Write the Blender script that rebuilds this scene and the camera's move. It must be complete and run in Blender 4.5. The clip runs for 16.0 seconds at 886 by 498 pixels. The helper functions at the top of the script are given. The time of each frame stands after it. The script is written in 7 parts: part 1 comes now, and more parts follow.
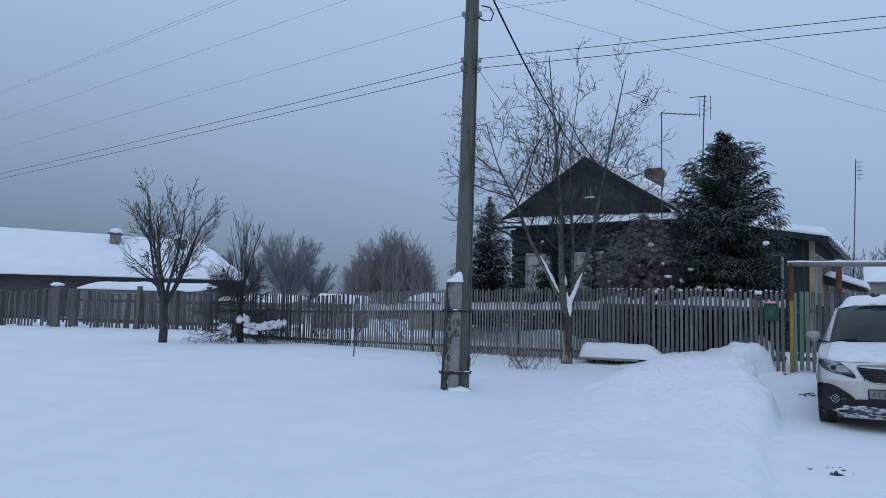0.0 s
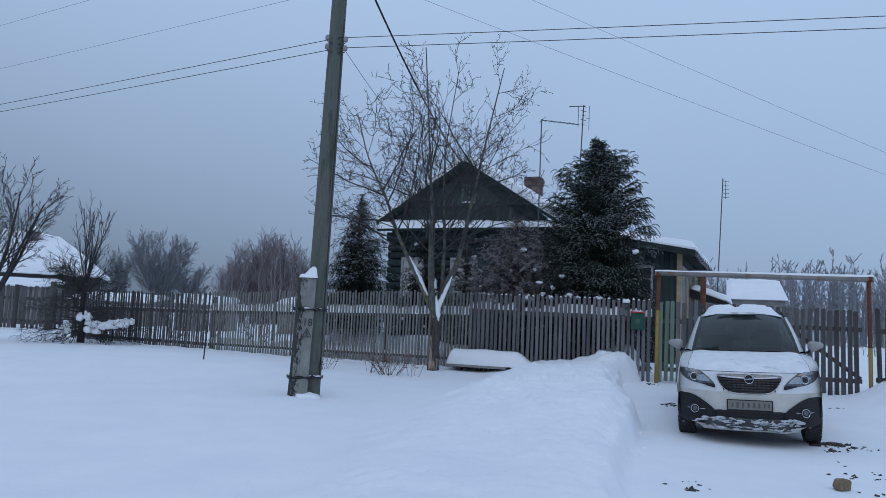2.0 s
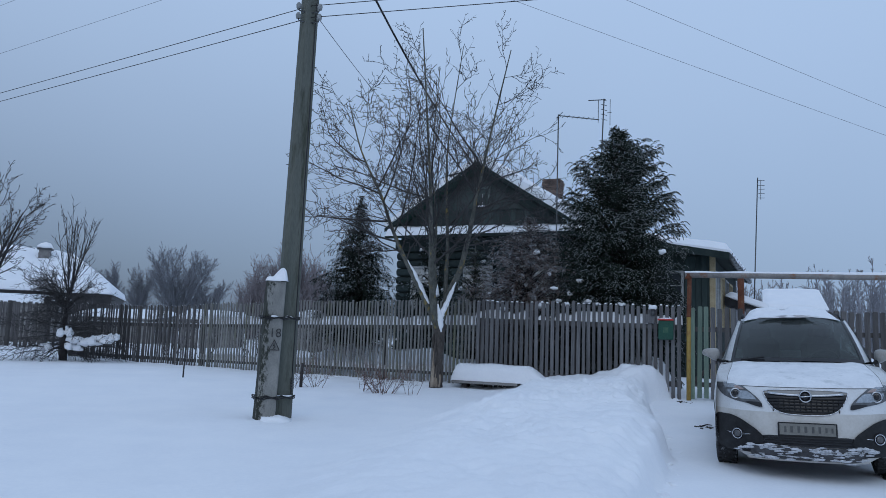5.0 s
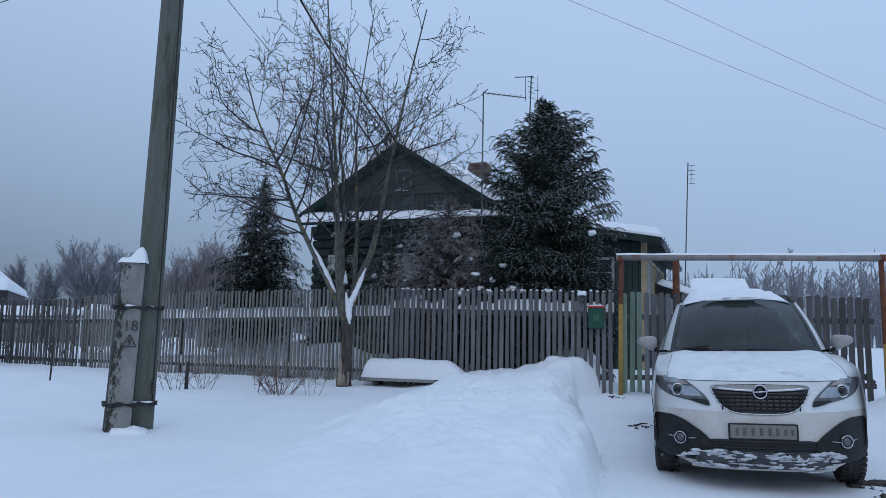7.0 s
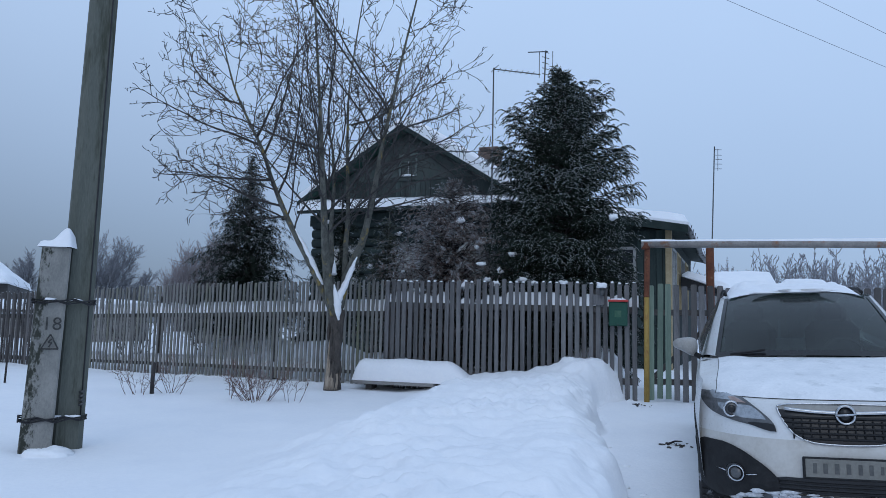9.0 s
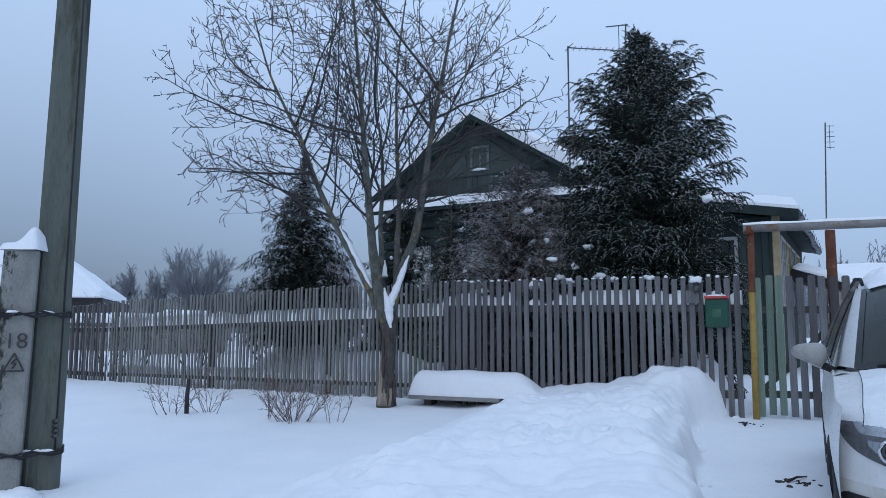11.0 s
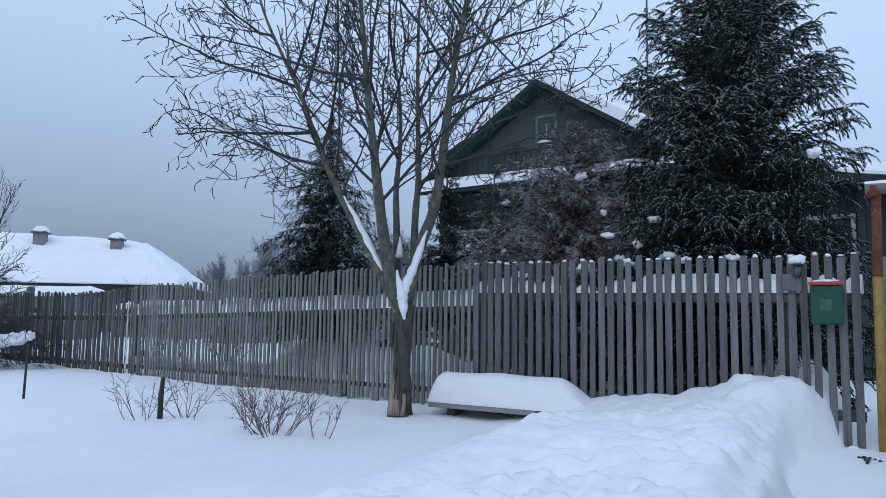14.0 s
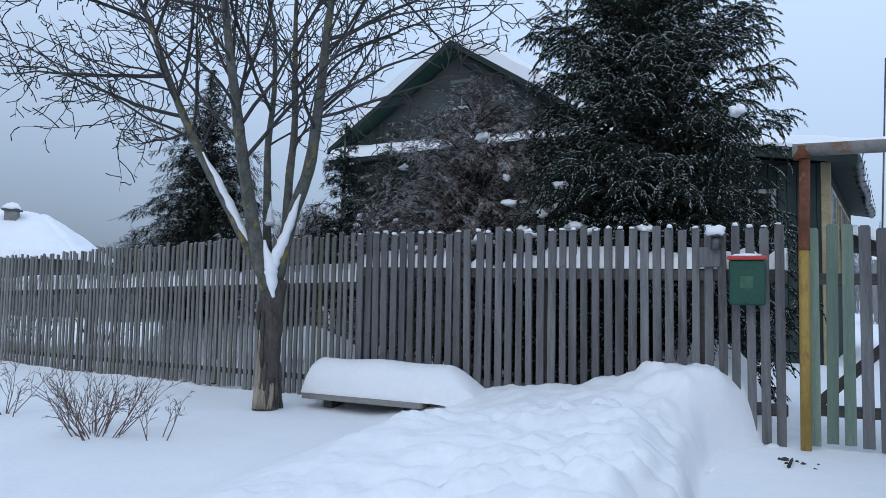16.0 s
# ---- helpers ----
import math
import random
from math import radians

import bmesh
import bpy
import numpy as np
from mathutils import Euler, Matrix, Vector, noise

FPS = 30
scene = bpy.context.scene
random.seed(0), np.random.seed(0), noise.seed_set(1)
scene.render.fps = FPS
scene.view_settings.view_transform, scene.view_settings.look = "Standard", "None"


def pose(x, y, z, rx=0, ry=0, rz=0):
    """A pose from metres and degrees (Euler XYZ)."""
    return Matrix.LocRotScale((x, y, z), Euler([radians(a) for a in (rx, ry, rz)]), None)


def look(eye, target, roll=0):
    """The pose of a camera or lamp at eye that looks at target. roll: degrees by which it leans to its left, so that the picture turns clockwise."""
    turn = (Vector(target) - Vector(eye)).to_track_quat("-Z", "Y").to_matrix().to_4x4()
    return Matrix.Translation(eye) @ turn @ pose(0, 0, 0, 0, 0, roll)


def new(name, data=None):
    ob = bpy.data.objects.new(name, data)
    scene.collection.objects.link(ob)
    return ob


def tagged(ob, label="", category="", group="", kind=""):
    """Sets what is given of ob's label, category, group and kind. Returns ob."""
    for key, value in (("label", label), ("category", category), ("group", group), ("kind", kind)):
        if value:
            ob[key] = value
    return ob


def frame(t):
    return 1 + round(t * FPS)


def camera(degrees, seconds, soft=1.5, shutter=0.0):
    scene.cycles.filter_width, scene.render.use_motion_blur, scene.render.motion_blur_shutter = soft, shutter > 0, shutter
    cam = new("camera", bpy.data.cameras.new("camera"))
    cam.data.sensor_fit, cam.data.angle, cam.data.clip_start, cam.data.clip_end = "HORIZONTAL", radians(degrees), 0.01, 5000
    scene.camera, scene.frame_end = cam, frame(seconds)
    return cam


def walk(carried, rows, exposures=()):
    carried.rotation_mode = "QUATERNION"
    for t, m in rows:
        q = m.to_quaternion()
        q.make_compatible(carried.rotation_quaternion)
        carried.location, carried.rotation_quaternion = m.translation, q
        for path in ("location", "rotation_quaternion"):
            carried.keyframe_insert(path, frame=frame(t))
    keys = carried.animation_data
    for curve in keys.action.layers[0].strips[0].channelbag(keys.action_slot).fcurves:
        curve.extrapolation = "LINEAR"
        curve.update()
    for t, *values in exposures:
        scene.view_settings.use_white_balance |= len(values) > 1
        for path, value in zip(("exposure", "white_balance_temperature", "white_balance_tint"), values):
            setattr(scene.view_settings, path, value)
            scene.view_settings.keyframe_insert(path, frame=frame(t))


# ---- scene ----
cam = camera(60.7, 16.0, soft=0.5)
PATH = [
    (0, (0.115, -0.141, 1.384), (0.083, 1.852, 1.549), 1.2),
    (0.5, (0.203, 0.103, 1.359), (0.218, 2.091, 1.577), 1.2),
    (1, (0.333, 0.328, 1.343), (0.400, 2.311, 1.591), 1.9),
    (1.5, (0.467, 0.576, 1.325), (0.616, 2.555, 1.575), 2.7),
    (2, (0.607, 0.764, 1.266), (0.868, 2.737, 1.465), 2.6),
    (2.5, (0.737, 0.971, 1.242), (1.046, 2.941, 1.404), 2.1),
    (3, (0.833, 1.157, 1.203), (1.174, 3.123, 1.339), 1.4),
    (3.5, (0.934, 1.442, 1.210), (1.212, 3.413, 1.403), 0.5),
    (6, (1.614, 3.034, 1.194), (1.777, 5.012, 1.443), 2.6),
    (6.5, (1.761, 3.416, 1.193), (2.062, 5.376, 1.449), 1.4),
    (7, (1.888, 3.765, 1.173), (2.245, 5.720, 1.402), 1.2),
    (7.5, (2.006, 4.088, 1.217), (2.350, 6.046, 1.437), 2.7),
    (8, (2.105, 4.454, 1.212), (2.461, 6.408, 1.445), 2.2),
    (10.5, (2.863, 6.184, 1.276), (3.010, 8.171, 1.453), 0.2),
    (11, (2.990, 6.522, 1.272), (3.060, 8.508, 1.493), 0.1),
    (11.5, (3.104, 6.879, 1.279), (3.075, 8.866, 1.503), -1.1),
    (12, (3.267, 7.241, 1.276), (3.043, 9.222, 1.432), 0.1),
    (12.5, (3.376, 7.561, 1.257), (3.063, 9.530, 1.408), 0.3),
    (13, (3.493, 7.907, 1.298), (3.230, 9.882, 1.478), -1.5),
    (13.5, (3.638, 8.189, 1.302), (3.399, 10.166, 1.486), -0.4),
    (14, (3.795, 8.453, 1.307), (3.613, 10.435, 1.502), 0.8),
    (14.5, (3.912, 8.756, 1.321), (3.827, 10.743, 1.534), 0.7),
    (15, (4.034, 9.010, 1.323), (3.986, 11.001, 1.508), 0.4),
    (15.5, (4.139, 9.271, 1.322), (4.096, 11.263, 1.490), 1.6),
    (16, (4.202, 9.551, 1.324), (4.201, 11.546, 1.464), 1.0),
]
EXPOSURES = [(0, -0.28, 6500, 10), (3.5, -0.32, 6500, 10), (7, -0.20, 6500, 10), (11, 0.02, 6500, 10), (12.5, 0.04, 6500, 10), (16, 0.26, 7050, 10)]
walk(cam, [(t, look(eye, target, roll)) for t, eye, target, roll in PATH], EXPOSURES)


# ---- world and sun ----
world = bpy.data.worlds.new("world")
scene.world = world
world.use_nodes = True
wn, wl = world.node_tree.nodes, world.node_tree.links
wn.clear()


def wmath(op, a, b=None, clamp=False):
    n = wn.new("ShaderNodeMath")
    n.operation, n.use_clamp = op, clamp
    for i, v in enumerate((a, b)):
        if v is None:
            continue
        if isinstance(v, (int, float)):
            n.inputs[i].default_value = v
        else:
            wl.new(v, n.inputs[i])
    return n.outputs[0]


def wmix(f, a, b):
    n = wn.new("ShaderNodeMixRGB")
    for i, v in enumerate((f, a, b)):
        if isinstance(v, (int, float, tuple)):
            n.inputs[i].default_value = v
        else:
            wl.new(v, n.inputs[i])
    return n.outputs[0]


coord = wn.new("ShaderNodeTexCoord")
sep = wn.new("ShaderNodeSeparateXYZ")
wl.new(coord.outputs["Generated"], sep.inputs[0])
# overcast dome: grey-blue low cloud, heaviest towards the far left of the street, brighter overhead
up = wmath("MAXIMUM", sep.outputs[2], 0.0)
low = wmath("POWER", wmath("SUBTRACT", 1.0, up, True), 3.3)
heavy = wmath("MULTIPLY_ADD", sep.outputs[0], -0.85, True)
heavy.node.inputs[2].default_value = 0.61
cloud = wn.new("ShaderNodeTexNoise")
cloud.inputs["Scale"].default_value, cloud.inputs["Detail"].default_value = 1.6, 3
wl.new(coord.outputs["Generated"], cloud.inputs["Vector"])
horizon = wmix(heavy, (0.31, 0.45, 0.69, 1), (0.078, 0.118, 0.188, 1))
dome = wmix(low, (0.56, 0.76, 1.09, 1), horizon)
vary = wmath("MULTIPLY_ADD", cloud.outputs[0], 0.16)
vary.node.inputs[2].default_value = 0.92
hue = wn.new("ShaderNodeMixRGB")
hue.blend_type = "MULTIPLY"
hue.inputs[0].default_value = 1.0
wl.new(dome, hue.inputs[1])
wl.new(vary, hue.inputs[2])
sky = wn.new("ShaderNodeTexSky")
sky.sky_type, sky.sun_disc = "NISHITA", False
sky.sun_elevation, sky.sun_rotation = radians(18), radians(200)
skyglow = wn.new("ShaderNodeMixRGB")
skyglow.blend_type = "MULTIPLY"
skyglow.inputs[0].default_value = 1.0
skyglow.inputs[2].default_value = (0.1, 0.1, 0.1, 1)
wl.new(sky.outputs[0], skyglow.inputs[1])
both = wmix(0.08, hue.outputs[0], skyglow.outputs[0])
back = wn.new("ShaderNodeBackground")
back.inputs[1].default_value = 1.0
wl.new(both, back.inputs[0])
wout = wn.new("ShaderNodeOutputWorld")
wl.new(back.outputs[0], wout.inputs[0])

sun = new("sun", bpy.data.lights.new("sun", "SUN"))
sun.data.energy, sun.data.angle, sun.data.color = 0.4, radians(40), (0.95, 0.97, 1.0)
sun.matrix_world = look((-10, -26, 24), (0, 0, 0))


# ---- materials ----
def surface(name, dark, light, scale=6.0, rough=0.8, bump=0.3, fine=40.0, metal=0.0, stain=None, stain_scale=2.0, stain_cut=0.55, stretch=(1, 1, 1), rand=0.0, island=False, spec=0.4, dist=0.01, stain_soft=0.12, stain_side=None):
    """Grain at two scales between two base colours, with relief, an optional stain and a shift from piece to piece."""
    m = bpy.data.materials.new(name)
    m.use_nodes = True
    nt = m.node_tree
    n, l = nt.nodes, nt.links
    bs = n["Principled BSDF"]
    bs.inputs["Metallic"].default_value = metal
    bs.inputs["Specular IOR Level"].default_value = spec
    tc = n.new("ShaderNodeTexCoord")
    mp = n.new("ShaderNodeMapping")
    mp.inputs["Scale"].default_value = stretch
    l.new(tc.outputs["Object"], mp.inputs[0])
    vec = mp.outputs[0]
    rnd = None
    if rand or island:
        if island:
            rnd = n.new("ShaderNodeNewGeometry").outputs["Random Per Island"]
        else:
            rnd = n.new("ShaderNodeObjectInfo").outputs["Random"]
        off = n.new("ShaderNodeVectorMath")
        off.operation = "MULTIPLY_ADD"
        comb = n.new("ShaderNodeCombineXYZ")
        for i in range(3):
            l.new(rnd, comb.inputs[i])
        l.new(comb.outputs[0], off.inputs[0])
        off.inputs[1].default_value = (37, 53, 71)
        l.new(vec, off.inputs[2])
        vec = off.outputs[0]
    a = n.new("ShaderNodeTexNoise")
    a.inputs["Scale"].default_value, a.inputs["Detail"].default_value, a.inputs["Roughness"].default_value = scale, 4, 0.6
    l.new(vec, a.inputs["Vector"])
    b = n.new("ShaderNodeTexNoise")
    b.inputs["Scale"].default_value, b.inputs["Detail"].default_value, b.inputs["Roughness"].default_value = fine, 3, 0.65
    l.new(vec, b.inputs["Vector"])
    add = n.new("ShaderNodeMath")
    add.operation = "MULTIPLY_ADD"
    l.new(a.outputs[0], add.inputs[0])
    add.inputs[1].default_value = 0.6
    mul = n.new("ShaderNodeMath")
    mul.operation = "MULTIPLY"
    l.new(b.outputs[0], mul.inputs[0])
    mul.inputs[1].default_value = 0.4
    l.new(mul.outputs[0], add.inputs[2])
    ramp = n.new("ShaderNodeValToRGB")
    ramp.color_ramp.elements[0].position, ramp.color_ramp.elements[1].position = 0.34, 0.66
    ramp.color_ramp.elements[0].color = (*dark, 1)
    ramp.color_ramp.elements[1].color = (*light, 1)
    l.new(add.outputs[0], ramp.inputs[0])
    col = ramp.outputs[0]
    if rnd is not None and rand:
        hs = n.new("ShaderNodeHueSaturation")
        ma = n.new("ShaderNodeMath")
        ma.operation = "MULTIPLY_ADD"
        l.new(rnd, ma.inputs[0])
        ma.inputs[1].default_value, ma.inputs[2].default_value = rand, 1 - rand / 2
        l.new(ma.outputs[0], hs.inputs["Value"])
        l.new(col, hs.inputs["Color"])
        col = hs.outputs[0]
    if stain:
        s = n.new("ShaderNodeTexNoise")
        s.inputs["Scale"].default_value, s.inputs["Detail"].default_value, s.inputs["Roughness"].default_value = stain_scale, 6, 0.7
        l.new(vec, s.inputs["Vector"])
        sr = n.new("ShaderNodeValToRGB")
        sr.color_ramp.elements[0].position, sr.color_ramp.elements[1].position = stain_cut - stain_soft / 2, stain_cut + stain_soft / 2
        mask = s.outputs[0]
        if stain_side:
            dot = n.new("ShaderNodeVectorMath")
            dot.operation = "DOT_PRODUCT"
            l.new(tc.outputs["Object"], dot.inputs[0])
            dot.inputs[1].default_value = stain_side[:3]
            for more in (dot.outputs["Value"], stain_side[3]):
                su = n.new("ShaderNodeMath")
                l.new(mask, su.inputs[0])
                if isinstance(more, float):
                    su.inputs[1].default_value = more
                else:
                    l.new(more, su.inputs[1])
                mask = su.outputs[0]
        l.new(mask, sr.inputs[0])
        mx = n.new("ShaderNodeMixRGB")
        l.new(sr.outputs[0], mx.inputs[0])
        l.new(col, mx.inputs[1])
        mx.inputs[2].default_value = (*stain, 1)
        col = mx.outputs[0]
    l.new(col, bs.inputs["Base Color"])
    rr = n.new("ShaderNodeMath")
    rr.operation, rr.use_clamp = "MULTIPLY_ADD", True
    l.new(b.outputs[0], rr.inputs[0])
    rr.inputs[1].default_value, rr.inputs[2].default_value = 0.2, rough - 0.1
    l.new(rr.outputs[0], bs.inputs["Roughness"])
    if bump:
        bp = n.new("ShaderNodeBump")
        bp.inputs["Strength"].default_value, bp.inputs["Distance"].default_value = bump, dist
        l.new(add.outputs[0], bp.inputs["Height"])
        l.new(bp.outputs[0], bs.inputs["Normal"])
    return m


SNOW = surface("snow", (0.80, 0.82, 0.86), (0.88, 0.89, 0.91), 1.2, 0.75, 0.35, 25, dist=0.03, spec=0.25)
PICKET = surface("weathered_picket", (0.068, 0.068, 0.072), (0.185, 0.184, 0.188), 5, 0.85, 0.5, 60, stretch=(2.2, 2.2, 0.16), rand=0.5, stain=(0.07, 0.065, 0.065), stain_scale=3, stain_cut=0.62)
PICKET_THIN = surface("thin_weathered_picket", (0.10, 0.10, 0.096), (0.235, 0.232, 0.222), 5, 0.88, 0.5, 60, stretch=(2.2, 2.2, 0.16), rand=0.5, stain=(0.15, 0.155, 0.085), stain_scale=2.2, stain_cut=0.62, stain_soft=0.2)
PICKET_OLD = surface("old_picket", (0.05, 0.047, 0.048), (0.13, 0.124, 0.122), 5, 0.9, 0.5, 60, stretch=(2.2, 2.2, 0.16), rand=0.8)
PICKET_GREEN = surface("green_stained_picket", (0.10, 0.15, 0.12), (0.20, 0.26, 0.21), 5, 0.85, 0.5, 60, stretch=(2.2, 2.2, 0.16), rand=0.5)
RAIL = surface("fence_rail", (0.045, 0.043, 0.044), (0.115, 0.108, 0.105), 4, 0.9, 0.5, 50, stretch=(0.3, 2, 2))
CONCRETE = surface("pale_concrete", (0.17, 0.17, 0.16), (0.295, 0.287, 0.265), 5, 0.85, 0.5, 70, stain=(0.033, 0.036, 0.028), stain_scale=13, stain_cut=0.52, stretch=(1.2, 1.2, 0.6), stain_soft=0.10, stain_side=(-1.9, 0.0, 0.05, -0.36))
CONCRETE_DARK = surface("greenish_concrete", (0.070, 0.078, 0.066), (0.145, 0.152, 0.132), 3, 0.85, 0.5, 60, stain=(0.045, 0.05, 0.036), stain_scale=3, stain_cut=0.57, stretch=(1.6, 1.6, 0.22))
BARK = surface("lichen_bark", (0.042, 0.045, 0.04), (0.16, 0.16, 0.14), 14, 0.95, 0.9, 70, stain=(0.25, 0.185, 0.06), stain_scale=5.5, stain_cut=0.62, stretch=(1, 1, 0.6), stain_soft=0.08)
BARK_DARK = surface("dark_cracked_bark", (0.03, 0.027, 0.025), (0.115, 0.10, 0.09), 16, 0.95, 1.0, 60, stain=(0.18, 0.165, 0.14), stain_scale=7, stain_cut=0.68, stretch=(1.4, 1.4, 0.4))
BARK_SPLIT = surface("bare_split_wood", (0.15, 0.12, 0.09), (0.42, 0.35, 0.28), 8, 0.9, 0.6, 60, stretch=(2, 2, 0.3))
TWIG = surface("dark_twig", (0.022, 0.02, 0.021), (0.062, 0.056, 0.056), 9, 0.95, 0.0, 60)
TWIG_BROWN = surface("brown_twig", (0.10, 0.06, 0.055), (0.2, 0.13, 0.115), 9, 0.95, 0.0, 60)
# far twigs: distance haze is painted into these three pale base colours
TWIG_FAR = surface("far_twig_haze_tint", (0.15, 0.155, 0.172), (0.29, 0.30, 0.33), 0.6, 0.95, 0.0, 4)
TWIG_WOOD = surface("far_wood_haze_tint", (0.225, 0.225, 0.25), (0.30, 0.305, 0.335), 0.2, 0.95, 0.0, 2)
TWIG_WARM = surface("birch_twig_haze_tint", (0.17, 0.145, 0.15), (0.28, 0.25, 0.26), 0.2, 0.95, 0.0, 2)
NEEDLE = surface("dark_needles", (0.007, 0.012, 0.009), (0.026, 0.038, 0.027), 5, 0.85, 0.0, 30, spec=0.15)
RIME = surface("bright_rime", (0.20, 0.225, 0.235), (0.58, 0.61, 0.65), 4, 0.85, 0.0, 30)
RIME_SOFT = surface("soft_rime", (0.18, 0.20, 0.205), (0.50, 0.53, 0.56), 4, 0.9, 0.0, 30)
TWIG_GREY = surface("grey_twig", (0.028, 0.026, 0.026), (0.08, 0.076, 0.076), 9, 0.95, 0.0, 60)
NEEDLE_RIMED = surface("rimed_needles", (0.11, 0.13, 0.135), (0.36, 0.40, 0.44), 5, 0.85, 0.0, 30)
NEEDLE_GREEN = surface("olive_needles", (0.035, 0.042, 0.024), (0.11, 0.12, 0.075), 5, 0.85, 0.0, 30)
NEEDLE_BROWN = surface("brown_juniper", (0.11, 0.08, 0.072), (0.30, 0.23, 0.205), 5, 0.85, 0.0, 30)
PLANK = surface("dark_green_planks", (0.016, 0.027, 0.027), (0.044, 0.060, 0.057), 3, 0.8, 0.5, 50, stretch=(2, 2, 0.2), rand=0.6, spec=0.2)
GREEN_TRIM = surface("dark_green_trim", (0.016, 0.048, 0.038), (0.034, 0.080, 0.064), 4, 0.65, 0.3, 40, spec=0.25)
TRIM_DARK = surface("blackened_trim", (0.014, 0.024, 0.023), (0.034, 0.048, 0.046), 4, 0.75, 0.3, 40, spec=0.2)
ATTIC_PAINT = surface("faded_attic_paint", (0.06, 0.085, 0.08), (0.155, 0.185, 0.175), 6, 0.8, 0.4, 50, stain=(0.24, 0.25, 0.24), stain_scale=4, stain_cut=0.62)
GABLE_UPPER = surface("washed_out_boarding", (0.034, 0.054, 0.05), (0.084, 0.106, 0.098), 2.2, 0.85, 0.4, 40, stretch=(1, 1, 0.5), stain=(0.075, 0.08, 0.078), stain_scale=1.1, stain_cut=0.5, stain_soft=0.3, spec=0.2)
GABLE = surface("faded_green_gable", (0.030, 0.045, 0.044), (0.082, 0.102, 0.097), 3, 0.8, 0.5, 50, stretch=(2, 2, 0.2), rand=0.5, spec=0.2, stain=(0.04, 0.042, 0.043), stain_scale=1.3, stain_cut=0.55, stain_soft=0.3)
WHITE_TRIM = surface("old_white_paint", (0.18, 0.19, 0.19), (0.36, 0.365, 0.36), 6, 0.7, 0.3, 50, stain=(0.25, 0.24, 0.22), stain_scale=5, stain_cut=0.64)
OCHRE = surface("ochre_trim", (0.26, 0.20, 0.11), (0.40, 0.33, 0.21), 5, 0.75, 0.3, 40)
BRICK = surface("sooty_brick", (0.09, 0.06, 0.05), (0.20, 0.145, 0.12), 6, 0.9, 0.6, 60, rand=0.6, stain=(0.05, 0.045, 0.042), stain_scale=4, stain_cut=0.6)
MORTAR = surface("old_mortar", (0.15, 0.14, 0.135), (0.27, 0.26, 0.25), 8, 0.95, 0.5, 60)
RUST = surface("rusty_steel", (0.075, 0.026, 0.015), (0.19, 0.07, 0.037), 9, 0.9, 0.5, 70, stain=(0.24, 0.16, 0.09), stain_scale=7, stain_cut=0.64)
YELLOW = surface("worn_yellow_paint", (0.25, 0.155, 0.035), (0.40, 0.27, 0.07), 6, 0.6, 0.3, 50, stain=(0.20, 0.07, 0.03), stain_scale=6, stain_cut=0.60, stretch=(1, 1, 0.4))
PIPE = surface("grey_pipe", (0.17, 0.16, 0.155), (0.32, 0.30, 0.28), 6, 0.6, 0.3, 50, metal=0.2, stain=(0.22, 0.10, 0.05), stain_scale=5, stain_cut=0.62)
METAL = surface("dark_steel", (0.06, 0.065, 0.07), (0.13, 0.135, 0.14), 6, 0.5, 0.2, 50, metal=0.6)
WIRE = surface("black_cable", (0.012, 0.012, 0.014), (0.03, 0.03, 0.033), 6, 0.6, 0.0, 50)
WIRE_GREY = surface("bare_wire", (0.16, 0.17, 0.19), (0.26, 0.27, 0.29), 6, 0.5, 0.0, 50, metal=0.3)
DARK = surface("dark_void", (0.012, 0.012, 0.014), (0.022, 0.022, 0.024), 3, 0.8, 0.0, 20)
DIRT = surface("dark_clod", (0.03, 0.028, 0.027), (0.09, 0.08, 0.072), 20, 0.95, 0.5, 80)
OLDWOOD = surface("grey_old_boards", (0.13, 0.125, 0.12), (0.30, 0.29, 0.28), 4, 0.9, 0.5, 50, stretch=(0.3, 2, 2))


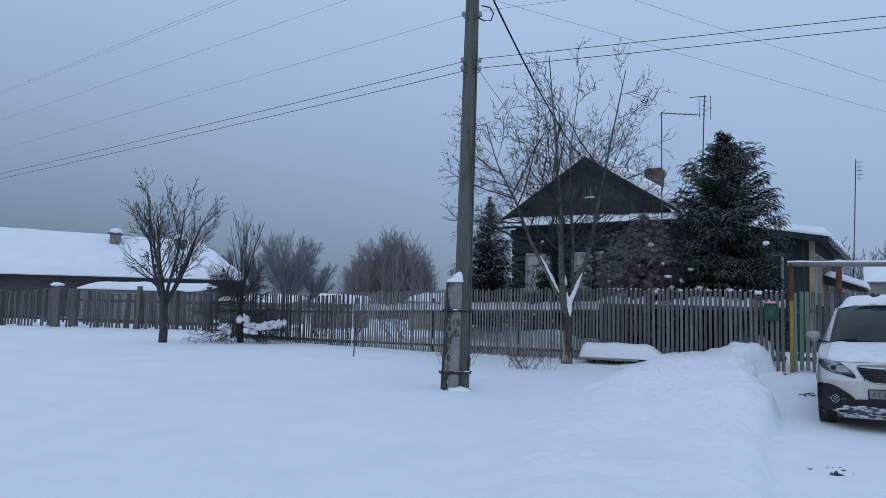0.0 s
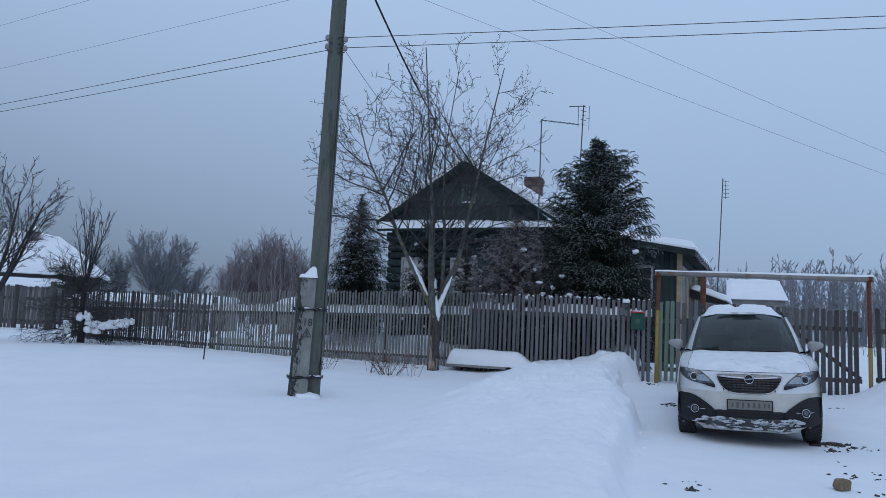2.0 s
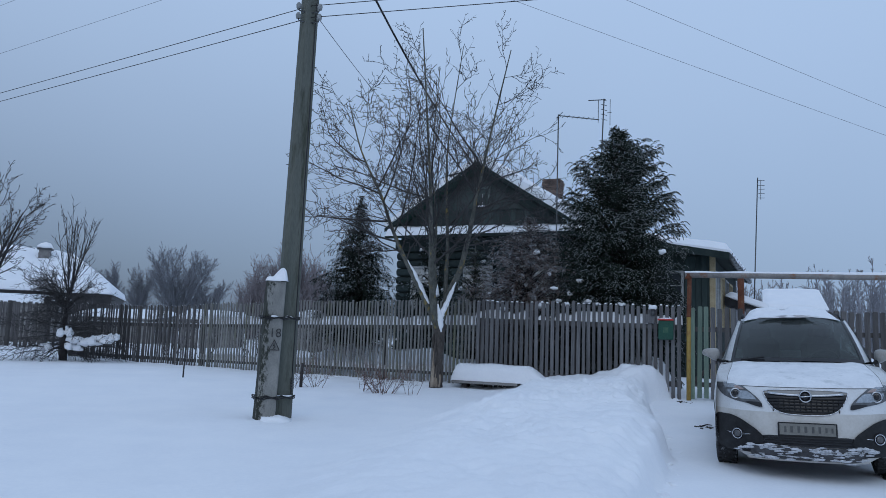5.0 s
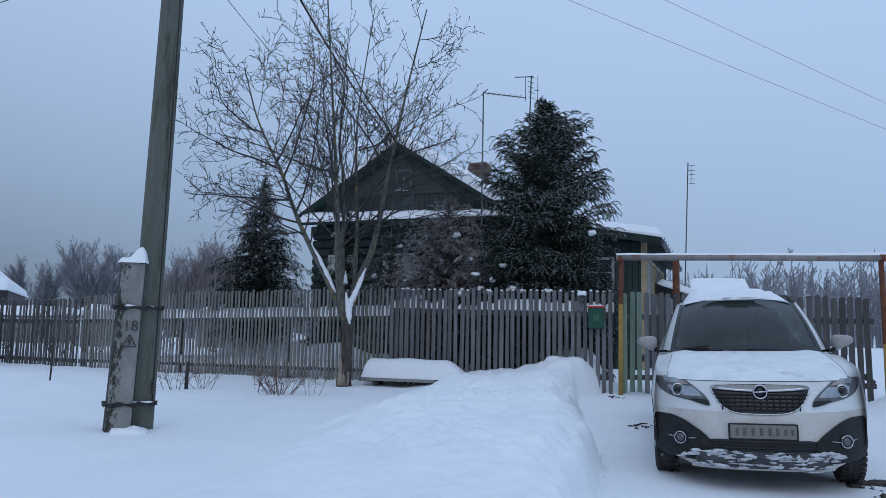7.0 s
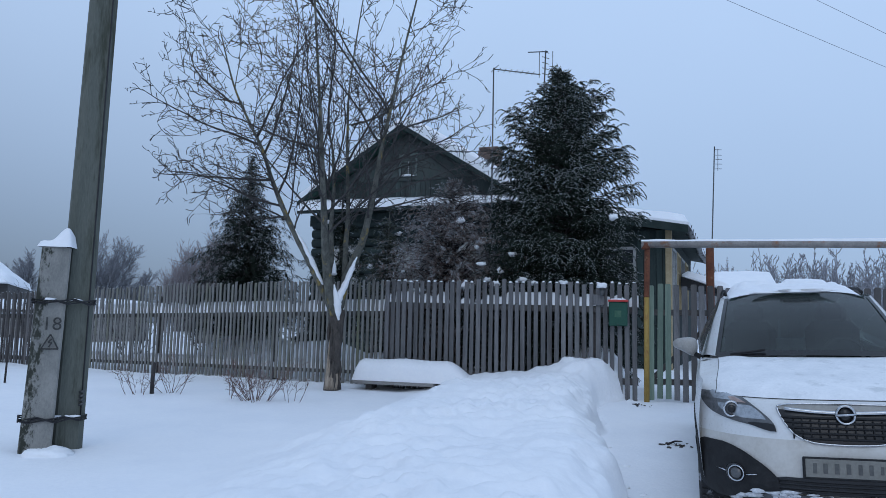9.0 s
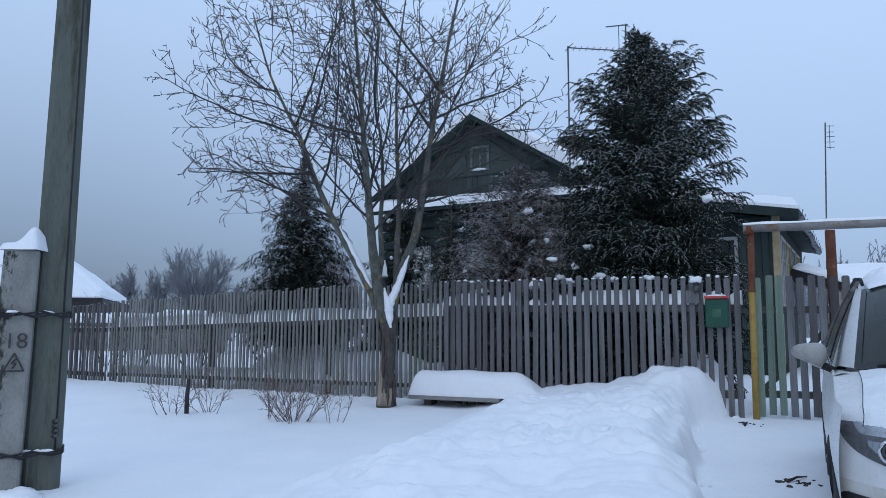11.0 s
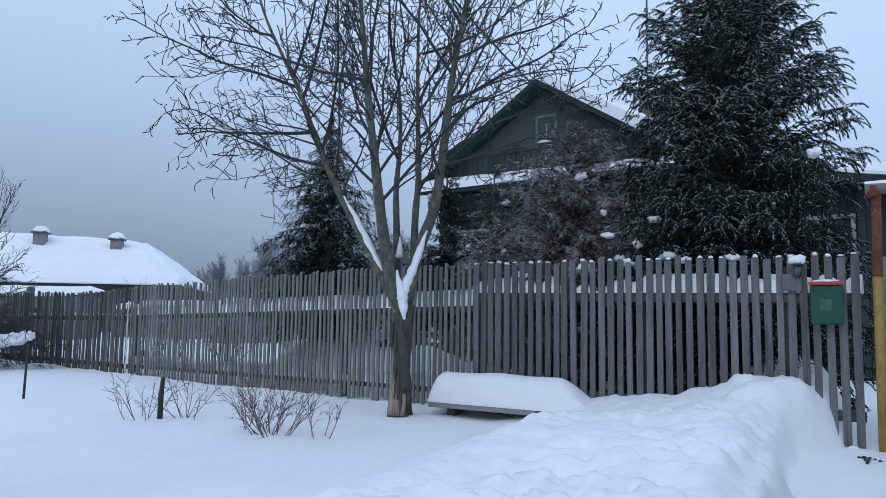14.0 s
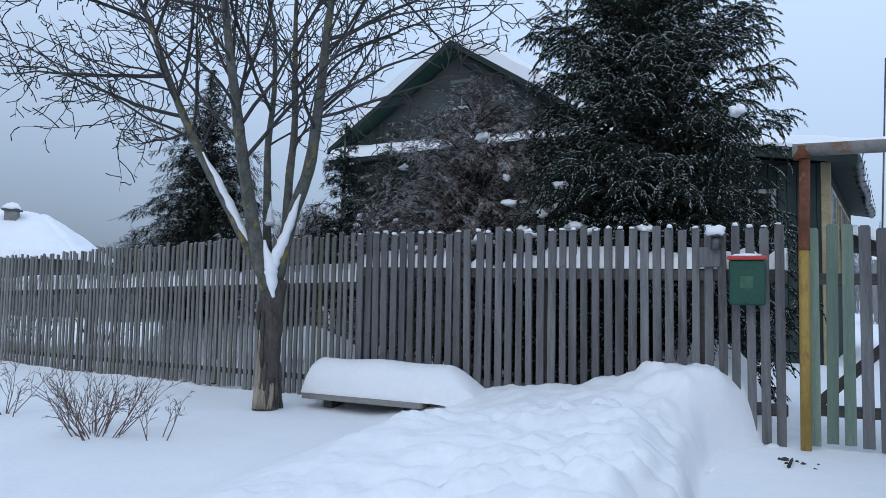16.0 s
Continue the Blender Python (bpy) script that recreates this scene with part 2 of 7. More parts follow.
# ---- building blocks ----
class Geo:
    """Points and faces of one mesh."""

    def __init__(self):
        self.v, self.f, self.s = [], [], []

    def add(self, verts, faces, smooth=False, m=None):
        o = len(self.v)
        if m is not None:
            verts = [m @ Vector(p) for p in verts]
        self.v.extend([tuple(p) for p in verts])
        self.f.extend([tuple(i + o for i in f) for f in faces])
        self.s.extend([smooth] * len(faces))

    def box(self, c, size, bevel=0.0, m=None):
        hx, hy, hz = (a / 2 for a in size)
        b = min(bevel, hx * 0.9, hy * 0.9, hz * 0.9)
        if b <= 0:
            v = [(c[0] + sx * hx, c[1] + sy * hy, c[2] + sz * hz) for sz in (-1, 1) for sy in (-1, 1) for sx in (-1, 1)]
            self.add(v, [(0, 2, 3, 1), (4, 5, 7, 6), (0, 1, 5, 4), (2, 6, 7, 3), (0, 4, 6, 2), (1, 3, 7, 5)], m=m)
            return
        v, idx = [], {}
        for sx in (-1, 1):
            for sy in (-1, 1):
                for sz in (-1, 1):
                    for k in range(3):
                        idx[sx, sy, sz, k] = len(v)
                        v.append((c[0] + sx * (hx - (b if k != 0 else 0)), c[1] + sy * (hy - (b if k != 1 else 0)), c[2] + sz * (hz - (b if k != 2 else 0))))
        f = []
        for k in range(3):
            a, e = (k + 1) % 3, (k + 2) % 3
            for s in (-1, 1):
                q = []
                for sa, se in ((-1, -1), (1, -1), (1, 1), (-1, 1)):
                    key = [0, 0, 0]
                    key[k], key[a], key[e] = s, sa, se
                    q.append(idx[(*key, k)])
                f.append(tuple(q if s > 0 else q[::-1]))
            for sa in (-1, 1):
                for se in (-1, 1):
                    q = []
                    for s, kk in ((-1, a), (1, a), (1, e), (-1, e)):
                        key = [0, 0, 0]
                        key[k], key[a], key[e] = s, sa, se
                        q.append(idx[(*key, kk)])
                    f.append(tuple(q if sa * se > 0 else q[::-1]))
        for sx in (-1, 1):
            for sy in (-1, 1):
                for sz in (-1, 1):
                    q = tuple(idx[sx, sy, sz, k] for k in range(3))
                    f.append(q if sx * sy * sz > 0 else q[::-1])
        self.add(v, f, m=m)

    def tube(self, pts, radii, n=6, cap=True, smooth=True, flat=1.0):
        pts = [Vector(p) for p in pts]
        if isinstance(radii, (int, float)):
            radii = [radii] * len(pts)
        v, f = [], []
        ref = Vector((0.31, 0.12, 0.94)) if abs((pts[-1] - pts[0]).normalized().z) < 0.9 else Vector((1, 0.1, 0))
        for i, p in enumerate(pts):
            d = (pts[min(i + 1, len(pts) - 1)] - pts[max(i - 1, 0)]).normalized()
            a = d.cross(ref).normalized()
            b = d.cross(a)
            for k in range(n):
                t = 2 * math.pi * k / n
                v.append(p + (a * math.cos(t) + b * math.sin(t) * flat) * radii[i])
        for i in range(len(pts) - 1):
            for k in range(n):
                j = (k + 1) % n
                f.append((i * n + k, i * n + j, (i + 1) * n + j, (i + 1) * n + k))
        if cap:
            f.append(tuple(range(n))[::-1])
            f.append(tuple(range((len(pts) - 1) * n, len(pts) * n)))
        self.add(v, f, smooth)

    def prism(self, outline, depth, m=None, smooth=False):
        """An outline in x, z, pushed along y by depth."""
        n = len(outline)
        v = [(x, 0, z) for x, z in outline] + [(x, depth, z) for x, z in outline]
        f = [tuple(range(n)), tuple(range(n, 2 * n))[::-1]] + [(i, i + n, (i + 1) % n + n, (i + 1) % n) for i in range(n)]
        self.add(v, f, smooth, m)

    def sheet(self, grid, smooth=True, close=False):
        """Rows of points of equal length, joined by quads."""
        w = len(grid[0])
        v = [p for row in grid for p in row]
        f = []
        for i in range(len(grid) - 1):
            for k in range(w if close else w - 1):
                j = (k + 1) % w
                f.append((i * w + k, i * w + j, (i + 1) * w + j, (i + 1) * w + k))
        self.add(v, f, smooth)

    def blob(self, c, size, rng, rough=0.18, rings=5, seg=9, flatten=0.35):
        """A lump of snow or earth, flatter below."""
        grid = []
        o = Vector((rng.uniform(-50, 50), rng.uniform(-50, 50), rng.uniform(-50, 50)))
        for i in range(rings + 1):
            t = math.pi * i / rings
            row = []
            for k in range(seg):
                a = 2 * math.pi * k / seg
                d = Vector((math.sin(t) * math.cos(a), math.sin(t) * math.sin(a), math.cos(t)))
                r = 1 + rough * 2 * noise.noise(d * 1.6 + o)
                z = d.z if d.z > 0 else d.z * flatten
                row.append((c[0] + d.x * r * size[0], c[1] + d.y * r * size[1], c[2] + z * r * size[2]))
            grid.append(row)
        self.sheet(grid, True, True)

    def mesh(self, name, mat):
        me = bpy.data.meshes.new(name)
        me.from_pydata(self.v, [], self.f)
        me.polygons.foreach_set("use_smooth", self.s)
        me.materials.append(mat)
        me.update()
        return me


def thing(name, at, label, category, group="", kind="", rz=0.0, rx=0.0, ry=0.0):
    ob = new(name)
    ob.empty_display_size = 0.1
    ob.matrix_basis = pose(*at, rx, ry, rz)
    return tagged(ob, label, category, group, kind)


def part(name, geo, mat, parent=None, label="", m=None):
    """One mesh under a thing, in the thing's own axes."""
    me = geo.mesh(name, mat) if isinstance(geo, Geo) else geo
    ob = new(name, me)
    ob.parent = parent
    if m is not None:
        ob.matrix_basis = m
    return tagged(ob, label)


def solo(name, geo, mat, label, category, group="", kind="", at=(0, 0, 0)):
    """A thing of one mesh."""
    ob = new(name, geo.mesh(name, mat))
    ob.matrix_basis = pose(*at)
    return tagged(ob, label, category, group, kind)


def lerp(a, b, t):
    return a + (b - a) * t


def steps(x, pairs):
    """A smooth run through pairs of (x, value)."""
    if x <= pairs[0][0]:
        return pairs[0][1]
    for (x0, v0), (x1, v1) in zip(pairs, pairs[1:]):
        if x <= x1:
            t = (x - x0) / (x1 - x0)
            return lerp(v0, v1, t * t * (3 - 2 * t))
    return pairs[-1][1]


# ---- plan ----
FENCE_W, FENCE_A, GATE_L, GATE_R = (-2.65, 20.8), (3.35, 16.87), (6.78, 15.02), (10.2, 13.5)
FENCE_END = (-6.9, 23.58)
APEX = Vector((4.28, 24.23, 6.47))
HOUSE_TURN = -31.0
TREE = (2.6, 16.58)


def fence_y(x):
    """Where the fence line runs."""
    pts = [(-30, 38.6), FENCE_END, FENCE_W, FENCE_A, GATE_L, GATE_R, (20, 9.1), (40, 0)]
    for (x0, y0), (x1, y1) in zip(pts, pts[1:]):
        if x <= x1:
            return lerp(y0, y1, (x - x0) / (x1 - x0))
    return pts[-1][1]


def drive_edge(y):
    return 2.5 + (y - 5.8) * 0.385 + 0.20 * math.exp(-((y - 10.1) / 1.4) ** 2) + 0.10 * noise.noise(Vector((0, y * 0.8, 3.1))) + 0.08 * noise.noise(Vector((0, y * 2.6, 9.1))) + 0.5 * math.exp(-((y - 15.45) / 0.5) ** 2)


def ground_z(x, y):
    """Height of the snow."""
    n1 = noise.noise(Vector((x * 0.22, y * 0.22, 0)))
    n2 = noise.noise(Vector((x * 0.9, y * 0.9, 5)))
    n3 = noise.noise(Vector((x * 2.6, y * 2.6, 11)))
    far = max(0.0, math.hypot(x, y - 10) - 40)
    field = steps(y, [(-2, 0.04), (6, 0.06), (12, 0.14), (17, 0.30), (21, 0.38), (40, 0.55)]) + 0.035 * n1 + 0.012 * n2 + min(far, 400) * 0.001
    fy = fence_y(x)
    behind = steps(y - fy, [(-0.2, 0), (0.9, 1)])
    field += behind * (0.10 + 0.05 * n2 + 0.03 * n3)
    field += 0.55 * math.exp(-((y - fy - 1.35) / 0.8) ** 2) * steps(x, [(-0.6, 0), (0.9, 1), (3.3, 1), (4.2, 0.1)]) * (1 + 0.35 * n2)
    field += 0.62 * math.exp(-((y - fy - 0.9) / 0.6) ** 2) * math.exp(-((x - 6.5) / 0.75) ** 2)
    e = x - drive_edge(y)
    lane = steps(y, [(9.0, 0.0), (15.2, 0.33), (22, 0.42)]) + 0.014 * n2 + 0.006 * n3
    if y < 3.0:
        lane = lerp(lane, 0.02, 1)
    far_side = 5.3 + max(0.0, 11.2 - y) * 1.3 + 0.15 * noise.noise(Vector((3, y * 1.2, 0)))
    inlane = steps(e, [(-0.02, 0), (0.16, 1)]) * (1 - steps(e - far_side, [(0, 0), (0.5, 1)]))
    inlane *= 1 - behind * 0.3
    street = 1 - steps(y + 0.12 * x, [(0.5, 0), (2.6, 1)])
    z = lerp(field, lane, inlane)
    # shovelled bank along the drive
    if e < 0.3 and y > 0:
        d = -e
        high = steps(y, [(2.5, 0.03), (6.0, 0.19), (9.5, 0.38), (12.5, 0.46), (14.0, 0.47), (15.2, 0.40)])
        wide = steps(y, [(5, 1.3), (10, 1.7), (14.5, 1.6)])
        prof = steps(d, [(-0.10, 0), (0.07, 0.74), (0.3, 1.0), (wide, 0.85), (wide * 1.9, 0.0)])
        dent = noise.noise(Vector((x * 2.1, y * 2.1, 33)))
        rough = 0.65 + 1.3 * max(0.0, 0.2 + noise.noise(Vector((x * 0.9, y * 0.9, 51))))
        lump = 0.10 * noise.noise(Vector((x * 1.1, y * 1.1, 21))) + 0.08 * noise.noise(Vector((x * 2.6, y * 2.6, 2))) + rough * (0.09 * noise.noise(Vector((x * 5.2, y * 5.2, 7))) + 0.10 * abs(noise.noise(Vector((x * 4.4, y * 4.4, 17)))) + 0.10 * noise.noise(Vector((x * 8, y * 8, 27))) + 0.06 * noise.noise(Vector((x * 15, y * 15, 37)))) - 0.30 * max(0.0, dent - 0.25)
        face = math.exp(-((d - 0.05) / 0.16) ** 2) * 0.16 * noise.noise(Vector((x * 5, y * 5, 40)))
        z += prof * high * (1 - behind) * (1 + lump + face)
    # drift heaped against the fence beside the gate
    if e < 0.05 and y > 13:
        z += (1 - behind) * (1 - steps(e, [(-0.16, 0), (0.04, 1)])) * 0.25 * math.exp(-((x - 6.0) / 0.6) ** 2) * math.exp(-((y - fy + 0.2) / 0.6) ** 2)
    # right-hand bank beyond the drive
    if e > far_side - 0.2 and x > 4:
        z += 0.46 * steps(e - far_side, [(-0.1, 0), (0.4, 1), (1.6, 0.7), (4, 0.1)]) * (1 - behind) * (1 + 0.5 * n2 + 0.4 * n3)
    z += (1 - behind) * 0.62 * math.exp(-((x - 10.45) / 0.72) ** 2 - ((y - 12.55) / 0.85) ** 2) * (1 + 0.35 * n3 + 0.2 * n2)
    return lerp(z, 0.02 + 0.008 * n3, street * (1 - behind))


def spread(a, b, fine, reach):
    """Even steps from a to b, growing steps beyond them."""
    mid = list(np.arange(a, b, fine))
    lo, hi, s = [], [], fine
    x, y = a, mid[-1]
    while x > -reach or y < reach:
        s = min(s * 1.13, 120)
        x, y = x - s, y + s
        lo.append(x)
        hi.append(y)
    return lo[::-1] + mid + hi


def build_ground():
    g = Geo()
    xs, ys = spread(0.5, 7.4, 0.036, 1500), spread(5.0, 16.2, 0.042, 1500)
    g.sheet([[(x, y, ground_z(x, y)) for x in xs] for y in ys])
    return solo("ground", g, SNOW, "deep soft white snow, shovelled into a lumpy bank beside a packed drive", "ground", kind="structure")


build_ground()


# ---- fences and gate ----
def picket_mesh(name, w, h, t, mat, top=0.35, rng=None):
    """A sawn slat with a rounded-off top."""
    g = Geo()
    c = w * top
    o = [(-w / 2, 0), (w / 2, 0), (w / 2, h - c * 0.5), (w / 2 - c * 0.5, h), (-w / 2 + c * 0.5, h), (-w / 2, h - c * 0.5)]
    g.prism(o, t)
    me = g.mesh(name, mat)
    me.materials.append(SNOW)
    for k in (4, 5, 6):
        me.polygons[k].material_index = 1
    return me


def fence_run(fence, a, b, spacing, meshes, top, foot, rng, lean=0.6, back=0.0, skip=(), caps=None):
    """Slats from a to b as parts of a fence, tops at top(x) and feet at foot(x)."""
    ax, ay, bx, by = *a, *b
    length = math.hypot(bx - ax, by - ay)
    rz = math.degrees(math.atan2(by - ay, bx - ax))
    n = int(length / spacing)
    for i in range(n):
        t = (i + 0.5) / n
        x, y = lerp(ax, bx, t), lerp(ay, by, t)
        if any(s0 < t < s1 for s0, s1 in skip):
            continue
        me, h = meshes[rng.randrange(len(meshes))]
        z1 = top(t) + rng.gauss(0, 0.006)
        z0 = z1 - h * rng.uniform(0.985, 1.015)
        ob = new("picket", me)
        ob.parent = fence
        if caps is not None and rng.random() < 0.7:
            caps.blob((x, y, z1 - 0.008), (0.026, 0.02, rng.uniform(0.012, 0.026)), rng, 0.25, 4, 8, 0.3)
        ob.matrix_basis = pose(x + rng.gauss(0, 0.004), y, z0, rng.gauss(0, 0.3), rng.gauss(0, lean), rz + rng.gauss(0, 1.0)) @ Matrix.Diagonal((rng.uniform(0.94, 1.06), 1, 1, 1))


def rail(fence, a, b, z0, z1, off, h=0.075, d=0.045, name="rail", mat=None):
    """A horizontal rail behind the slats."""
    ax, ay, bx, by = *a, *b
    length = math.hypot(bx - ax, by - ay)
    nx, ny = -(by - ay) / length, (bx - ax) / length
    g = Geo()
    p0, p1 = Vector((ax + nx * off, ay + ny * off, z0)), Vector((bx + nx * off, by + ny * off, z1))
    m = Matrix.Translation((p0 + p1) / 2) @ (p1 - p0).to_track_quat("X", "Z").to_matrix().to_4x4()
    g.box((0, 0, 0), ((p1 - p0).length, d, h), 0.008)
    part(name, g, mat or RAIL, fence, m=m)
    return p0, p1


def rail_snow(name, p0, p1, h, rng, w=0.05, gap=0.25, label="ridge of snow lying along the fence rail"):
    """Broken ridges of snow along a rail."""
    g = Geo()
    d = p1 - p0
    n = int(d.length / 0.06)
    side = Vector((-d.y, d.x, 0)).normalized()
    o = rng.uniform(0, 90)
    row = []
    for i in range(n + 1):
        t = i / n
        p = p0 + d * t
        k = noise.noise(Vector((t * d.length * 0.9 + o, 0, 0))) + 0.75 * noise.noise(Vector((t * d.length * 5.5 + o, 3, 0))) + gap
        hh = max(0.0, min(1, 0.55 + k)) * h
        ww = w if hh > 0.01 else 0.004
        row.append([p + side * s * ww + Vector((0, 0, max(0.002, hh * q))) for s, q in ((-1, 0), (-0.95, 0.6), (-0.5, 0.95), (0.1, 1.0), (0.7, 0.8), (1, 0.3), (1, 0))])
    g.sheet(row)
    return solo(name, g, SNOW, label, "snow")


def build_fences():
    rng = random.Random(4)
    # the taller fence beside the gate
    f = thing("picket_fence", (0, 0, 0), "weathered grey wooden picket fence with wide slats and a snowy rail", "fence")
    caps = Geo()
    wide = [(picket_mesh("picket", w, h, 0.022, PICKET), h) for w, h in ((0.060, 1.62), (0.064, 1.60), (0.067, 1.63), (0.062, 1.57), (0.057, 1.64))]
    fence_run(f, FENCE_A, (6.70, 15.06), 0.0965, wide, lambda t: lerp(1.975, 1.935, t), None, rng, 0.25, caps=caps)
    solo("snow_dusting", caps, SNOW, "specks of snow on the slat tops", "snow", kind="stuff")
    p0, p1 = rail(f, FENCE_A, (6.70, 15.06), 1.60, 1.56, 0.05, 0.09)
    rail(f, FENCE_A, (6.70, 15.06), 0.62, 0.58, 0.05, 0.09)
    g = Geo()
    for t in (0.02, 0.5, 0.845):
        x, y = lerp(FENCE_A[0], 6.70, t), lerp(FENCE_A[1], 15.06, t)
        g = Geo()
        g.box((0, 0.1, 0.85), (0.09, 0.09, 2.0), 0.008)
        part("post", g, RAIL, f, m=pose(x, y, 0, 0, 0, -28))
    rail_snow("snow_ridge", p0 + Vector((0.03, 0.05, 0.045)), p1 + Vector((0.03, 0.05, 0.045)), 0.19, rng, 0.085, 0.22)
    # small board across two slats, with a capped lamp-like fitting
    b = Geo()
    b.box((0, -0.02, 0), (0.155, 0.02, 0.15), 0.004)
    part("cross_board", b, PICKET, f, m=pose(6.235, 15.30, 1.70, 0, 0, -28))
    # the long fence of thin slats
    f2 = thing("picket_fence", (0, 0, 0), "long weathered fence of thin close-set grey slats, snow on its rail", "fence")
    thin = [(picket_mesh("picket", w, h, 0.016, PICKET_THIN), h) for w, h in ((0.041, 1.58), (0.043, 1.60), (0.039, 1.57), (0.045, 1.62))]
    fence_run(f2, FENCE_W, FENCE_A, 0.080, thin, lambda t: 1.84 + 0.14 * math.sin(t * 1.5) + 0.012 * math.sin(t * 19), None, rng, 0.2)
    p0, p1 = rail(f2, FENCE_W, FENCE_A, 1.33, 1.47, 0.05, 0.07)
    rail(f2, FENCE_W, FENCE_A, 0.52, 0.56, 0.05, 0.07)
    rail_snow("snow_ridge", p0 + Vector((0.02, 0.03, 0.035)), p1 + Vector((0.02, 0.03, 0.035)), 0.19, rng, 0.07, 0.55)
    a = rail_snow("snow_ridge", p0 + Vector((0.02, 0.03, -0.79)), p1 + Vector((0.02, 0.03, -0.89)), 0.15, rng, 0.06, 0.5)
    for t in (0.0, 0.36, 0.71):
        x, y = lerp(FENCE_W[0], FENCE_A[0], t), lerp(FENCE_W[1], FENCE_A[1], t)
        g = Geo()
        g.tube([(0, 0.12, 0.0), (0.0, 0.12, 1.0), (0.01, 0.12, 1.72)], [0.045, 0.042, 0.038], 8)
        part("post", g, RAIL, f2, m=pose(x, y, 0, 0, 0, -33))
    g = Geo()
    g.tube([(0.004 * math.sin(k * 1.7), 0, 0.35 + k * 0.06) for k in range(22)], [max(0.004, 0.018 + 0.02 * noise.noise(Vector((k * 0.5, 2, 0)))) for k in range(22)], 6, flat=0.5)
    ob = solo("snow_on_post", g, SNOW, "snow stuck down the side of a fence post", "snow", at=(FENCE_W[0] - 0.02, FENCE_W[1] - 0.03, 0))
    # beyond the post the same fence goes on, darker
    f3 = thing("picket_fence", (0, 0, 0), "dark grey stretch of thin-slatted picket fence running on", "fence")
    old = [(picket_mesh("picket", w, h, 0.014, PICKET_OLD), h) for w, h in ((0.048, 1.55), (0.051, 1.57), (0.045, 1.52))]
    fence_run(f3, FENCE_END, (FENCE_W[0] - 0.07, FENCE_W[1] + 0.046), 0.078, old, lambda t: 1.80 + 0.02 * math.sin(t * 7), None, rng, 0.8)
    p0, p1 = rail(f3, FENCE_END, FENCE_W, 1.30, 1.32, 0.05, 0.08)
    rail(f3, FENCE_END, FENCE_W, 0.52, 0.50, 0.05, 0.08)
    rail_snow("snow_ridge", p0 + Vector((0.02, 0.03, 0.04)), p1 + Vector((0.02, 0.03, 0.04)), 0.06, rng, 0.04, 0.0)
    # ramshackle fence farther off
    f4 = thing("picket_fence", (0, 0, 0), "ramshackle dark picket fence with uneven leaning slats and gaps", "fence")
    rough = [(picket_mesh("picket", w, h, 0.02, PICKET_OLD, 0.2), h) for w, h in ((0.10, 1.5), (0.13, 1.42), (0.08, 1.55), (0.11, 1.3), (0.16, 1.45))]
    FA, FB = (-21.5, 30.9), (-8.4, 27.2)
    fence_run(f4, FA, FB, 0.165, rough, lambda t: 1.95 + 0.08 * math.sin(t * 16) - 0.1 * t, None, rng, 2.2, skip=((0.40, 0.415), (0.55, 0.563), (0.72, 0.73)))
    for z in (0.85, 1.6):
        rail(f4, FA, FB, z, z - 0.1, 0.06, 0.10)
    for t in (0.05, 0.47, 0.75, 0.97):
        g = Geo()
        g.box((0, -0.05, 0.95), (0.36 if t == 0.47 else 0.14, 0.16, 2.3), 0.01)
        part("post", g, PICKET_OLD, f4, m=pose(lerp(FA[0], FB[0], t), lerp(FA[1], FB[1], t), 0, 0, 1, -16))
    g = Geo()
    g.blob((0, 0, 0), (0.28, 0.2, 0.12), rng)
    solo("snow_mound", g, SNOW, "cap of snow on a fence post", "snow", at=(lerp(FA[0], FB[0], 0.47), lerp(FA[1], FB[1], 0.47) - 0.05, 2.1))


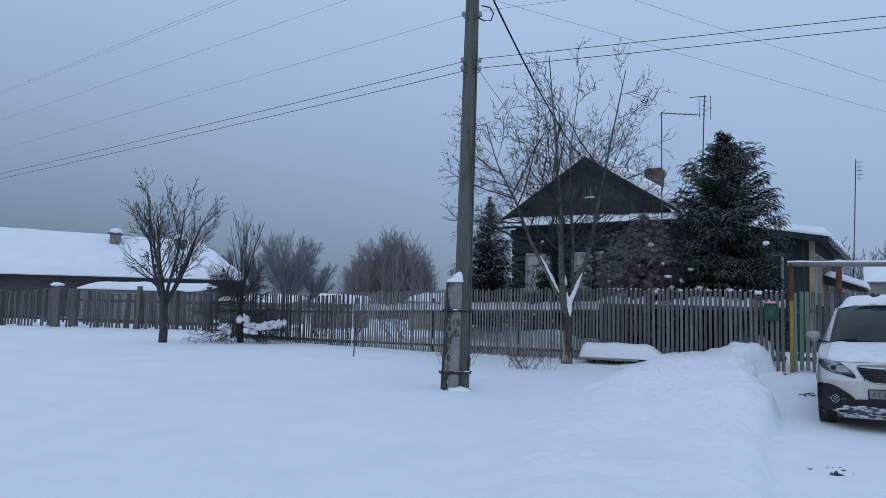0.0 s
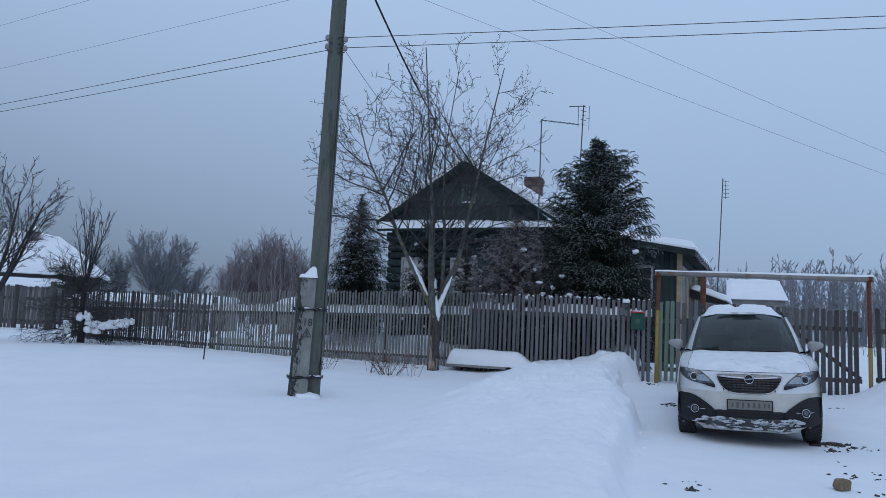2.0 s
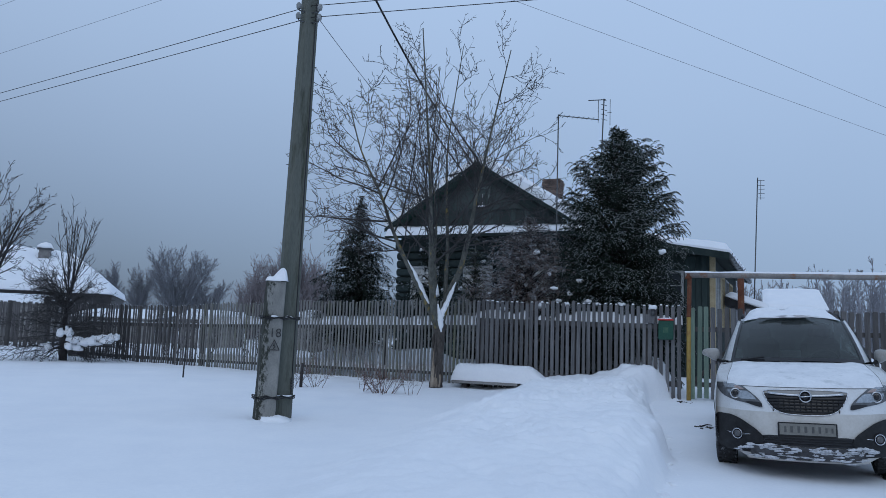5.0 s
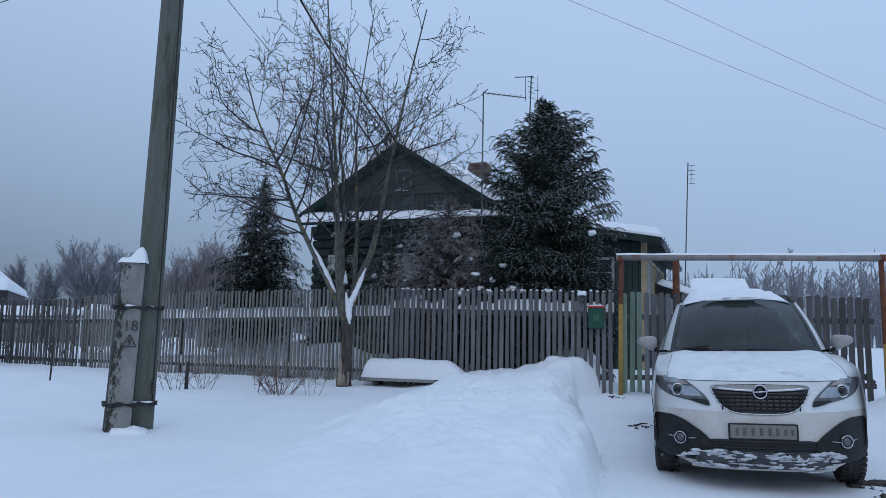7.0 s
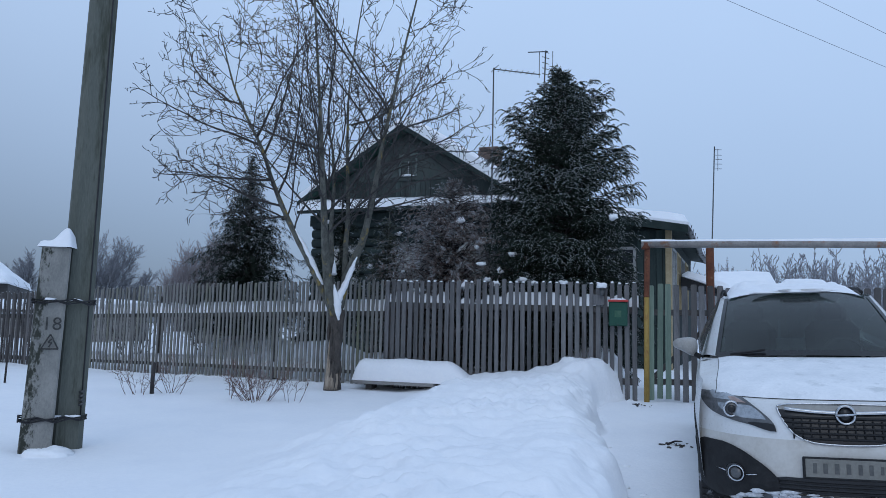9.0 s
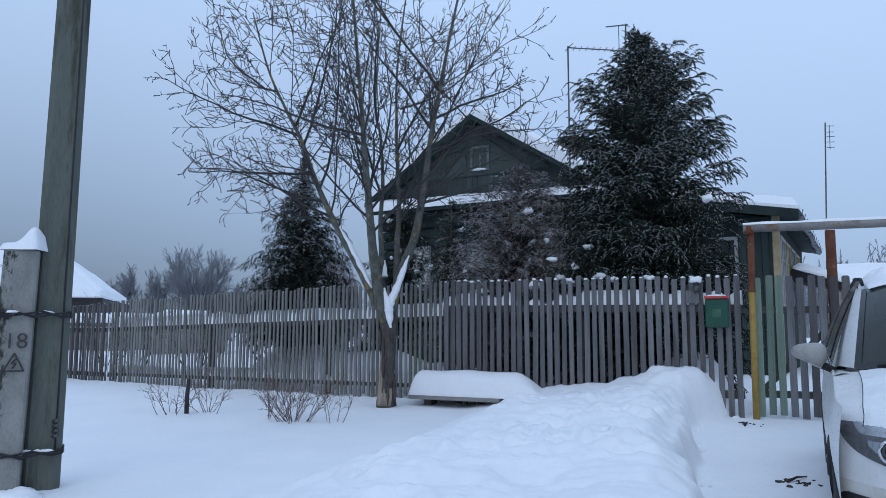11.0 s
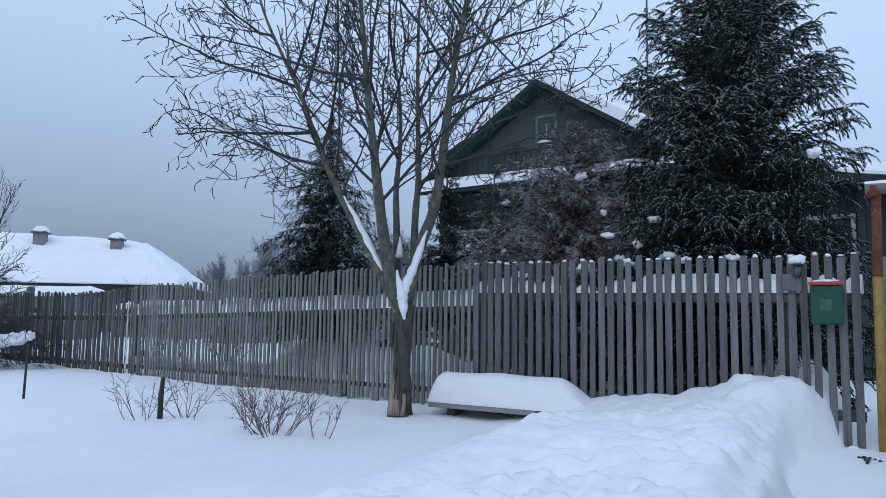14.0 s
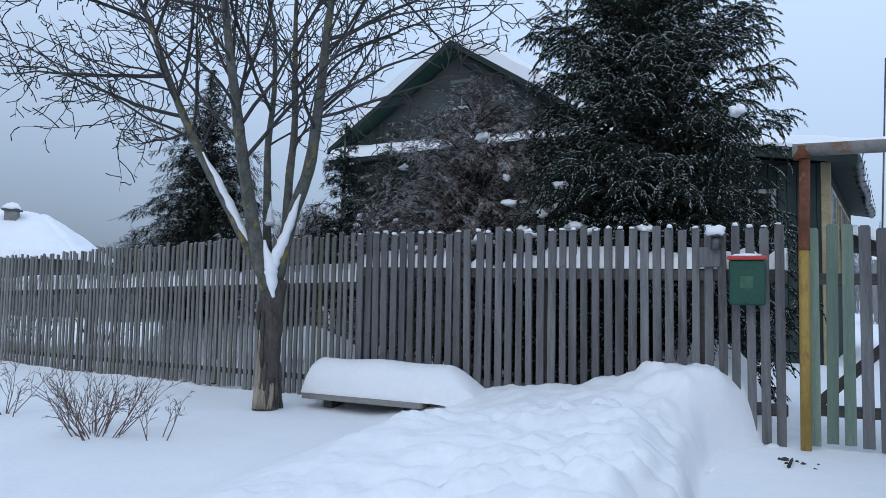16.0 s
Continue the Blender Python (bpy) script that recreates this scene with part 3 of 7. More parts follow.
def build_gate():
    rng = random.Random(9)
    dx, dy = GATE_R[0] - GATE_L[0], GATE_R[1] - GATE_L[1]
    rz = math.degrees(math.atan2(dy, dx))
    # goalpost of pipes round the gate
    fr = thing("pipe_archway", (GATE_L[0], GATE_L[1] - 0.06, 0), "tall gate frame of rusty and yellow painted steel pipe", "archway", rz=rz)
    L = math.hypot(dx, dy)
    for x, z0, tilt, zs in ((0.0, 0.2, 0.02, 1.74), (L, 0.1, -0.02, 1.2)):
        g = Geo()
        g.tube([(x, 0, z0), (x + tilt * 0.3, 0, zs)], [0.037, 0.037], 12)
        part("post", g, YELLOW, fr, "worn yellow painted pipe")
        g = Geo()
        g.tube([(x + tilt * 0.3, 0, zs), (x + tilt * 0.35, 0, zs + 0.03), (x + tilt, 0, 2.44)], [0.041, 0.038, 0.037], 12)
        part("post_top", g, RUST, fr, "rusty pipe")
    g = Geo()
    g.tube([(-0.06, 0, 2.47), (L * 0.5, 0, 2.46), (L + 0.06, 0, 2.44)], 0.052, 12)
    part("crossbar", g, PIPE, fr, "grey pipe crossbar")
    for x in (0.0, L):
        g = Geo()
        g.tube([(x, 0, 2.40), (x, 0, 2.49)], 0.058, 12)
        part("collar", g, RUST, fr)
    g = Geo()
    rows = []
    for i in range(80):
        x = -0.06 + (L + 0.12) * i / 79
        h = 0.035 + 0.012 * noise.noise(Vector((x * 3, 1, 0)))
        rows.append([(x, s * 0.04, 2.497 + h * q - 0.0015 * x) for s, q in ((-1, -0.3), (-0.8, 0.5), (-0.2, 1), (0.4, 0.9), (0.9, 0.4), (1, -0.3))])
    g.sheet(rows)
    ob = solo("snow_ridge", g, SNOW, "thin line of snow along the pipe crossbar", "snow")
    ob.matrix_basis = fr.matrix_basis.copy()
    # short rusty post behind the bar
    ps = thing("pipe_post", (7.76, 15.02, 0.3), "short rusty pipe post standing behind the gate", "post")
    g = Geo()
    g.tube([(0, 0, 0), (0, 0, 2.16)], 0.055, 12)
    part("pipe", g, RUST, ps)
    # gate leaves: a narrow one and the wide pair
    gate = thing("gate", (GATE_L[0], GATE_L[1] + 0.03, 0.42), "closed grey slatted wooden gate, partly green, between pipe posts", "gate", rz=rz)
    h = 1.56
    green = [picket_mesh("slat", 0.075, h, 0.022, PICKET_GREEN), picket_mesh("slat", 0.075, h, 0.022, PICKET), picket_mesh("slat", 0.078, h, 0.022, PICKET_OLD)]
    x, i = 0.10, 0
    while x < L - 0.1:
        ob = new("slat", green[0] if i in (0, 1, 2) else green[1 if i in (3, 4, 6, 9) else 2])
        ob.parent = gate
        ob.matrix_basis = pose(x, 0, -0.06 - 0.012 * x + rng.gauss(0, 0.012), 0, rng.gauss(0, 0.4), 0)
        x += 0.112
        i += 1
    for z in (0.18, 1.12):
        for x0, x1 in ((0.08, 1.02), (1.06, L - 0.08)):
            g = Geo()
            g.box(((x0 + x1) / 2, 0.045, z - 0.02 * x0), (x1 - x0, 0.04, 0.08), 0.006)
            part("rail", g, RAIL, gate)
    for x0, x1 in ((0.1, 1.0), (1.1, 2.2), (L - 0.1, 2.4)):
        g = Geo()
        p0, p1 = Vector((x0, 0.05, 0.2)), Vector((x1, 0.05, 1.1))
        m = Matrix.Translation((p0 + p1) / 2) @ (p1 - p0).to_track_quat("X", "Y").to_matrix().to_4x4()
        g.box((0, 0, 0), ((p1 - p0).length, 0.07, 0.03), 0.005)
        part("brace", g, RAIL, gate, m=m)
    # fence going on past the gate
    f = thing("picket_fence", (0, 0, 0), "grey wooden picket fence going on past the gate", "fence")
    me = [(picket_mesh("picket", 0.074, 1.56, 0.022, PICKET_OLD), 1.56), (picket_mesh("picket", 0.070, 1.54, 0.022, PICKET_OLD), 1.54)]
    a, b = (GATE_R[0] + 0.12, GATE_R[1] - 0.05), (16.5, 10.7)
    fence_run(f, a, b, 0.112, me, lambda t: 1.94 - 0.05 * t, None, rng, 0.8)
    for z in (0.62, 1.5):
        rail(f, a, b, z, z - 0.05, 0.05, 0.09)
    # green letter box
    box = thing("letter_box", (6.455, 15.135, 1.505), "green metal letter box with a red lid, snow on top", "letter box", rz=-28)
    g = Geo()
    g.box((0, -0.045, 0.0), (0.25, 0.09, 0.33), 0.012)
    part("body", g, BOX_GREEN, box)
    g = Geo()
    g.box((0, -0.05, 0.18), (0.268, 0.11, 0.03), 0.008)
    part("lid", g, BOX_RED, box, "red lid")
    g = Geo()
    g.tube([(0, -0.094, -0.14), (0, -0.1, -0.14)], 0.008, 8)
    part("lock", g, METAL, box)
    g = Geo()
    g.box((0, -0.092, 0.0), (0.09, 0.004, 0.09), 0.001)
    part("badge", g, BOX_BADGE, box, "faded round badge")
    g = Geo()
    g.blob((0, -0.05, 0.193), (0.125, 0.05, 0.022), rng, 0.15, 4, 12)
    ob = solo("snow_mound", g, SNOW, "thin snow on the letter box lid", "snow")
    ob.matrix_basis = box.matrix_basis.copy()
    # little lantern on the fence with a hat of snow
    lan = thing("fence_lantern", (6.25, 15.225, 1.80), "small grey metal fitting on the fence under a hat of snow", "lantern", rz=-28)
    g = Geo()
    g.tube([(0, 0, -0.05), (0, 0, 0.05)], 0.035, 10)
    part("shell", g, METAL, lan)
    g = Geo()
    g.tube([(0, 0, 0.05), (0, 0, 0.075)], [0.055, 0.03], 10)
    part("cap", g, METAL, lan)
    g = Geo()
    g.blob((0, 0, 0.075), (0.066, 0.055, 0.07), rng, 0.35, 6, 12, 0.4)
    ob = solo("snow_mound", g, SNOW, "rounded hat of snow on the fence fitting", "snow")
    ob.matrix_basis = lan.matrix_basis.copy()


BOX_GREEN = surface("green_enamel", (0.006, 0.052, 0.035), (0.011, 0.080, 0.054), 5, 0.45, 0.1, 40)
BOX_RED = surface("red_enamel", (0.45, 0.04, 0.04), (0.6, 0.08, 0.07), 5, 0.45, 0.1, 40)
BOX_BADGE = surface("faded_badge", (0.02, 0.09, 0.055), (0.07, 0.14, 0.09), 12, 0.6, 0.0, 40)
build_fences()
build_gate()


# ---- power pole and wires ----
def slab(g, p0, p1, w0, d0, w1, d1, cut, rz):
    """A tapering post of rectangular section with cut corners."""
    rows = []
    for p, w, d in ((p0, w0, d0), (p1, w1, d1)):
        r = Matrix.Rotation(radians(rz), 3, "Z")
        o = [(-w / 2 + cut, -d / 2), (w / 2 - cut, -d / 2), (w / 2, -d / 2 + cut), (w / 2, d / 2 - cut), (w / 2 - cut, d / 2), (-w / 2 + cut, d / 2), (-w / 2, d / 2 - cut), (-w / 2, -d / 2 + cut)]
        rows.append([Vector(p) + r @ Vector((x, y, 0)) for x, y in o])
    n = len(g.v)
    g.sheet(rows, False, True)
    g.add(rows[0], [tuple(range(8))[::-1]])
    g.add(rows[1], [tuple(range(8))])


def wire_run(name, pts, r, mat, label, sag=0.0, n=24, group="", cat="cable"):
    """A hanging wire through given ends."""
    g = Geo()
    out = []
    for (a, b) in zip(pts, pts[1:]):
        a, b = Vector(a), Vector(b)
        for i in range(n + 1):
            t = i / n
            p = a.lerp(b, t)
            p.z -= sag * 4 * t * (1 - t)
            if not out or (out[-1] - p).length > 1e-6:
                out.append(p)
    g.tube(out, r, 5)
    return solo(name, g, mat, label, cat, group)


def hull_loop(boxes, off):
    """The tight loop of a strap round turned rectangles: centre x, y, width, depth, turn."""
    pts = []
    for cx, cy, w, d, rz in boxes:
        c, s = math.cos(radians(rz)), math.sin(radians(rz))
        for sx in (-1, 1):
            for sy in (-1, 1):
                x, y = sx * (w / 2 + off), sy * (d / 2 + off)
                pts.append((cx + c * x - s * y, cy + s * x + c * y))
    pts.sort()
    def half(seq):
        out = []
        for p in seq:
            while len(out) > 1 and (out[-1][0] - out[-2][0]) * (p[1] - out[-2][1]) - (out[-1][1] - out[-2][1]) * (p[0] - out[-2][0]) <= 0:
                out.pop()
            out.append(p)
        return out[:-1]
    ring = half(pts) + half(pts[::-1])
    ring.append(ring[0])
    fine = []
    for (ax, ay), (bx, by) in zip(ring, ring[1:]):
        fine += [(lerp(ax, bx, t / 4), lerp(ay, by, t / 4)) for t in range(4)]
    return fine + [fine[0]]


def build_pole():
    rng = random.Random(12)
    pole = thing("power_pole", (0.22, 12.25, 0), "leaning grey-green concrete power pole strapped to a pale concrete stub", "power pole")
    g = Geo()
    slab(g, (0.015, 0.07, -0.2), (0.135, 0.07, 8.6), 0.268, 0.225, 0.19, 0.17, 0.045, 22)
    part("shaft", g, CONCRETE_DARK, pole, "grey-green concrete shaft")
    g = Geo()
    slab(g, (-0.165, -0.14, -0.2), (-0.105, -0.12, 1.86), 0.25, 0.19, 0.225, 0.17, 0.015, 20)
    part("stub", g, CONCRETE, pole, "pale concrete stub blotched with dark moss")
    for z, dx in ((0.40, 0.0), (1.39, 0.03)):
        loop = hull_loop([(-0.16 + dx, -0.136, 0.255, 0.2, 20), (0.021 + dx * 0.3, 0.07, 0.266, 0.23, 22)], 0.008)
        for k in range(3):
            g = Geo()
            g.tube([(x, y, z + 0.012 * k + 0.012 * math.sin(i * 2.1 + k)) for i, (x, y) in enumerate(loop)], 0.007, 5)
            part("strap", g, WIRE, pole, "twisted dark wire strap")
    g = Geo()
    for k in range(4):
        g.tube([(0.14, -0.03, 0.52 + k * 0.035), (0.18, -0.04, 0.535 + k * 0.035)], 0.014, 6)
    part("wire_coil", g, METAL, pole)
    g = Geo()
    g.tube([(0.15, 0.0, 0.42), (0.16, 0.0, 2.0), (0.185, 0.0, 5.3), (0.2, -0.05, 5.9)], 0.007, 5)
    part("conduit", g, WIRE, pole, "thin black cable down the shaft")
    for z, spots in ((0.425, (0.0, 0.06, 0.10)), (1.415, (-0.10, 0.04, 0.10))):
        for x in spots:
            g = Geo()
            g.blob((x + 0.02 * math.sin(z * 9 + x * 40), -0.26 if x < -0.02 else -0.10 + 0.25 * x, z), (0.045, 0.018, 0.014), rng, 0.4, 5, 9)
            solo("snow_dusting", g, SNOW, "pinch of snow held by the wire strap", "snow", "snow on the straps", at=(0.22, 12.25, 0))
    # hooks and insulators
    for z, x in ((5.42, 0.1), (5.56, 0.1), (6.35, 0.1), (7.05, 0.1), (8.3, 0.1)):
        for s in (-1, 1):
            g = Geo()
            g.tube([(x, 0, z - 0.05), (x + s * 0.13, -0.06, z - 0.05), (x + s * 0.14, -0.06, z)], 0.009, 6)
            hook = part("hook", g, METAL, pole)
            g = Geo()
            g.tube([(x + s * 0.14, -0.06, z - 0.02), (x + s * 0.14, -0.06, z + 0.03), (x + s * 0.14, -0.06, z + 0.06)], [0.03, 0.035, 0.018], 8)
            part("insulator", g, WHITE_TRIM, hook, "white porcelain insulator")
    g = Geo()
    g.tube([(0.2, -0.1, 6.3), (0.3, -0.1, 6.24), (0.42, -0.1, 6.25), (0.46, -0.08, 6.38), (0.40, -0.08, 6.48), (0.26, -0.1, 6.5)], 0.012, 6)
    part("cable_loop", g, WIRE, pole)
    # painted pole number and warning triangle on the stub
    fm = Matrix.Translation((-0.065, -0.220, 1.16)) @ Euler((radians(90), 0, radians(20))).to_matrix().to_4x4()
    cu = bpy.data.curves.new("pole_number", "FONT")
    cu.body, cu.size, cu.extrude, cu.align_x = "18", 0.155, 0.0015, "CENTER"
    tmp = bpy.data.objects.new("pole_number", cu)
    scene.collection.objects.link(tmp)
    me = bpy.data.meshes.new_from_object(tmp.evaluated_get(bpy.context.evaluated_depsgraph_get()))
    bpy.data.objects.remove(tmp)
    me.materials.clear()
    me.materials.append(STENCIL)
    ob = new("pole_number", me)
    ob.parent, ob.matrix_basis = pole, fm
    tagged(ob, "black stencilled number 18")
    g = Geo()
    for a, b in (((-0.065, 0), (0.065, 0)), ((0.065, 0), (0, 0.125)), ((0, 0.125), (-0.065, 0)), ((0.012, 0.085), (-0.014, 0.055)), ((-0.014, 0.055), (0.014, 0.05)), ((0.014, 0.05), (-0.008, 0.018))):
        g.tube([(*a, 0), (*b, 0)], 0.006, 4)
    part("warning_triangle", g, STENCIL, pole, "black stencilled warning triangle", m=fm @ Matrix.Translation((-0.005, -0.16, 0)))
    g = Geo()
    rows = []
    for i in range(13):
        u = -1 + 2 * i / 12
        row = []
        for k in range(13):
            v = -1 + 2 * k / 12
            e = max(0.0, 1 - max(abs(u), abs(v)) ** 3) ** 0.5
            row.append((u * 0.135, v * 0.105, e * (0.115 + 0.085 * u + 0.03 * math.sin(3 * u + 2 * v))))
        rows.append(row)
    g.sheet(rows)
    solo("snow_mound", g, SNOW, "tall cap of snow on the concrete stub", "snow", at=(0.125, 12.13, 1.865))
    g = Geo()
    g.blob((0.0, -0.22, 0), (0.24, 0.16, 0.10), rng, 0.4, 9, 18)
    solo("snow_mound", g, SNOW, "little heap of snow at the foot of the pole", "snow", at=(0.2, 12.2, 0.1))
    # wires along the street
    L, R = Vector((-0.789, 0.615, 0)), Vector((0.937, -0.35, 0))
    for z, x, r, mat in ((5.44, 0.36, 0.0055, WIRE), (5.6, 0.34, 0.0055, WIRE), (6.42, 0.36, 0.0032, WIRE_GREY), (7.4, 0.3, 0.0032, WIRE_GREY), (8.3, 0.3, 0.0032, WIRE_GREY), (8.4, 0.36, 0.0032, WIRE_GREY)):
        p = Vector((x, 12.22, z))
        wire_run("street_wire", [p + L * 46 + Vector((0, 0, 0.1)), p], r, mat, "thin overhead wire running along the street", 0.1, 40, "street wires")
        wire_run("street_wire", [p, p + R * 34 + Vector((0, 0, 0.1))], r, mat, "thin overhead wire running along the street", 0.06, 40, "street wires")
    for p, q in (((0.38, 12.25, 6.73), (13.0, 14.5, 4.24)), ((0.36, 12.25, 7.57), (13.0, 14.6, 4.67))):
        wire_run("service_wire", [p, q], 0.003, WIRE_GREY, "thin grey service wire slanting down from the pole", 0.03, 30, "service wires")
    wire_run("house_cable", [(0.42, 12.25, 7.2), (4.30, 24.1, 6.25)], 0.019, WIRE, "thick black cable from the pole to the house gable", 0.30, 40)
    wire_run("house_wire", [(0.40, 12.25, 5.5), (4.1, 24.1, 5.9)], 0.005, WIRE_GREY, "thin slack wire from the pole to the house", 0.35, 30)


STENCIL = surface("black_stencil", (0.025, 0.025, 0.025), (0.09, 0.09, 0.088), 30, 0.9, 0.0, 80)
build_pole()


# ---- the house ----
def roof_snow(g, corners, thick, rng, nx=24, ny=24, edge=0.12, lip=0.25):
    """A pillow of snow over four corners of a roof plane: near left, near right, far right, far left."""
    a, b, c, d = (Vector(p) for p in corners)
    up = (b - a).cross(d - a).normalized()
    if up.z < 0:
        up = -up
    o = rng.uniform(0, 60)
    top, low = [], []
    for j in range(ny + 1):
        row, rl = [], []
        for i in range(nx + 1):
            s, t = i / nx, j / ny
            p = a.lerp(b, s).lerp(d.lerp(c, s), t)
            q = min(s * (b - a).length, (1 - s) * (b - a).length, t * (d - a).length, (1 - t) * (d - a).length)
            h = thick * (min(1, math.sqrt(max(0, q) / edge)) * (1 - lip) + lip) * (1 + 0.25 * noise.noise(p * 0.8 + Vector((o, 0, 0))) + 0.1 * noise.noise(p * 3))
            row.append(p + up * h)
            rl.append(p)
        top.append(row)
        low.append(rl)
    g.sheet(top)
    ring = lambda m: [m[0][i] for i in range(nx + 1)] + [m[j][nx] for j in range(1, ny + 1)] + [m[ny][i] for i in range(nx - 1, -1, -1)] + [m[j][0] for j in range(ny - 1, 0, -1)]
    g.sheet([ring(low), ring(top)], True, True)


def window(parent, w, h, m, panes=2, frame_mat=None, depth=0.06, pane_mat=None, cross=True):
    """A window with casing, sash bars, panes and sill, in the plane x, z, facing -y."""
    fm = frame_mat or WHITE_TRIM
    win = new("window")
    win.parent, win.matrix_basis = parent, m
    t = 0.07
    for c, s, nm in (((0, 0, h / 2 + t / 2), (w + 2 * t, depth, t), "head"), ((0, 0, -h / 2 - t / 2), (w + 2 * t, depth, t), "sill"), ((-w / 2 - t / 2, 0, 0), (t, depth, h), "jamb"), ((w / 2 + t / 2, 0, 0), (t, depth, h), "jamb")):
        g = Geo()
        g.box(c, s, 0.006)
        part(nm, g, fm, win)
    for i in range(1, panes):
        g = Geo()
        g.box((-w / 2 + w * i / panes, 0.012, 0), (0.035, 0.035, h), 0.004)
        part("sash_bar", g, fm, win)
    if cross:
        g = Geo()
        g.box((0, 0.014, h * 0.2), (w, 0.03, 0.03), 0.004)
        part("sash_bar", g, fm, win)
    g = Geo()
    g.box((0, 0.02, 0), (w, 0.006, h))
    part("pane", g, pane_mat or WINDOW_GLASS, win)
    return win


def build_house():
    rng = random.Random(21)
    H = thing("house", (APEX.x, APEX.y, 0), "old wooden cottage with dark green plank walls and snow-covered gable roof", "house", rz=HOUSE_TURN)
    hw, ridge, y0, y1 = 2.72, 6.49, 0.42, 9.0
    slope = (ridge - 4.60) / 3.0
    # log body below the gable
    g = Geo()
    g.box((0, (y0 + y1) / 2 + 0.05, 2.3), (2 * hw, y1 - y0, 4.4), 0.02)
    part("body", g, PLANK, H)
    n = 15
    for i in range(n):
        z = 0.5 + i * 0.25
        g = Geo()
        g.tube([(-hw - 0.05, y0 + 0.04, z), (hw + 0.05, y0 + 0.04, z)], 0.125, 8, flat=1.0)
        part("wall_log", g, PLANK, H)
    # gable boards
    w = 0.142
    k = int(2 * hw / w)
    for i in range(k):
        x0 = -hw + i * w
        x1 = x0 + w - 0.008
        za, zb = (ridge - 0.12 - slope * abs(x) for x in (x0, x1))
        if min(za, zb) < 4.55:
            continue
        g = Geo()
        o = [(x0, 4.45), (x1, 4.45), (x1, zb)] + ([(0, ridge - 0.12)] if x0 < 0 < x1 else []) + [(x0, za)]
        g.prism(o, 0.03, m=Matrix.Translation((0, y0 - 0.02 + rng.uniform(0, 0.008), 0)))
        part("plank", g, GABLE, H)
    g = Geo()
    g.prism([(-hw, 4.43), (hw, 4.43), (0, ridge - 0.15)], 0.3, m=Matrix.Translation((0, y0 + 0.03, 0)))
    part("gable_backing", g, DARK, H)
    # plain upper boarding above a batten
    g = Geo()
    g.box((0, y0 - 0.035, 5.10), (3.74, 0.03, 0.04), 0.005)
    part("batten", g, GABLE, H)
    g = Geo()
    g.prism([(-1.84, 5.12), (1.84, 5.12), (0, ridge - 0.17)], 0.013, m=Matrix.Translation((0, y0 - 0.036, 0)))
    part("upper_gable", g, GABLE_UPPER, H, "faded plain boarding round the attic window")
    # roof slabs and bargeboards
    for s in (-1, 1):
        g = Geo()
        run = 3.02
        o = [(0, ridge), (s * run, ridge - slope * run), (s * run, ridge - slope * run - 0.09), (0, ridge - 0.09)]
        g.prism(o if s > 0 else o[::-1], y1 + 0.4, m=Matrix.Translation((0, 0, 0)))
        part("roof", g, GREEN_TRIM, H, "dark green roof slope")
        g = Geo()
        o = [(0, ridge + 0.02), (s * (run + 0.03), ridge - slope * run), (s * (run + 0.03), ridge - slope * run - 0.11), (0, ridge - 0.11)]
        g.prism(o if s > 0 else o[::-1], 0.035, m=Matrix.Translation((0, -0.035, 0)))
        part("bargeboard", g, TRIM_DARK, H, "dark narrow bargeboard")
        g = Geo()
        c = [(0.0, -0.03, ridge + 0.01), (s * (run - 0.02), -0.03, ridge - slope * run + 0.03), (s * (run - 0.02), y1 + 0.35, ridge - slope * run + 0.03), (0.0, y1 + 0.35, ridge + 0.01)]
        roof_snow(g, c, 0.30 if s > 0 else 0.24, rng, 20, 60, 0.10, 0.7)
        ob = solo("roof_snow", g, SNOW, "thick blanket of snow on the cottage roof", "snow")
        ob.matrix_basis = H.matrix_basis.copy()
    # pent roof across the gable foot
    g = Geo()
    o = [(0, 4.33), (0, 4.47), (-0.5, 4.33), (-0.5, 4.25)]
    g.prism([(y, z) for y, z in o], 6.0, m=pose(3.0, y0, 0, 0, 0, 90) @ Matrix.Identity(4))
    part("pent_roof", g, TRIM_DARK, H)
    g = Geo()
    g.box((0, y0 - 0.04, 4.11), (5.7, 0.05, 0.3), 0.01)
    part("frieze", g, PLANK, H)
    g = Geo()
    rows = []
    for i in range(121):
        x = -2.98 + 5.96 * i / 120
        h = 0.18 - 0.02 * x + 0.06 * noise.noise(Vector((x * 1.3, 4, 0))) + 0.02 * noise.noise(Vector((x * 6, 8, 0)))
        if i in (0, 120):
            h = 0.02
        rows.append([(x, y0 + yy, 4.475 + yy * 0.28 + h * q) for yy, q in ((0.0, 0), (-0.02, 1.0), (-0.25, 1.05), (-0.42, 0.95), (-0.52, 0.55), (-0.53, 0.0))])
    g.sheet(rows)
    ob = solo("roof_snow", g, SNOW, "long strip of snow on the narrow roof under the gable", "snow")
    ob.matrix_basis = H.matrix_basis.copy()
    attic = window(H, 0.38, 0.48, pose(0.05, y0 - 0.035, 5.50), 1, ATTIC_PAINT, pane_mat=SKY_PANE)
    g = Geo()
    g.box((0, 0.012, -0.072), (0.03, 0.034, 0.335), 0.004)
    part("sash_bar", g, WHITE_TRIM, attic, "white bar between the lower panes")
    g = Geo()
    g.blob((0.05, y0 - 0.07, 5.21), (0.2, 0.05, 0.05), rng, 0.15, 4, 10)
    ob = solo("snow_mound", g, SNOW, "little snow on the attic window sill", "snow")
    ob.matrix_basis = H.matrix_basis.copy()
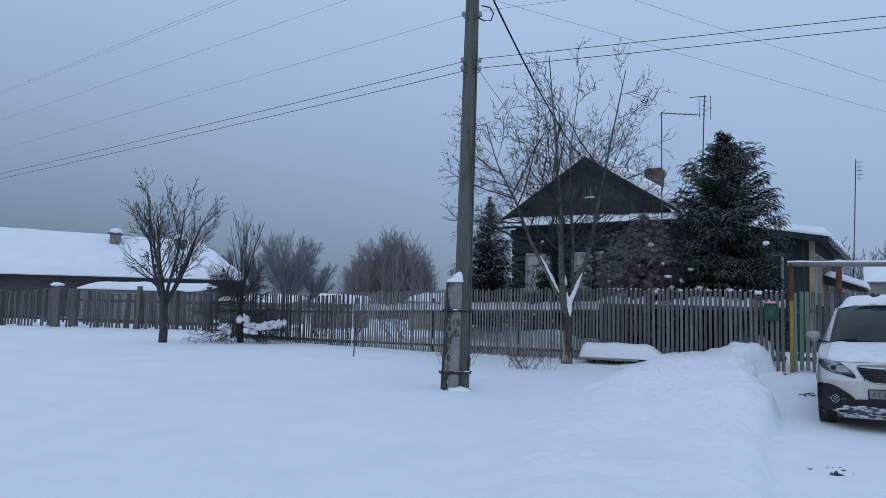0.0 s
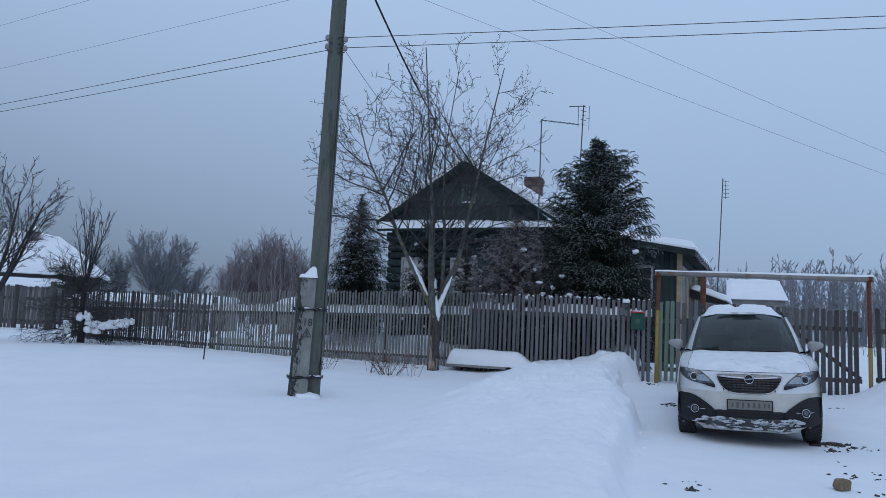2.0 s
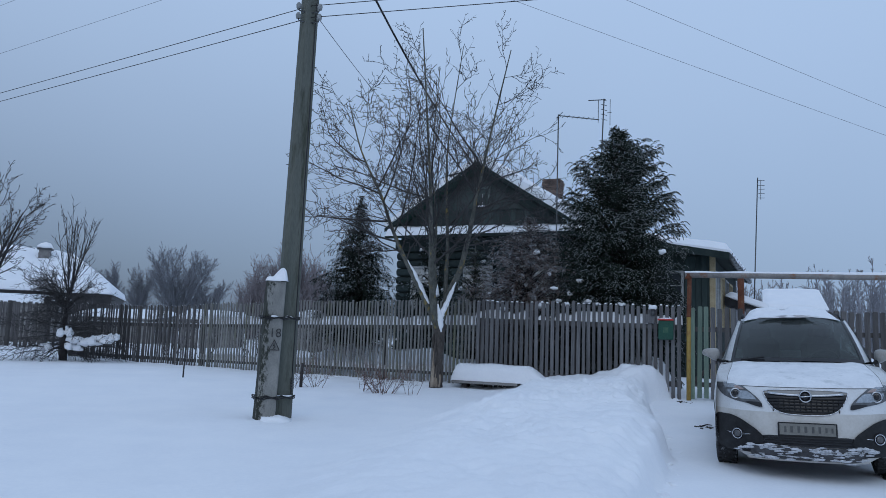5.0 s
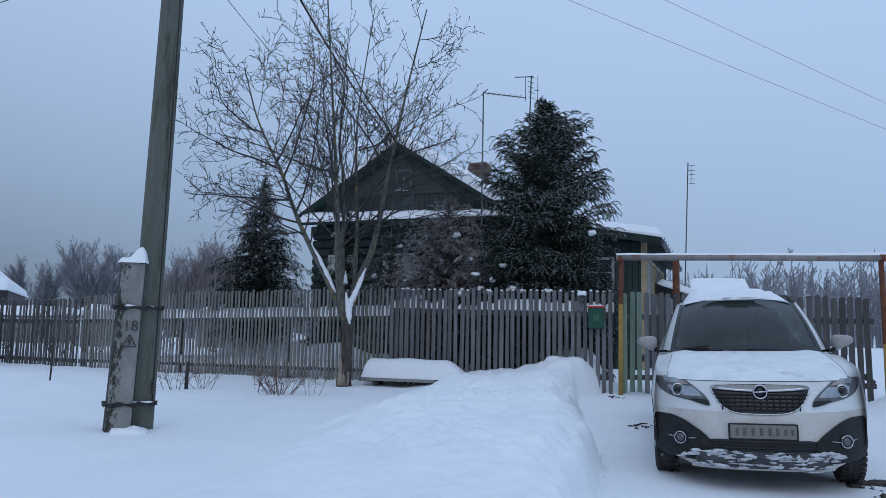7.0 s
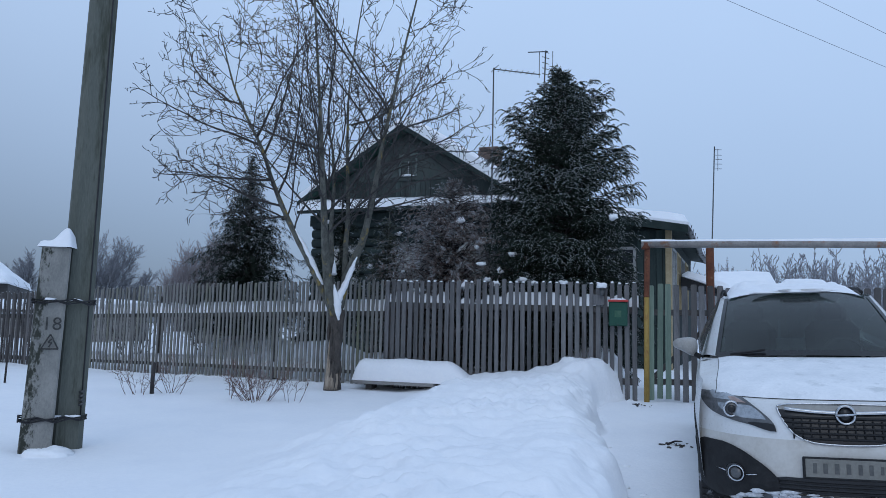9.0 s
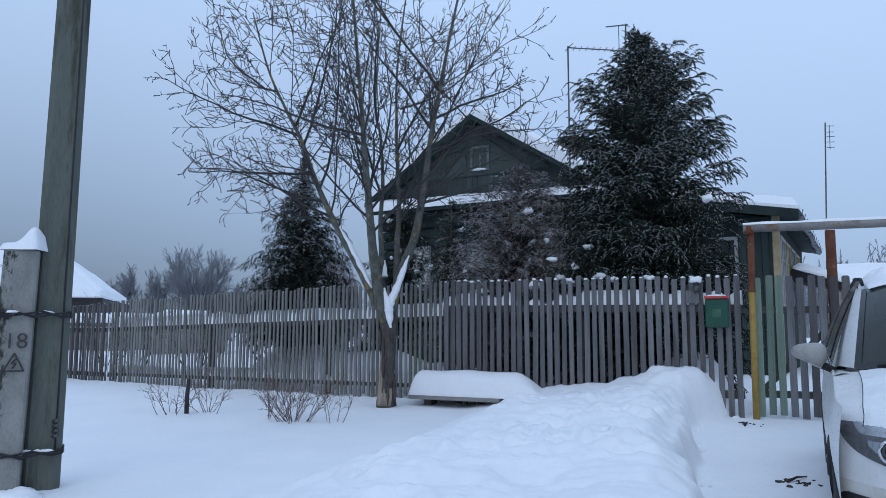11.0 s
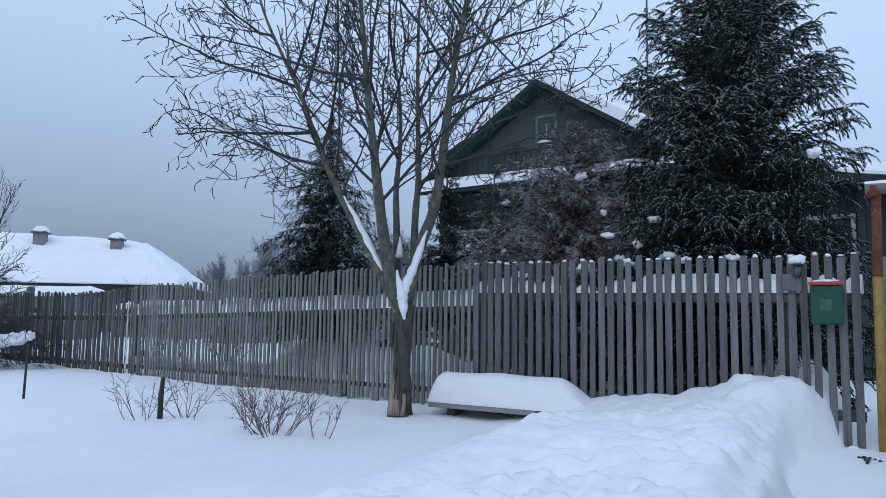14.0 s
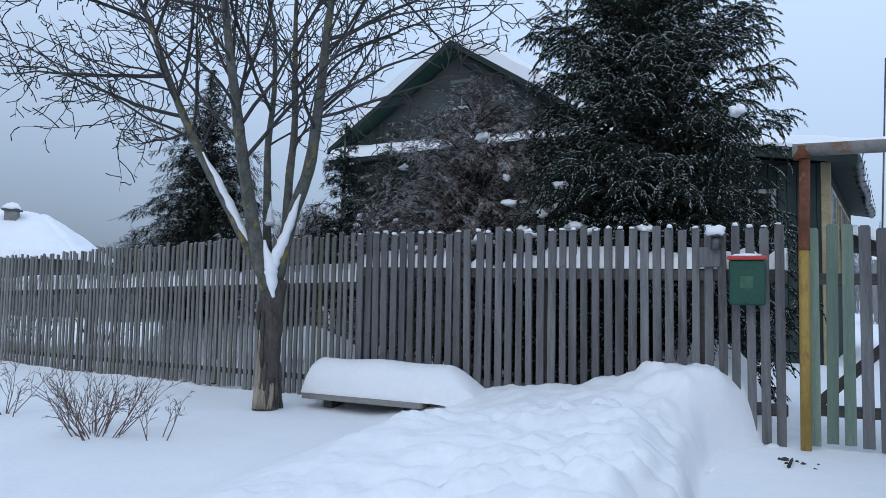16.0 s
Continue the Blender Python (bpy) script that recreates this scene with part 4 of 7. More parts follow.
    for x in (-1.75, 0.0, 1.75):
        window(H, 0.8, 1.2, pose(x, y0 - 0.11, 2.75), 2, pane_mat=CURTAIN)
    # supply cable stapled across the gable
    g = Geo()
    g.tube([(0.02, y0 - 0.07, 6.15), (0.9, y0 - 0.08, 5.50), (1.6, y0 - 0.07, 4.98), (2.2, y0 - 0.06, 4.62)], 0.014, 6)
    part("wall_cable", g, WIRE, H, "black cable running down the gable")
    # chimney
    ch = new("chimney")
    ch.parent, ch.matrix_basis = H, pose(1.22, 3.65, 0)
    tagged(ch, "square brick chimney with a flared top")
    g = Geo()
    g.box((0, 0, 5.85), (0.50, 0.42, 1.5))
    part("core", g, MORTAR, ch)
    shapes = {}
    for key, size in (("l", (0.235, 0.11, 0.065)), ("s", (0.11, 0.235, 0.065))):
        b = Geo()
        b.box((0, 0, 0), size, 0.006)
        shapes[key] = b.mesh("brick", BRICK)
    for c in range(19):
        z = 5.22 + c * 0.076
        out = 0.05 if c in (16, 17) else (0.025 if c in (15, 18) else 0)
        hx, hy = 0.26 + out, 0.21 + out
        sh = 0.06 if c % 2 else -0.06
        for sgn in (-1, 1):
            for kx in (-0.135, 0.115):
                ob = new("brick", shapes["l"])
                ob.parent, ob.matrix_basis = ch, pose(kx + sh * 0.5, sgn * (hy - 0.045), z)
            for ky in (-0.1, 0.14):
                ob = new("brick", shapes["s"])
                ob.parent, ob.matrix_basis = ch, pose(sgn * (hx - 0.045), ky + sh * 0.3, z)
    g = Geo()
    g.blob((0.06, 0.1, 6.62), (0.28, 0.22, 0.05), rng)
    ob = solo("snow_mound", g, SNOW, "dusting of snow on the chimney top", "snow")
    ob.matrix_basis = H.matrix_basis @ pose(1.22, 3.65, 0)
    # side wing under a low roof
    W = thing("house_wing", (APEX.x, APEX.y, 0), "low dark wooden side wing with big windows and snowy roof", "house", rz=HOUSE_TURN)
    wx0, wx1, wy0, wy1 = 2.78, 6.55, 0.75, 8.2
    g = Geo()
    g.prism([(wx0, 0.3), (wx1, 0.3), (wx1, 3.62), (wx0, 4.25)], wy1 - wy0, m=Matrix.Translation((0, wy0, 0)))
    part("body", g, PLANK, W)
    for i in range(26):
        x0 = wx0 + 0.01 + i * (wx1 - wx0) / 26
        g = Geo()
        g.box((x0 + 0.07, wy0 - 0.015, 2.0), (0.136, 0.03, 3.3), 0.004)
        part("plank", g, PLANK, W)
    g = Geo()
    ez = 3.66
    o = [(wx0 - 0.1, 4.42), (7.0, ez), (7.0, ez - 0.08), (wx0 - 0.1, 4.34)]
    g.prism(o, wy1 - 0.2 + 0.5, m=Matrix.Translation((0, 0.2, 0)))
    part("roof", g, TRIM_DARK, W)
    g = Geo()
    o = [(wx0 - 0.1, 4.44), (7.02, ez + 0.02), (7.02, ez - 0.16), (wx0 - 0.1, 4.24)]
    g.prism(o, 0.035, m=Matrix.Translation((0, 0.165, 0)))
    part("bargeboard", g, TRIM_DARK, W)
    g = Geo()
    pts = [(6.99 + 0.02 * math.sin(i), 0.2 + 8.3 * i / 16, ez - 0.05) for i in range(17)]
    g.tube(pts, 0.07, 10)
    gut = part("gutter", g, METAL, W, "dark metal gutter")
    for i in range(12):
        y = 0.3 + i * 0.7
        g = Geo()
        g.tube([(6.9, y, ez - 0.12), (7.07, y, ez - 0.1), (7.09, y, ez + 0.02)], 0.012, 5)
        part("bracket", g, METAL, gut)
    g = Geo()
    roof_snow(g, [(wx0 - 0.1, 0.17, 4.43), (7.03, 0.17, ez + 0.015), (7.03, 8.5, ez + 0.015), (wx0 - 0.1, 8.5, 4.43)], 0.25, rng, 26, 40)
    ob = solo("roof_snow", g, SNOW, "thick rounded snow on the wing roof, curling over the gutter", "snow")
    ob.matrix_basis = W.matrix_basis.copy()
    for x, y, z, sx, sy, sz in ((wx1 + 0.0, wy0 - 0.02, 2.0, 0.14, 0.14, 3.3),):
        g = Geo()
        g.box((x, y, z), (sx, sy, sz), 0.01)
        part("corner_post", g, OCHRE, W, "faded ochre corner post")
    window(W, 0.9, 1.1, pose(3.9, wy0 - 0.05, 2.7), 2)
    window(W, 0.7, 1.1, pose(5.4, wy0 - 0.05, 2.65), 2)
    for i in range(4):
        y = wy0 + 0.75 + i * 1.35
        window(W, 0.95, 1.35, pose(wx1 + 0.04, y, 2.55, 0, 0, 90), 3, OCHRE if i % 2 else WHITE_TRIM, pane_mat=CURTAIN if i < 2 else None)
    # porch canopy on the side
    C = thing("porch_canopy", (APEX.x, APEX.y, 0), "dark sloping porch canopy on the wing with a pillow of snow", "canopy", rz=HOUSE_TURN)
    g = Geo()
    g.prism([(6.62, 2.75), (7.75, 2.35), (7.75, 2.25), (6.62, 2.5)], 1.7, m=Matrix.Translation((0, 3.2, 0)))
    part("roof", g, DARK, C)
    for y in (3.3, 4.8):
        g = Geo()
        g.box((7.65, y, 1.35), (0.09, 0.09, 1.8), 0.008)
        part("post", g, OLDWOOD, C)
    g = Geo()
    roof_snow(g, [(6.64, 3.2, 2.76), (7.8, 3.2, 2.36), (7.8, 4.9, 2.36), (6.64, 4.9, 2.76)], 0.18, rng, 14, 14)
    ob = solo("roof_snow", g, SNOW, "pillow of snow on the porch canopy", "snow")
    ob.matrix_basis = C.matrix_basis.copy()


WINDOW_GLASS = surface("dark_window_glass", (0.02, 0.025, 0.03), (0.05, 0.055, 0.06), 2, 0.12, 0.0, 20, spec=0.6)
# attic pane: the sky's reflection is painted in as a lighter grey base
SKY_PANE = surface("attic_glass_sky_tint", (0.09, 0.10, 0.11), (0.17, 0.18, 0.19), 3, 0.2, 0.0, 20, spec=0.6)
CURTAIN = surface("pale_curtain", (0.28, 0.28, 0.27), (0.45, 0.45, 0.43), 3, 0.8, 0.2, 30, stretch=(6, 6, 0.2))
build_house()


# ---- trees ----
def limb(g, p, d, length, r, level, rng, P, out=None):
    """A branch with its smaller branches. P: per level the steps, sides, number of children, angle, ratio of length."""
    n = P["steps"][level]
    pts, rad = [Vector(p)], [r]
    d = Vector(d).normalized()
    for i in range(n):
        k = P["gnarl"][level]
        d = (d + Vector((rng.gauss(0, k), rng.gauss(0, k), rng.gauss(0, k) + P["up"][level]))).normalized()
        pts.append(pts[-1] + d * length / n)
        rad.append(r * (1 - 0.75 * (i + 1) / n))
    if P.get("bud") and level + 1 == len(P["steps"]):
        rad[-2], rad[-1] = r * 0.75, r * P["bud"]
    tgt = out if (out is not None and level >= P.get("split", 99)) else g
    tgt.tube(pts, rad, P["sides"][level], cap=False)
    children(g, pts, rad, length, level, rng, P, out)


def children(g, pts, rad, length, level, rng, P, out=None, kids=None):
    """Side branches along a run of points."""
    if level + 1 >= len(P["steps"]):
        return
    kids = kids if kids is not None else P["kids"][level]
    m = len(pts) - 1
    for j in range(kids):
        t = P["from"][level] + (1 - P["from"][level]) * (j + rng.random()) / kids
        f = t * m
        i = min(int(f), m - 1)
        q = pts[i].lerp(pts[i + 1], f - i)
        ax = (pts[i + 1] - pts[i]).normalized()
        side = ax.cross(Vector((rng.gauss(0, 1), rng.gauss(0, 1), rng.gauss(0, 1)))).normalized()
        a = radians(rng.gauss(P["angle"][level], 9))
        nd = ax * math.cos(a) + side * math.sin(a)
        ll = length * P["ratio"][level] * rng.uniform(0.6, 1.25) * (1.15 - 0.55 * t)
        limb(g, q, nd, ll, max(P["thin"], lerp(rad[i], rad[i + 1], f - i) * P["neck"]), level + 1, rng, P, out)


def smooth_run(ctrl, n):
    """Catmull-Rom points through a few knots."""
    c = [Vector(p) for p in ctrl]
    c = [c[0] * 2 - c[1]] + c + [c[-1] * 2 - c[-2]]
    out = []
    for i in range(1, len(c) - 2):
        for k in range(n):
            t = k / n
            p0, p1, p2, p3 = c[i - 1:i + 3]
            out.append(0.5 * ((2 * p1) + (p2 - p0) * t + (2 * p0 - 5 * p1 + 4 * p2 - p3) * t * t + (3 * p1 - p0 - 3 * p2 + p3) * t ** 3))
    out.append(c[-2])
    return out


def build_main_tree():
    rng = random.Random(31)
    x0, y0 = TREE
    T = thing("bare_tree", (x0, y0, 0), "bare garden tree with five lichen-spotted stems above a split trunk", "tree")
    g = Geo()
    pts = smooth_run([(-0.02, 0, 0.1), (0.0, 0, 0.5), (0.02, 0, 0.95), (0.03, 0, 1.25), (0.03, -0.01, 1.5)], 4)
    rad = [steps(p.z, [(0.1, 0.142), (0.35, 0.110), (0.8, 0.094), (1.2, 0.098), (1.5, 0.118)]) * (1 + 0.12 * rng.random()) for p in pts]
    g.tube(pts, rad, 14)
    for k in range(11):
        a = rng.uniform(-2.6, 0.6)
        z = rng.uniform(0.15, 1.1)
        r = steps(z, [(0.1, 0.138), (0.35, 0.110), (0.8, 0.094), (1.5, 0.105)])
        g.tube([(r * math.cos(a) * q, r * math.sin(a) * q, z + h) for q, h in ((1.0, 0), (1.08, 0.12), (1.04, 0.26))], [0.012, 0.026, 0.01], 5)
    part("trunk", g, BARK_DARK, T)
    g = Geo()
    for k in range(8):
        a = -2.5 + 0.22 * k
        h = (1.02, 0.78, 0.5, 0.62, 0.56, 0.40, 0.48, 0.28)[k] - 0.06
        g.tube([(0.118 * math.cos(a) - 0.01, 0.118 * math.sin(a), 0.33), (0.106 * math.cos(a), 0.106 * math.sin(a), 0.44), (0.092 * math.cos(a) + 0.01, 0.092 * math.sin(a), max(0.5, h * 0.85)), (0.096 * math.cos(a) + 0.02, 0.096 * math.sin(a), max(0.56, h + 0.1))], [0.010, 0.026, 0.022, 0.006], 6)
    part("split_wood", g, BARK_SPLIT, T, "pale bare wood where the trunk has split")
    P = dict(steps=(8, 8, 6, 3), sides=(8, 5, 3, 3), kids=(13, 7, 4), angle=(47, 46, 50), ratio=(0.52, 0.50, 0.30), gnarl=(0.05, 0.10, 0.17, 0.34),
             up=(0.03, 0.02, 0.035, 0.09), **{"from": (0.32, 0.12, 0.1)}, neck=0.36, thin=0.0066, bud=0.95)
    runs = [
        ([(-0.04, 0, 1.5), (-0.21, -0.05, 1.82), (-0.37, -0.08, 2.13), (-0.61, -0.1, 2.56), (-0.83, -0.1, 3.0), (-1.0, -0.12, 3.4), (-1.16, -0.12, 3.84), (-1.38, -0.1, 4.27), (-1.62, -0.1, 4.8), (-1.85, -0.1, 5.6)], 0.06, 18),
        ([(0.0, -0.05, 1.42), (-0.09, -0.12, 1.72), (-0.16, -0.25, 2.2), (-0.2, -0.42, 2.65), (-0.23, -0.55, 3.05), (-0.27, -0.7, 3.55), (-0.31, -0.8, 4.1), (-0.38, -0.85, 4.9), (-0.55, -0.85, 6.9)], 0.078, 17),
        ([(-0.05, 0.05, 1.6), (-0.08, 0.1, 2.36), (-0.1, 0.15, 2.8), (-0.08, 0.25, 3.36), (-0.12, 0.35, 4.0), (-0.2, 0.4, 4.6), (-0.1, 0.5, 6.7)], 0.045, 13),
        ([(0.05, 0.02, 1.5), (0.12, 0.02, 1.93), (0.13, 0.08, 2.5), (0.15, 0.15, 2.95), (0.12, 0.22, 3.65), (0.1, 0.3, 4.3), (0.12, 0.35, 5.2), (0.35, 0.35, 7.1)], 0.052, 14),
        ([(0.05, -0.02, 1.48), (0.18, -0.05, 2.05), (0.36, -0.2, 2.5), (0.45, -0.35, 2.95), (0.52, -0.5, 3.4), (0.58, -0.6, 3.85), (0.7, -0.65, 4.5), (0.85, -0.7, 5.3), (1.15, -0.6, 6.7)], 0.07, 18),
    ]
    tw = Geo()
    for ctrl, r, kids in runs:
        g = Geo()
        pts = smooth_run(ctrl, 5)
        rad = [r * (1 - 0.86 * i / (len(pts) - 1)) * (1 + 0.05 * math.sin(i * 1.9)) for i in range(len(pts))]
        g.tube(pts, rad, 9)
        part("limb", g, BARK, T)
        children(tw, pts, rad, 3.5, 0, rng, P, None, kids)
    # long low boughs
    for p, d, ln, r in (((-0.83, -0.1, 3.0), (-1, -0.15, 0.0), 1.75, 0.020), ((-0.99, -0.12, 3.38), (-1, 0.1, 0.06), 1.65, 0.022), ((-1.2, -0.1, 3.9), (-1, -0.2, 0.18), 1.8, 0.02), ((-1.5, -0.1, 4.5), (-1, 0.2, 0.3), 1.5, 0.016), ((-0.25, -0.9, 3.7), (-1, -0.1, 0.35), 1.9, 0.02),
                        ((0.45, -0.35, 2.95), (1, -0.2, 0.12), 1.6, 0.017), ((0.55, -0.55, 3.6), (1, -0.1, 0.25), 1.6, 0.02), ((0.6, -0.6, 4.0), (1, 0.2, 0.4), 1.6, 0.02), ((0.15, 0.3, 4.4), (0.9, 0.4, 0.4), 2.1, 0.018), ((-0.75, -0.1, 2.85), (-0.9, 0.5, 0.0), 1.4, 0.016)):
        limb(tw, p, d, ln, r, 1, rng, dict(P, kids=(16, 12, 6), up=(0.03, 0.012, 0.03, 0.04)))
    # steep boughs fanning up through the crown
    for k in range(12):
        pts = smooth_run(runs[k % 5][0], 5)
        j = rng.randrange(int(len(pts) * 0.42), int(len(pts) * 0.78))
        a = 2.4 * k + rng.uniform(-0.5, 0.5)
        tilt = rng.uniform(0.45, 1.0)
        limb(tw, pts[j], (math.cos(a) * tilt, math.sin(a) * tilt * 0.8, 1.0), rng.uniform(1.7, 2.6) * (7.4 - pts[j].z) / 3.6, 0.019, 1, rng, dict(P, kids=(16, 9, 4), angle=(40, 38, 46), up=(0.03, 0.03, 0.05, 0.05)))
    part("crown", tw, TWIG_GREY, T, "fine grey-brown twigs with a trace of rime")
    # snow lying in the forks
    for ctrl, radii in (
        ([(-0.19, -0.10, 1.86), (-0.34, -0.14, 2.15), (-0.46, -0.15, 2.38), (-0.62, -0.16, 2.66)], (0.02, 0.034, 0.03, 0.008)),
        ([(0.065, -0.115, 1.34), (0.045, -0.12, 1.48), (0.02, -0.13, 1.62), (-0.03, -0.17, 1.86)], (0.014, 0.052, 0.06, 0.012)),
        ([(0.03, -0.11, 1.58), (0.10, -0.12, 1.78), (0.19, -0.14, 2.02), (0.29, -0.2, 2.28)], (0.045, 0.048, 0.044, 0.010)),
        ([(-0.03, 0.0, 2.02), (-0.025, 0.03, 2.10), (-0.04, 0.05, 2.24)], (0.04, 0.032, 0.008)),
    ):
        g = Geo()
        pts = smooth_run(ctrl, 7)
        n = len(pts) - 1
        rad = [steps(i / n * (len(radii) - 1), list(enumerate(radii))) * (1 + 0.35 * noise.noise(Vector((i * 0.55, ctrl[0][2] * 9, 0)))) for i in range(n + 1)]
        g.tube([p + Vector((0.012 * noise.noise(p * 9), 0, 0)) for p in pts], rad, 9)
        solo("snow_in_fork", g, SNOW, "snow lodged in a fork of the bare tree", "snow", "snow in the forks", "stuff", at=(x0, y0, 0))


def bare_tree(name, at, height, spreadout, rng, label, mat, stems=3, P=None, fork=0.8, trunk_r=0.1):
    T = thing(name, at, label, "tree")
    g = Geo()
    g.tube(smooth_run([(0, 0, -0.2), (0.02, 0, fork * 0.5), (0.0, 0.0, fork)], 3), [trunk_r * 1.25] * 3 + [trunk_r] * 4, 8)
    part("trunk", g, mat, T)
    P = P or dict(steps=(7, 6, 4, 3), sides=(6, 4, 3, 3), kids=(10, 7, 5), angle=(36, 36, 34), ratio=(0.45, 0.45, 0.45), gnarl=(0.05, 0.08, 0.1, 0.12), up=(0.05, 0.08, 0.08, 0.05), **{"from": (0.15, 0.2, 0.2)}, neck=0.5, thin=0.006)
    g = Geo()
    for i in range(stems):
        a = 2 * math.pi * (i + 0.3) / stems
        tilt = spreadout * rng.uniform(0.6, 1.2)
        limb(g, (0, 0, fork * rng.uniform(0.8, 1.0)), (math.cos(a) * tilt, math.sin(a) * tilt, 1), (height - fork) * rng.uniform(0.85, 1.1), trunk_r * 0.6, 0, rng, P)
    part("crown", g, mat, T)
    return T


def frond_kit(seed, slim, droop, blades, shares=(0.01, 0.14, 0.55)):
    """Some fronds, one long: arrays of triangles, the bare ones and those white with rime, for three degrees of rime."""
    rng = random.Random(seed)
    kit = []
    for share in shares:
        for k in range(6):
            tris = [((-0.02, 0.55, -droop * 0.3), (0.02, 0.55, -droop * 0.3), (0, 1.0, -droop))]
            for i in range(blades):
                y = 0.08 + 0.86 * i / blades
                for s in (-1, 1):
                    w = slim * rng.uniform(0.6, 1.2) * (1.05 - 0.6 * y)
                    z = -droop * y * y
                    tris.append(((0, y, z - 0.014), (0, y + 0.12, z + 0.014), (s * w, y + 0.1 + 0.75 * w * rng.uniform(0.5, 1.1), z - rng.uniform(0.0, 0.8) * w)))
            rime = [t for t in tris if rng.random() < share]
            bare = [t for t in tris if t not in rime]
            kit.append((np.array(bare).reshape(-1, 3), np.array(rime).reshape(-1, 3)))
    return kit


def tri_mesh(name, v, mat):
    """A mesh of loose triangles from an array of corners."""
    me = bpy.data.meshes.new(name)
    n = len(v)
    me.vertices.add(n)
    me.vertices.foreach_set("co", v.astype(np.float32).ravel())
    me.loops.add(n)
    me.loops.foreach_set("vertex_index", np.arange(n, dtype=np.int32))
    me.polygons.add(n // 3)
    me.polygons.foreach_set("loop_start", np.arange(0, n, 3, dtype=np.int32))
    me.materials.append(mat)
    me.update(calc_edges=True)
    return me


def conifer(name, at, profile, rng, label, count, mat=None, rime_mat=None, frost=1.0, size=0.2, kit=None, snow=12, lift=0.15, cat="conifer", hang=0.3, ragged=0.22, tassel=2):
    """A conifer: trunk, boughs and thousands of fronds. profile: (z, radius) pairs from the foot up."""
    T = thing(name, at, label, cat)
    top = profile[-1][0]
    g = Geo()
    g.tube([(0, 0, -0.1), (0, 0, top * 0.5), (0, 0, top * 0.97)], [0.09, 0.05, 0.008], 8)
    part("trunk", g, BARK, T)
    gb = Geo()
    zmin = profile[0][0]
    spots = {k: [] for k in range(18)}
    up = Vector((0, 0, 1))
    for i in range(count):
        z = zmin + (top - zmin) * ((1 - math.sqrt(rng.random())) * 0.995 if rng.random() < 0.7 else rng.random())
        a = rng.uniform(0, 2 * math.pi)
        R = steps(z, profile) * (0.9 + 0.32 * noise.noise(Vector((math.cos(a) * 1.6, math.sin(a) * 1.6, z * 1.5 + at[0]))) + 0.26 * noise.noise(Vector((math.cos(a) * 3.6, math.sin(a) * 3.6, z * 4.2 + at[0]))) + rng.gauss(0, ragged) * (0.6 if z > top * 0.7 else 1))
        R = max(0.06, R)
        out = Vector((math.cos(a), math.sin(a), 0))
        tip = out * R + Vector((0, 0, z + lift * R * rng.uniform(-0.2, 0.7)))
        root = Vector((0, 0, max(zmin * 0.5, z - R * 0.3)))
        n = max(3, int(R * 8))
        pts = []
        for k in range(n + 1):
            t = k / n
            q = root.lerp(tip, t)
            q.z += 0.2 * R * math.sin(t * math.pi) - hang * 0.3 * R * t * t
            pts.append(q)
        gb.tube(pts, [max(0.002, 0.008 * (1 - t / len(pts))) for t in range(len(pts))], 3, cap=False)
        for k in range(1, n + 1):
            t = k / n
            if t < 0.3:
                continue
            dd = (pts[k] - pts[k - 1]).normalized()
            for s in (-1, 1, 0) * tassel if k == n else (-1, 1) * tassel:
                drop = rng.random() < 0.62
                f = dd * rng.uniform(0.1, 0.8) + Vector((-dd.y, dd.x, 0)) * s * rng.uniform(0.1, 0.7) + Vector((rng.gauss(0, 0.15), rng.gauss(0, 0.15), -rng.uniform(0.3, 1.3) * hang * 2.2)) if drop else (Vector((-dd.y, dd.x, 0)) * s * rng.uniform(0.3, 1.0) + dd * rng.uniform(0.2, 0.9) + Vector((rng.gauss(0, 0.35), rng.gauss(0, 0.35), rng.uniform(-hang * 1.6, hang * 0.9) + lift * 0.3)))
                f.normalize()
                sd = f.cross(up)
                sd = sd.normalized() if sd.length > 1e-3 else Vector((1, 0, 0))
                sd = (sd + up * rng.gauss(0, 0.35)).normalized()
                w = sd.cross(f)
                if at[1] + pts[k].y + f.y * size < fence_y(at[0] + pts[k].x) + 0.12:
                    continue
                q = pts[k]
                patchy = noise.noise(Vector((q.x * 2.6 + at[0], q.y * 2.6, q.z * 3.4)))
                c = t * t * frost * rng.uniform(0.5, 1.2) * (0.75 + 1.4 * patchy) * (0.35 if drop else 1.5) + (0.15 if z > top * 0.8 else 0)
                level = 2 if c > 0.85 else (1 if c > 0.4 else 0)
                ln = size * rng.uniform(0.55, 1.35) * min(1.0, 0.45 + R)
                spots[level * 6 + rng.randrange(6)].append((sd * ln, f * ln, w * ln, pts[k].lerp(pts[k - 1], rng.random())))
    bare, rime = [], []
    for k, rows in spots.items():
        if not rows:
            continue
        arr = np.array([[tuple(v) for v in r] for r in rows])
        for src, dst in ((kit[k][0], bare), (kit[k][1], rime)):
            if len(src):
                dst.append((np.einsum("pi,nij->npj", src, arr[:, :3]) + arr[:, 3][:, None, :]).reshape(-1, 3))
    part("branchwork", gb, TWIG, T)["kind"] = "stuff"
    part("foliage", tri_mesh("foliage", np.concatenate(bare), mat or NEEDLE), None, T)
    part("rime", tri_mesh("rime", np.concatenate(rime), rime_mat or NEEDLE_RIMED), None, T, "needle tips white with rime")
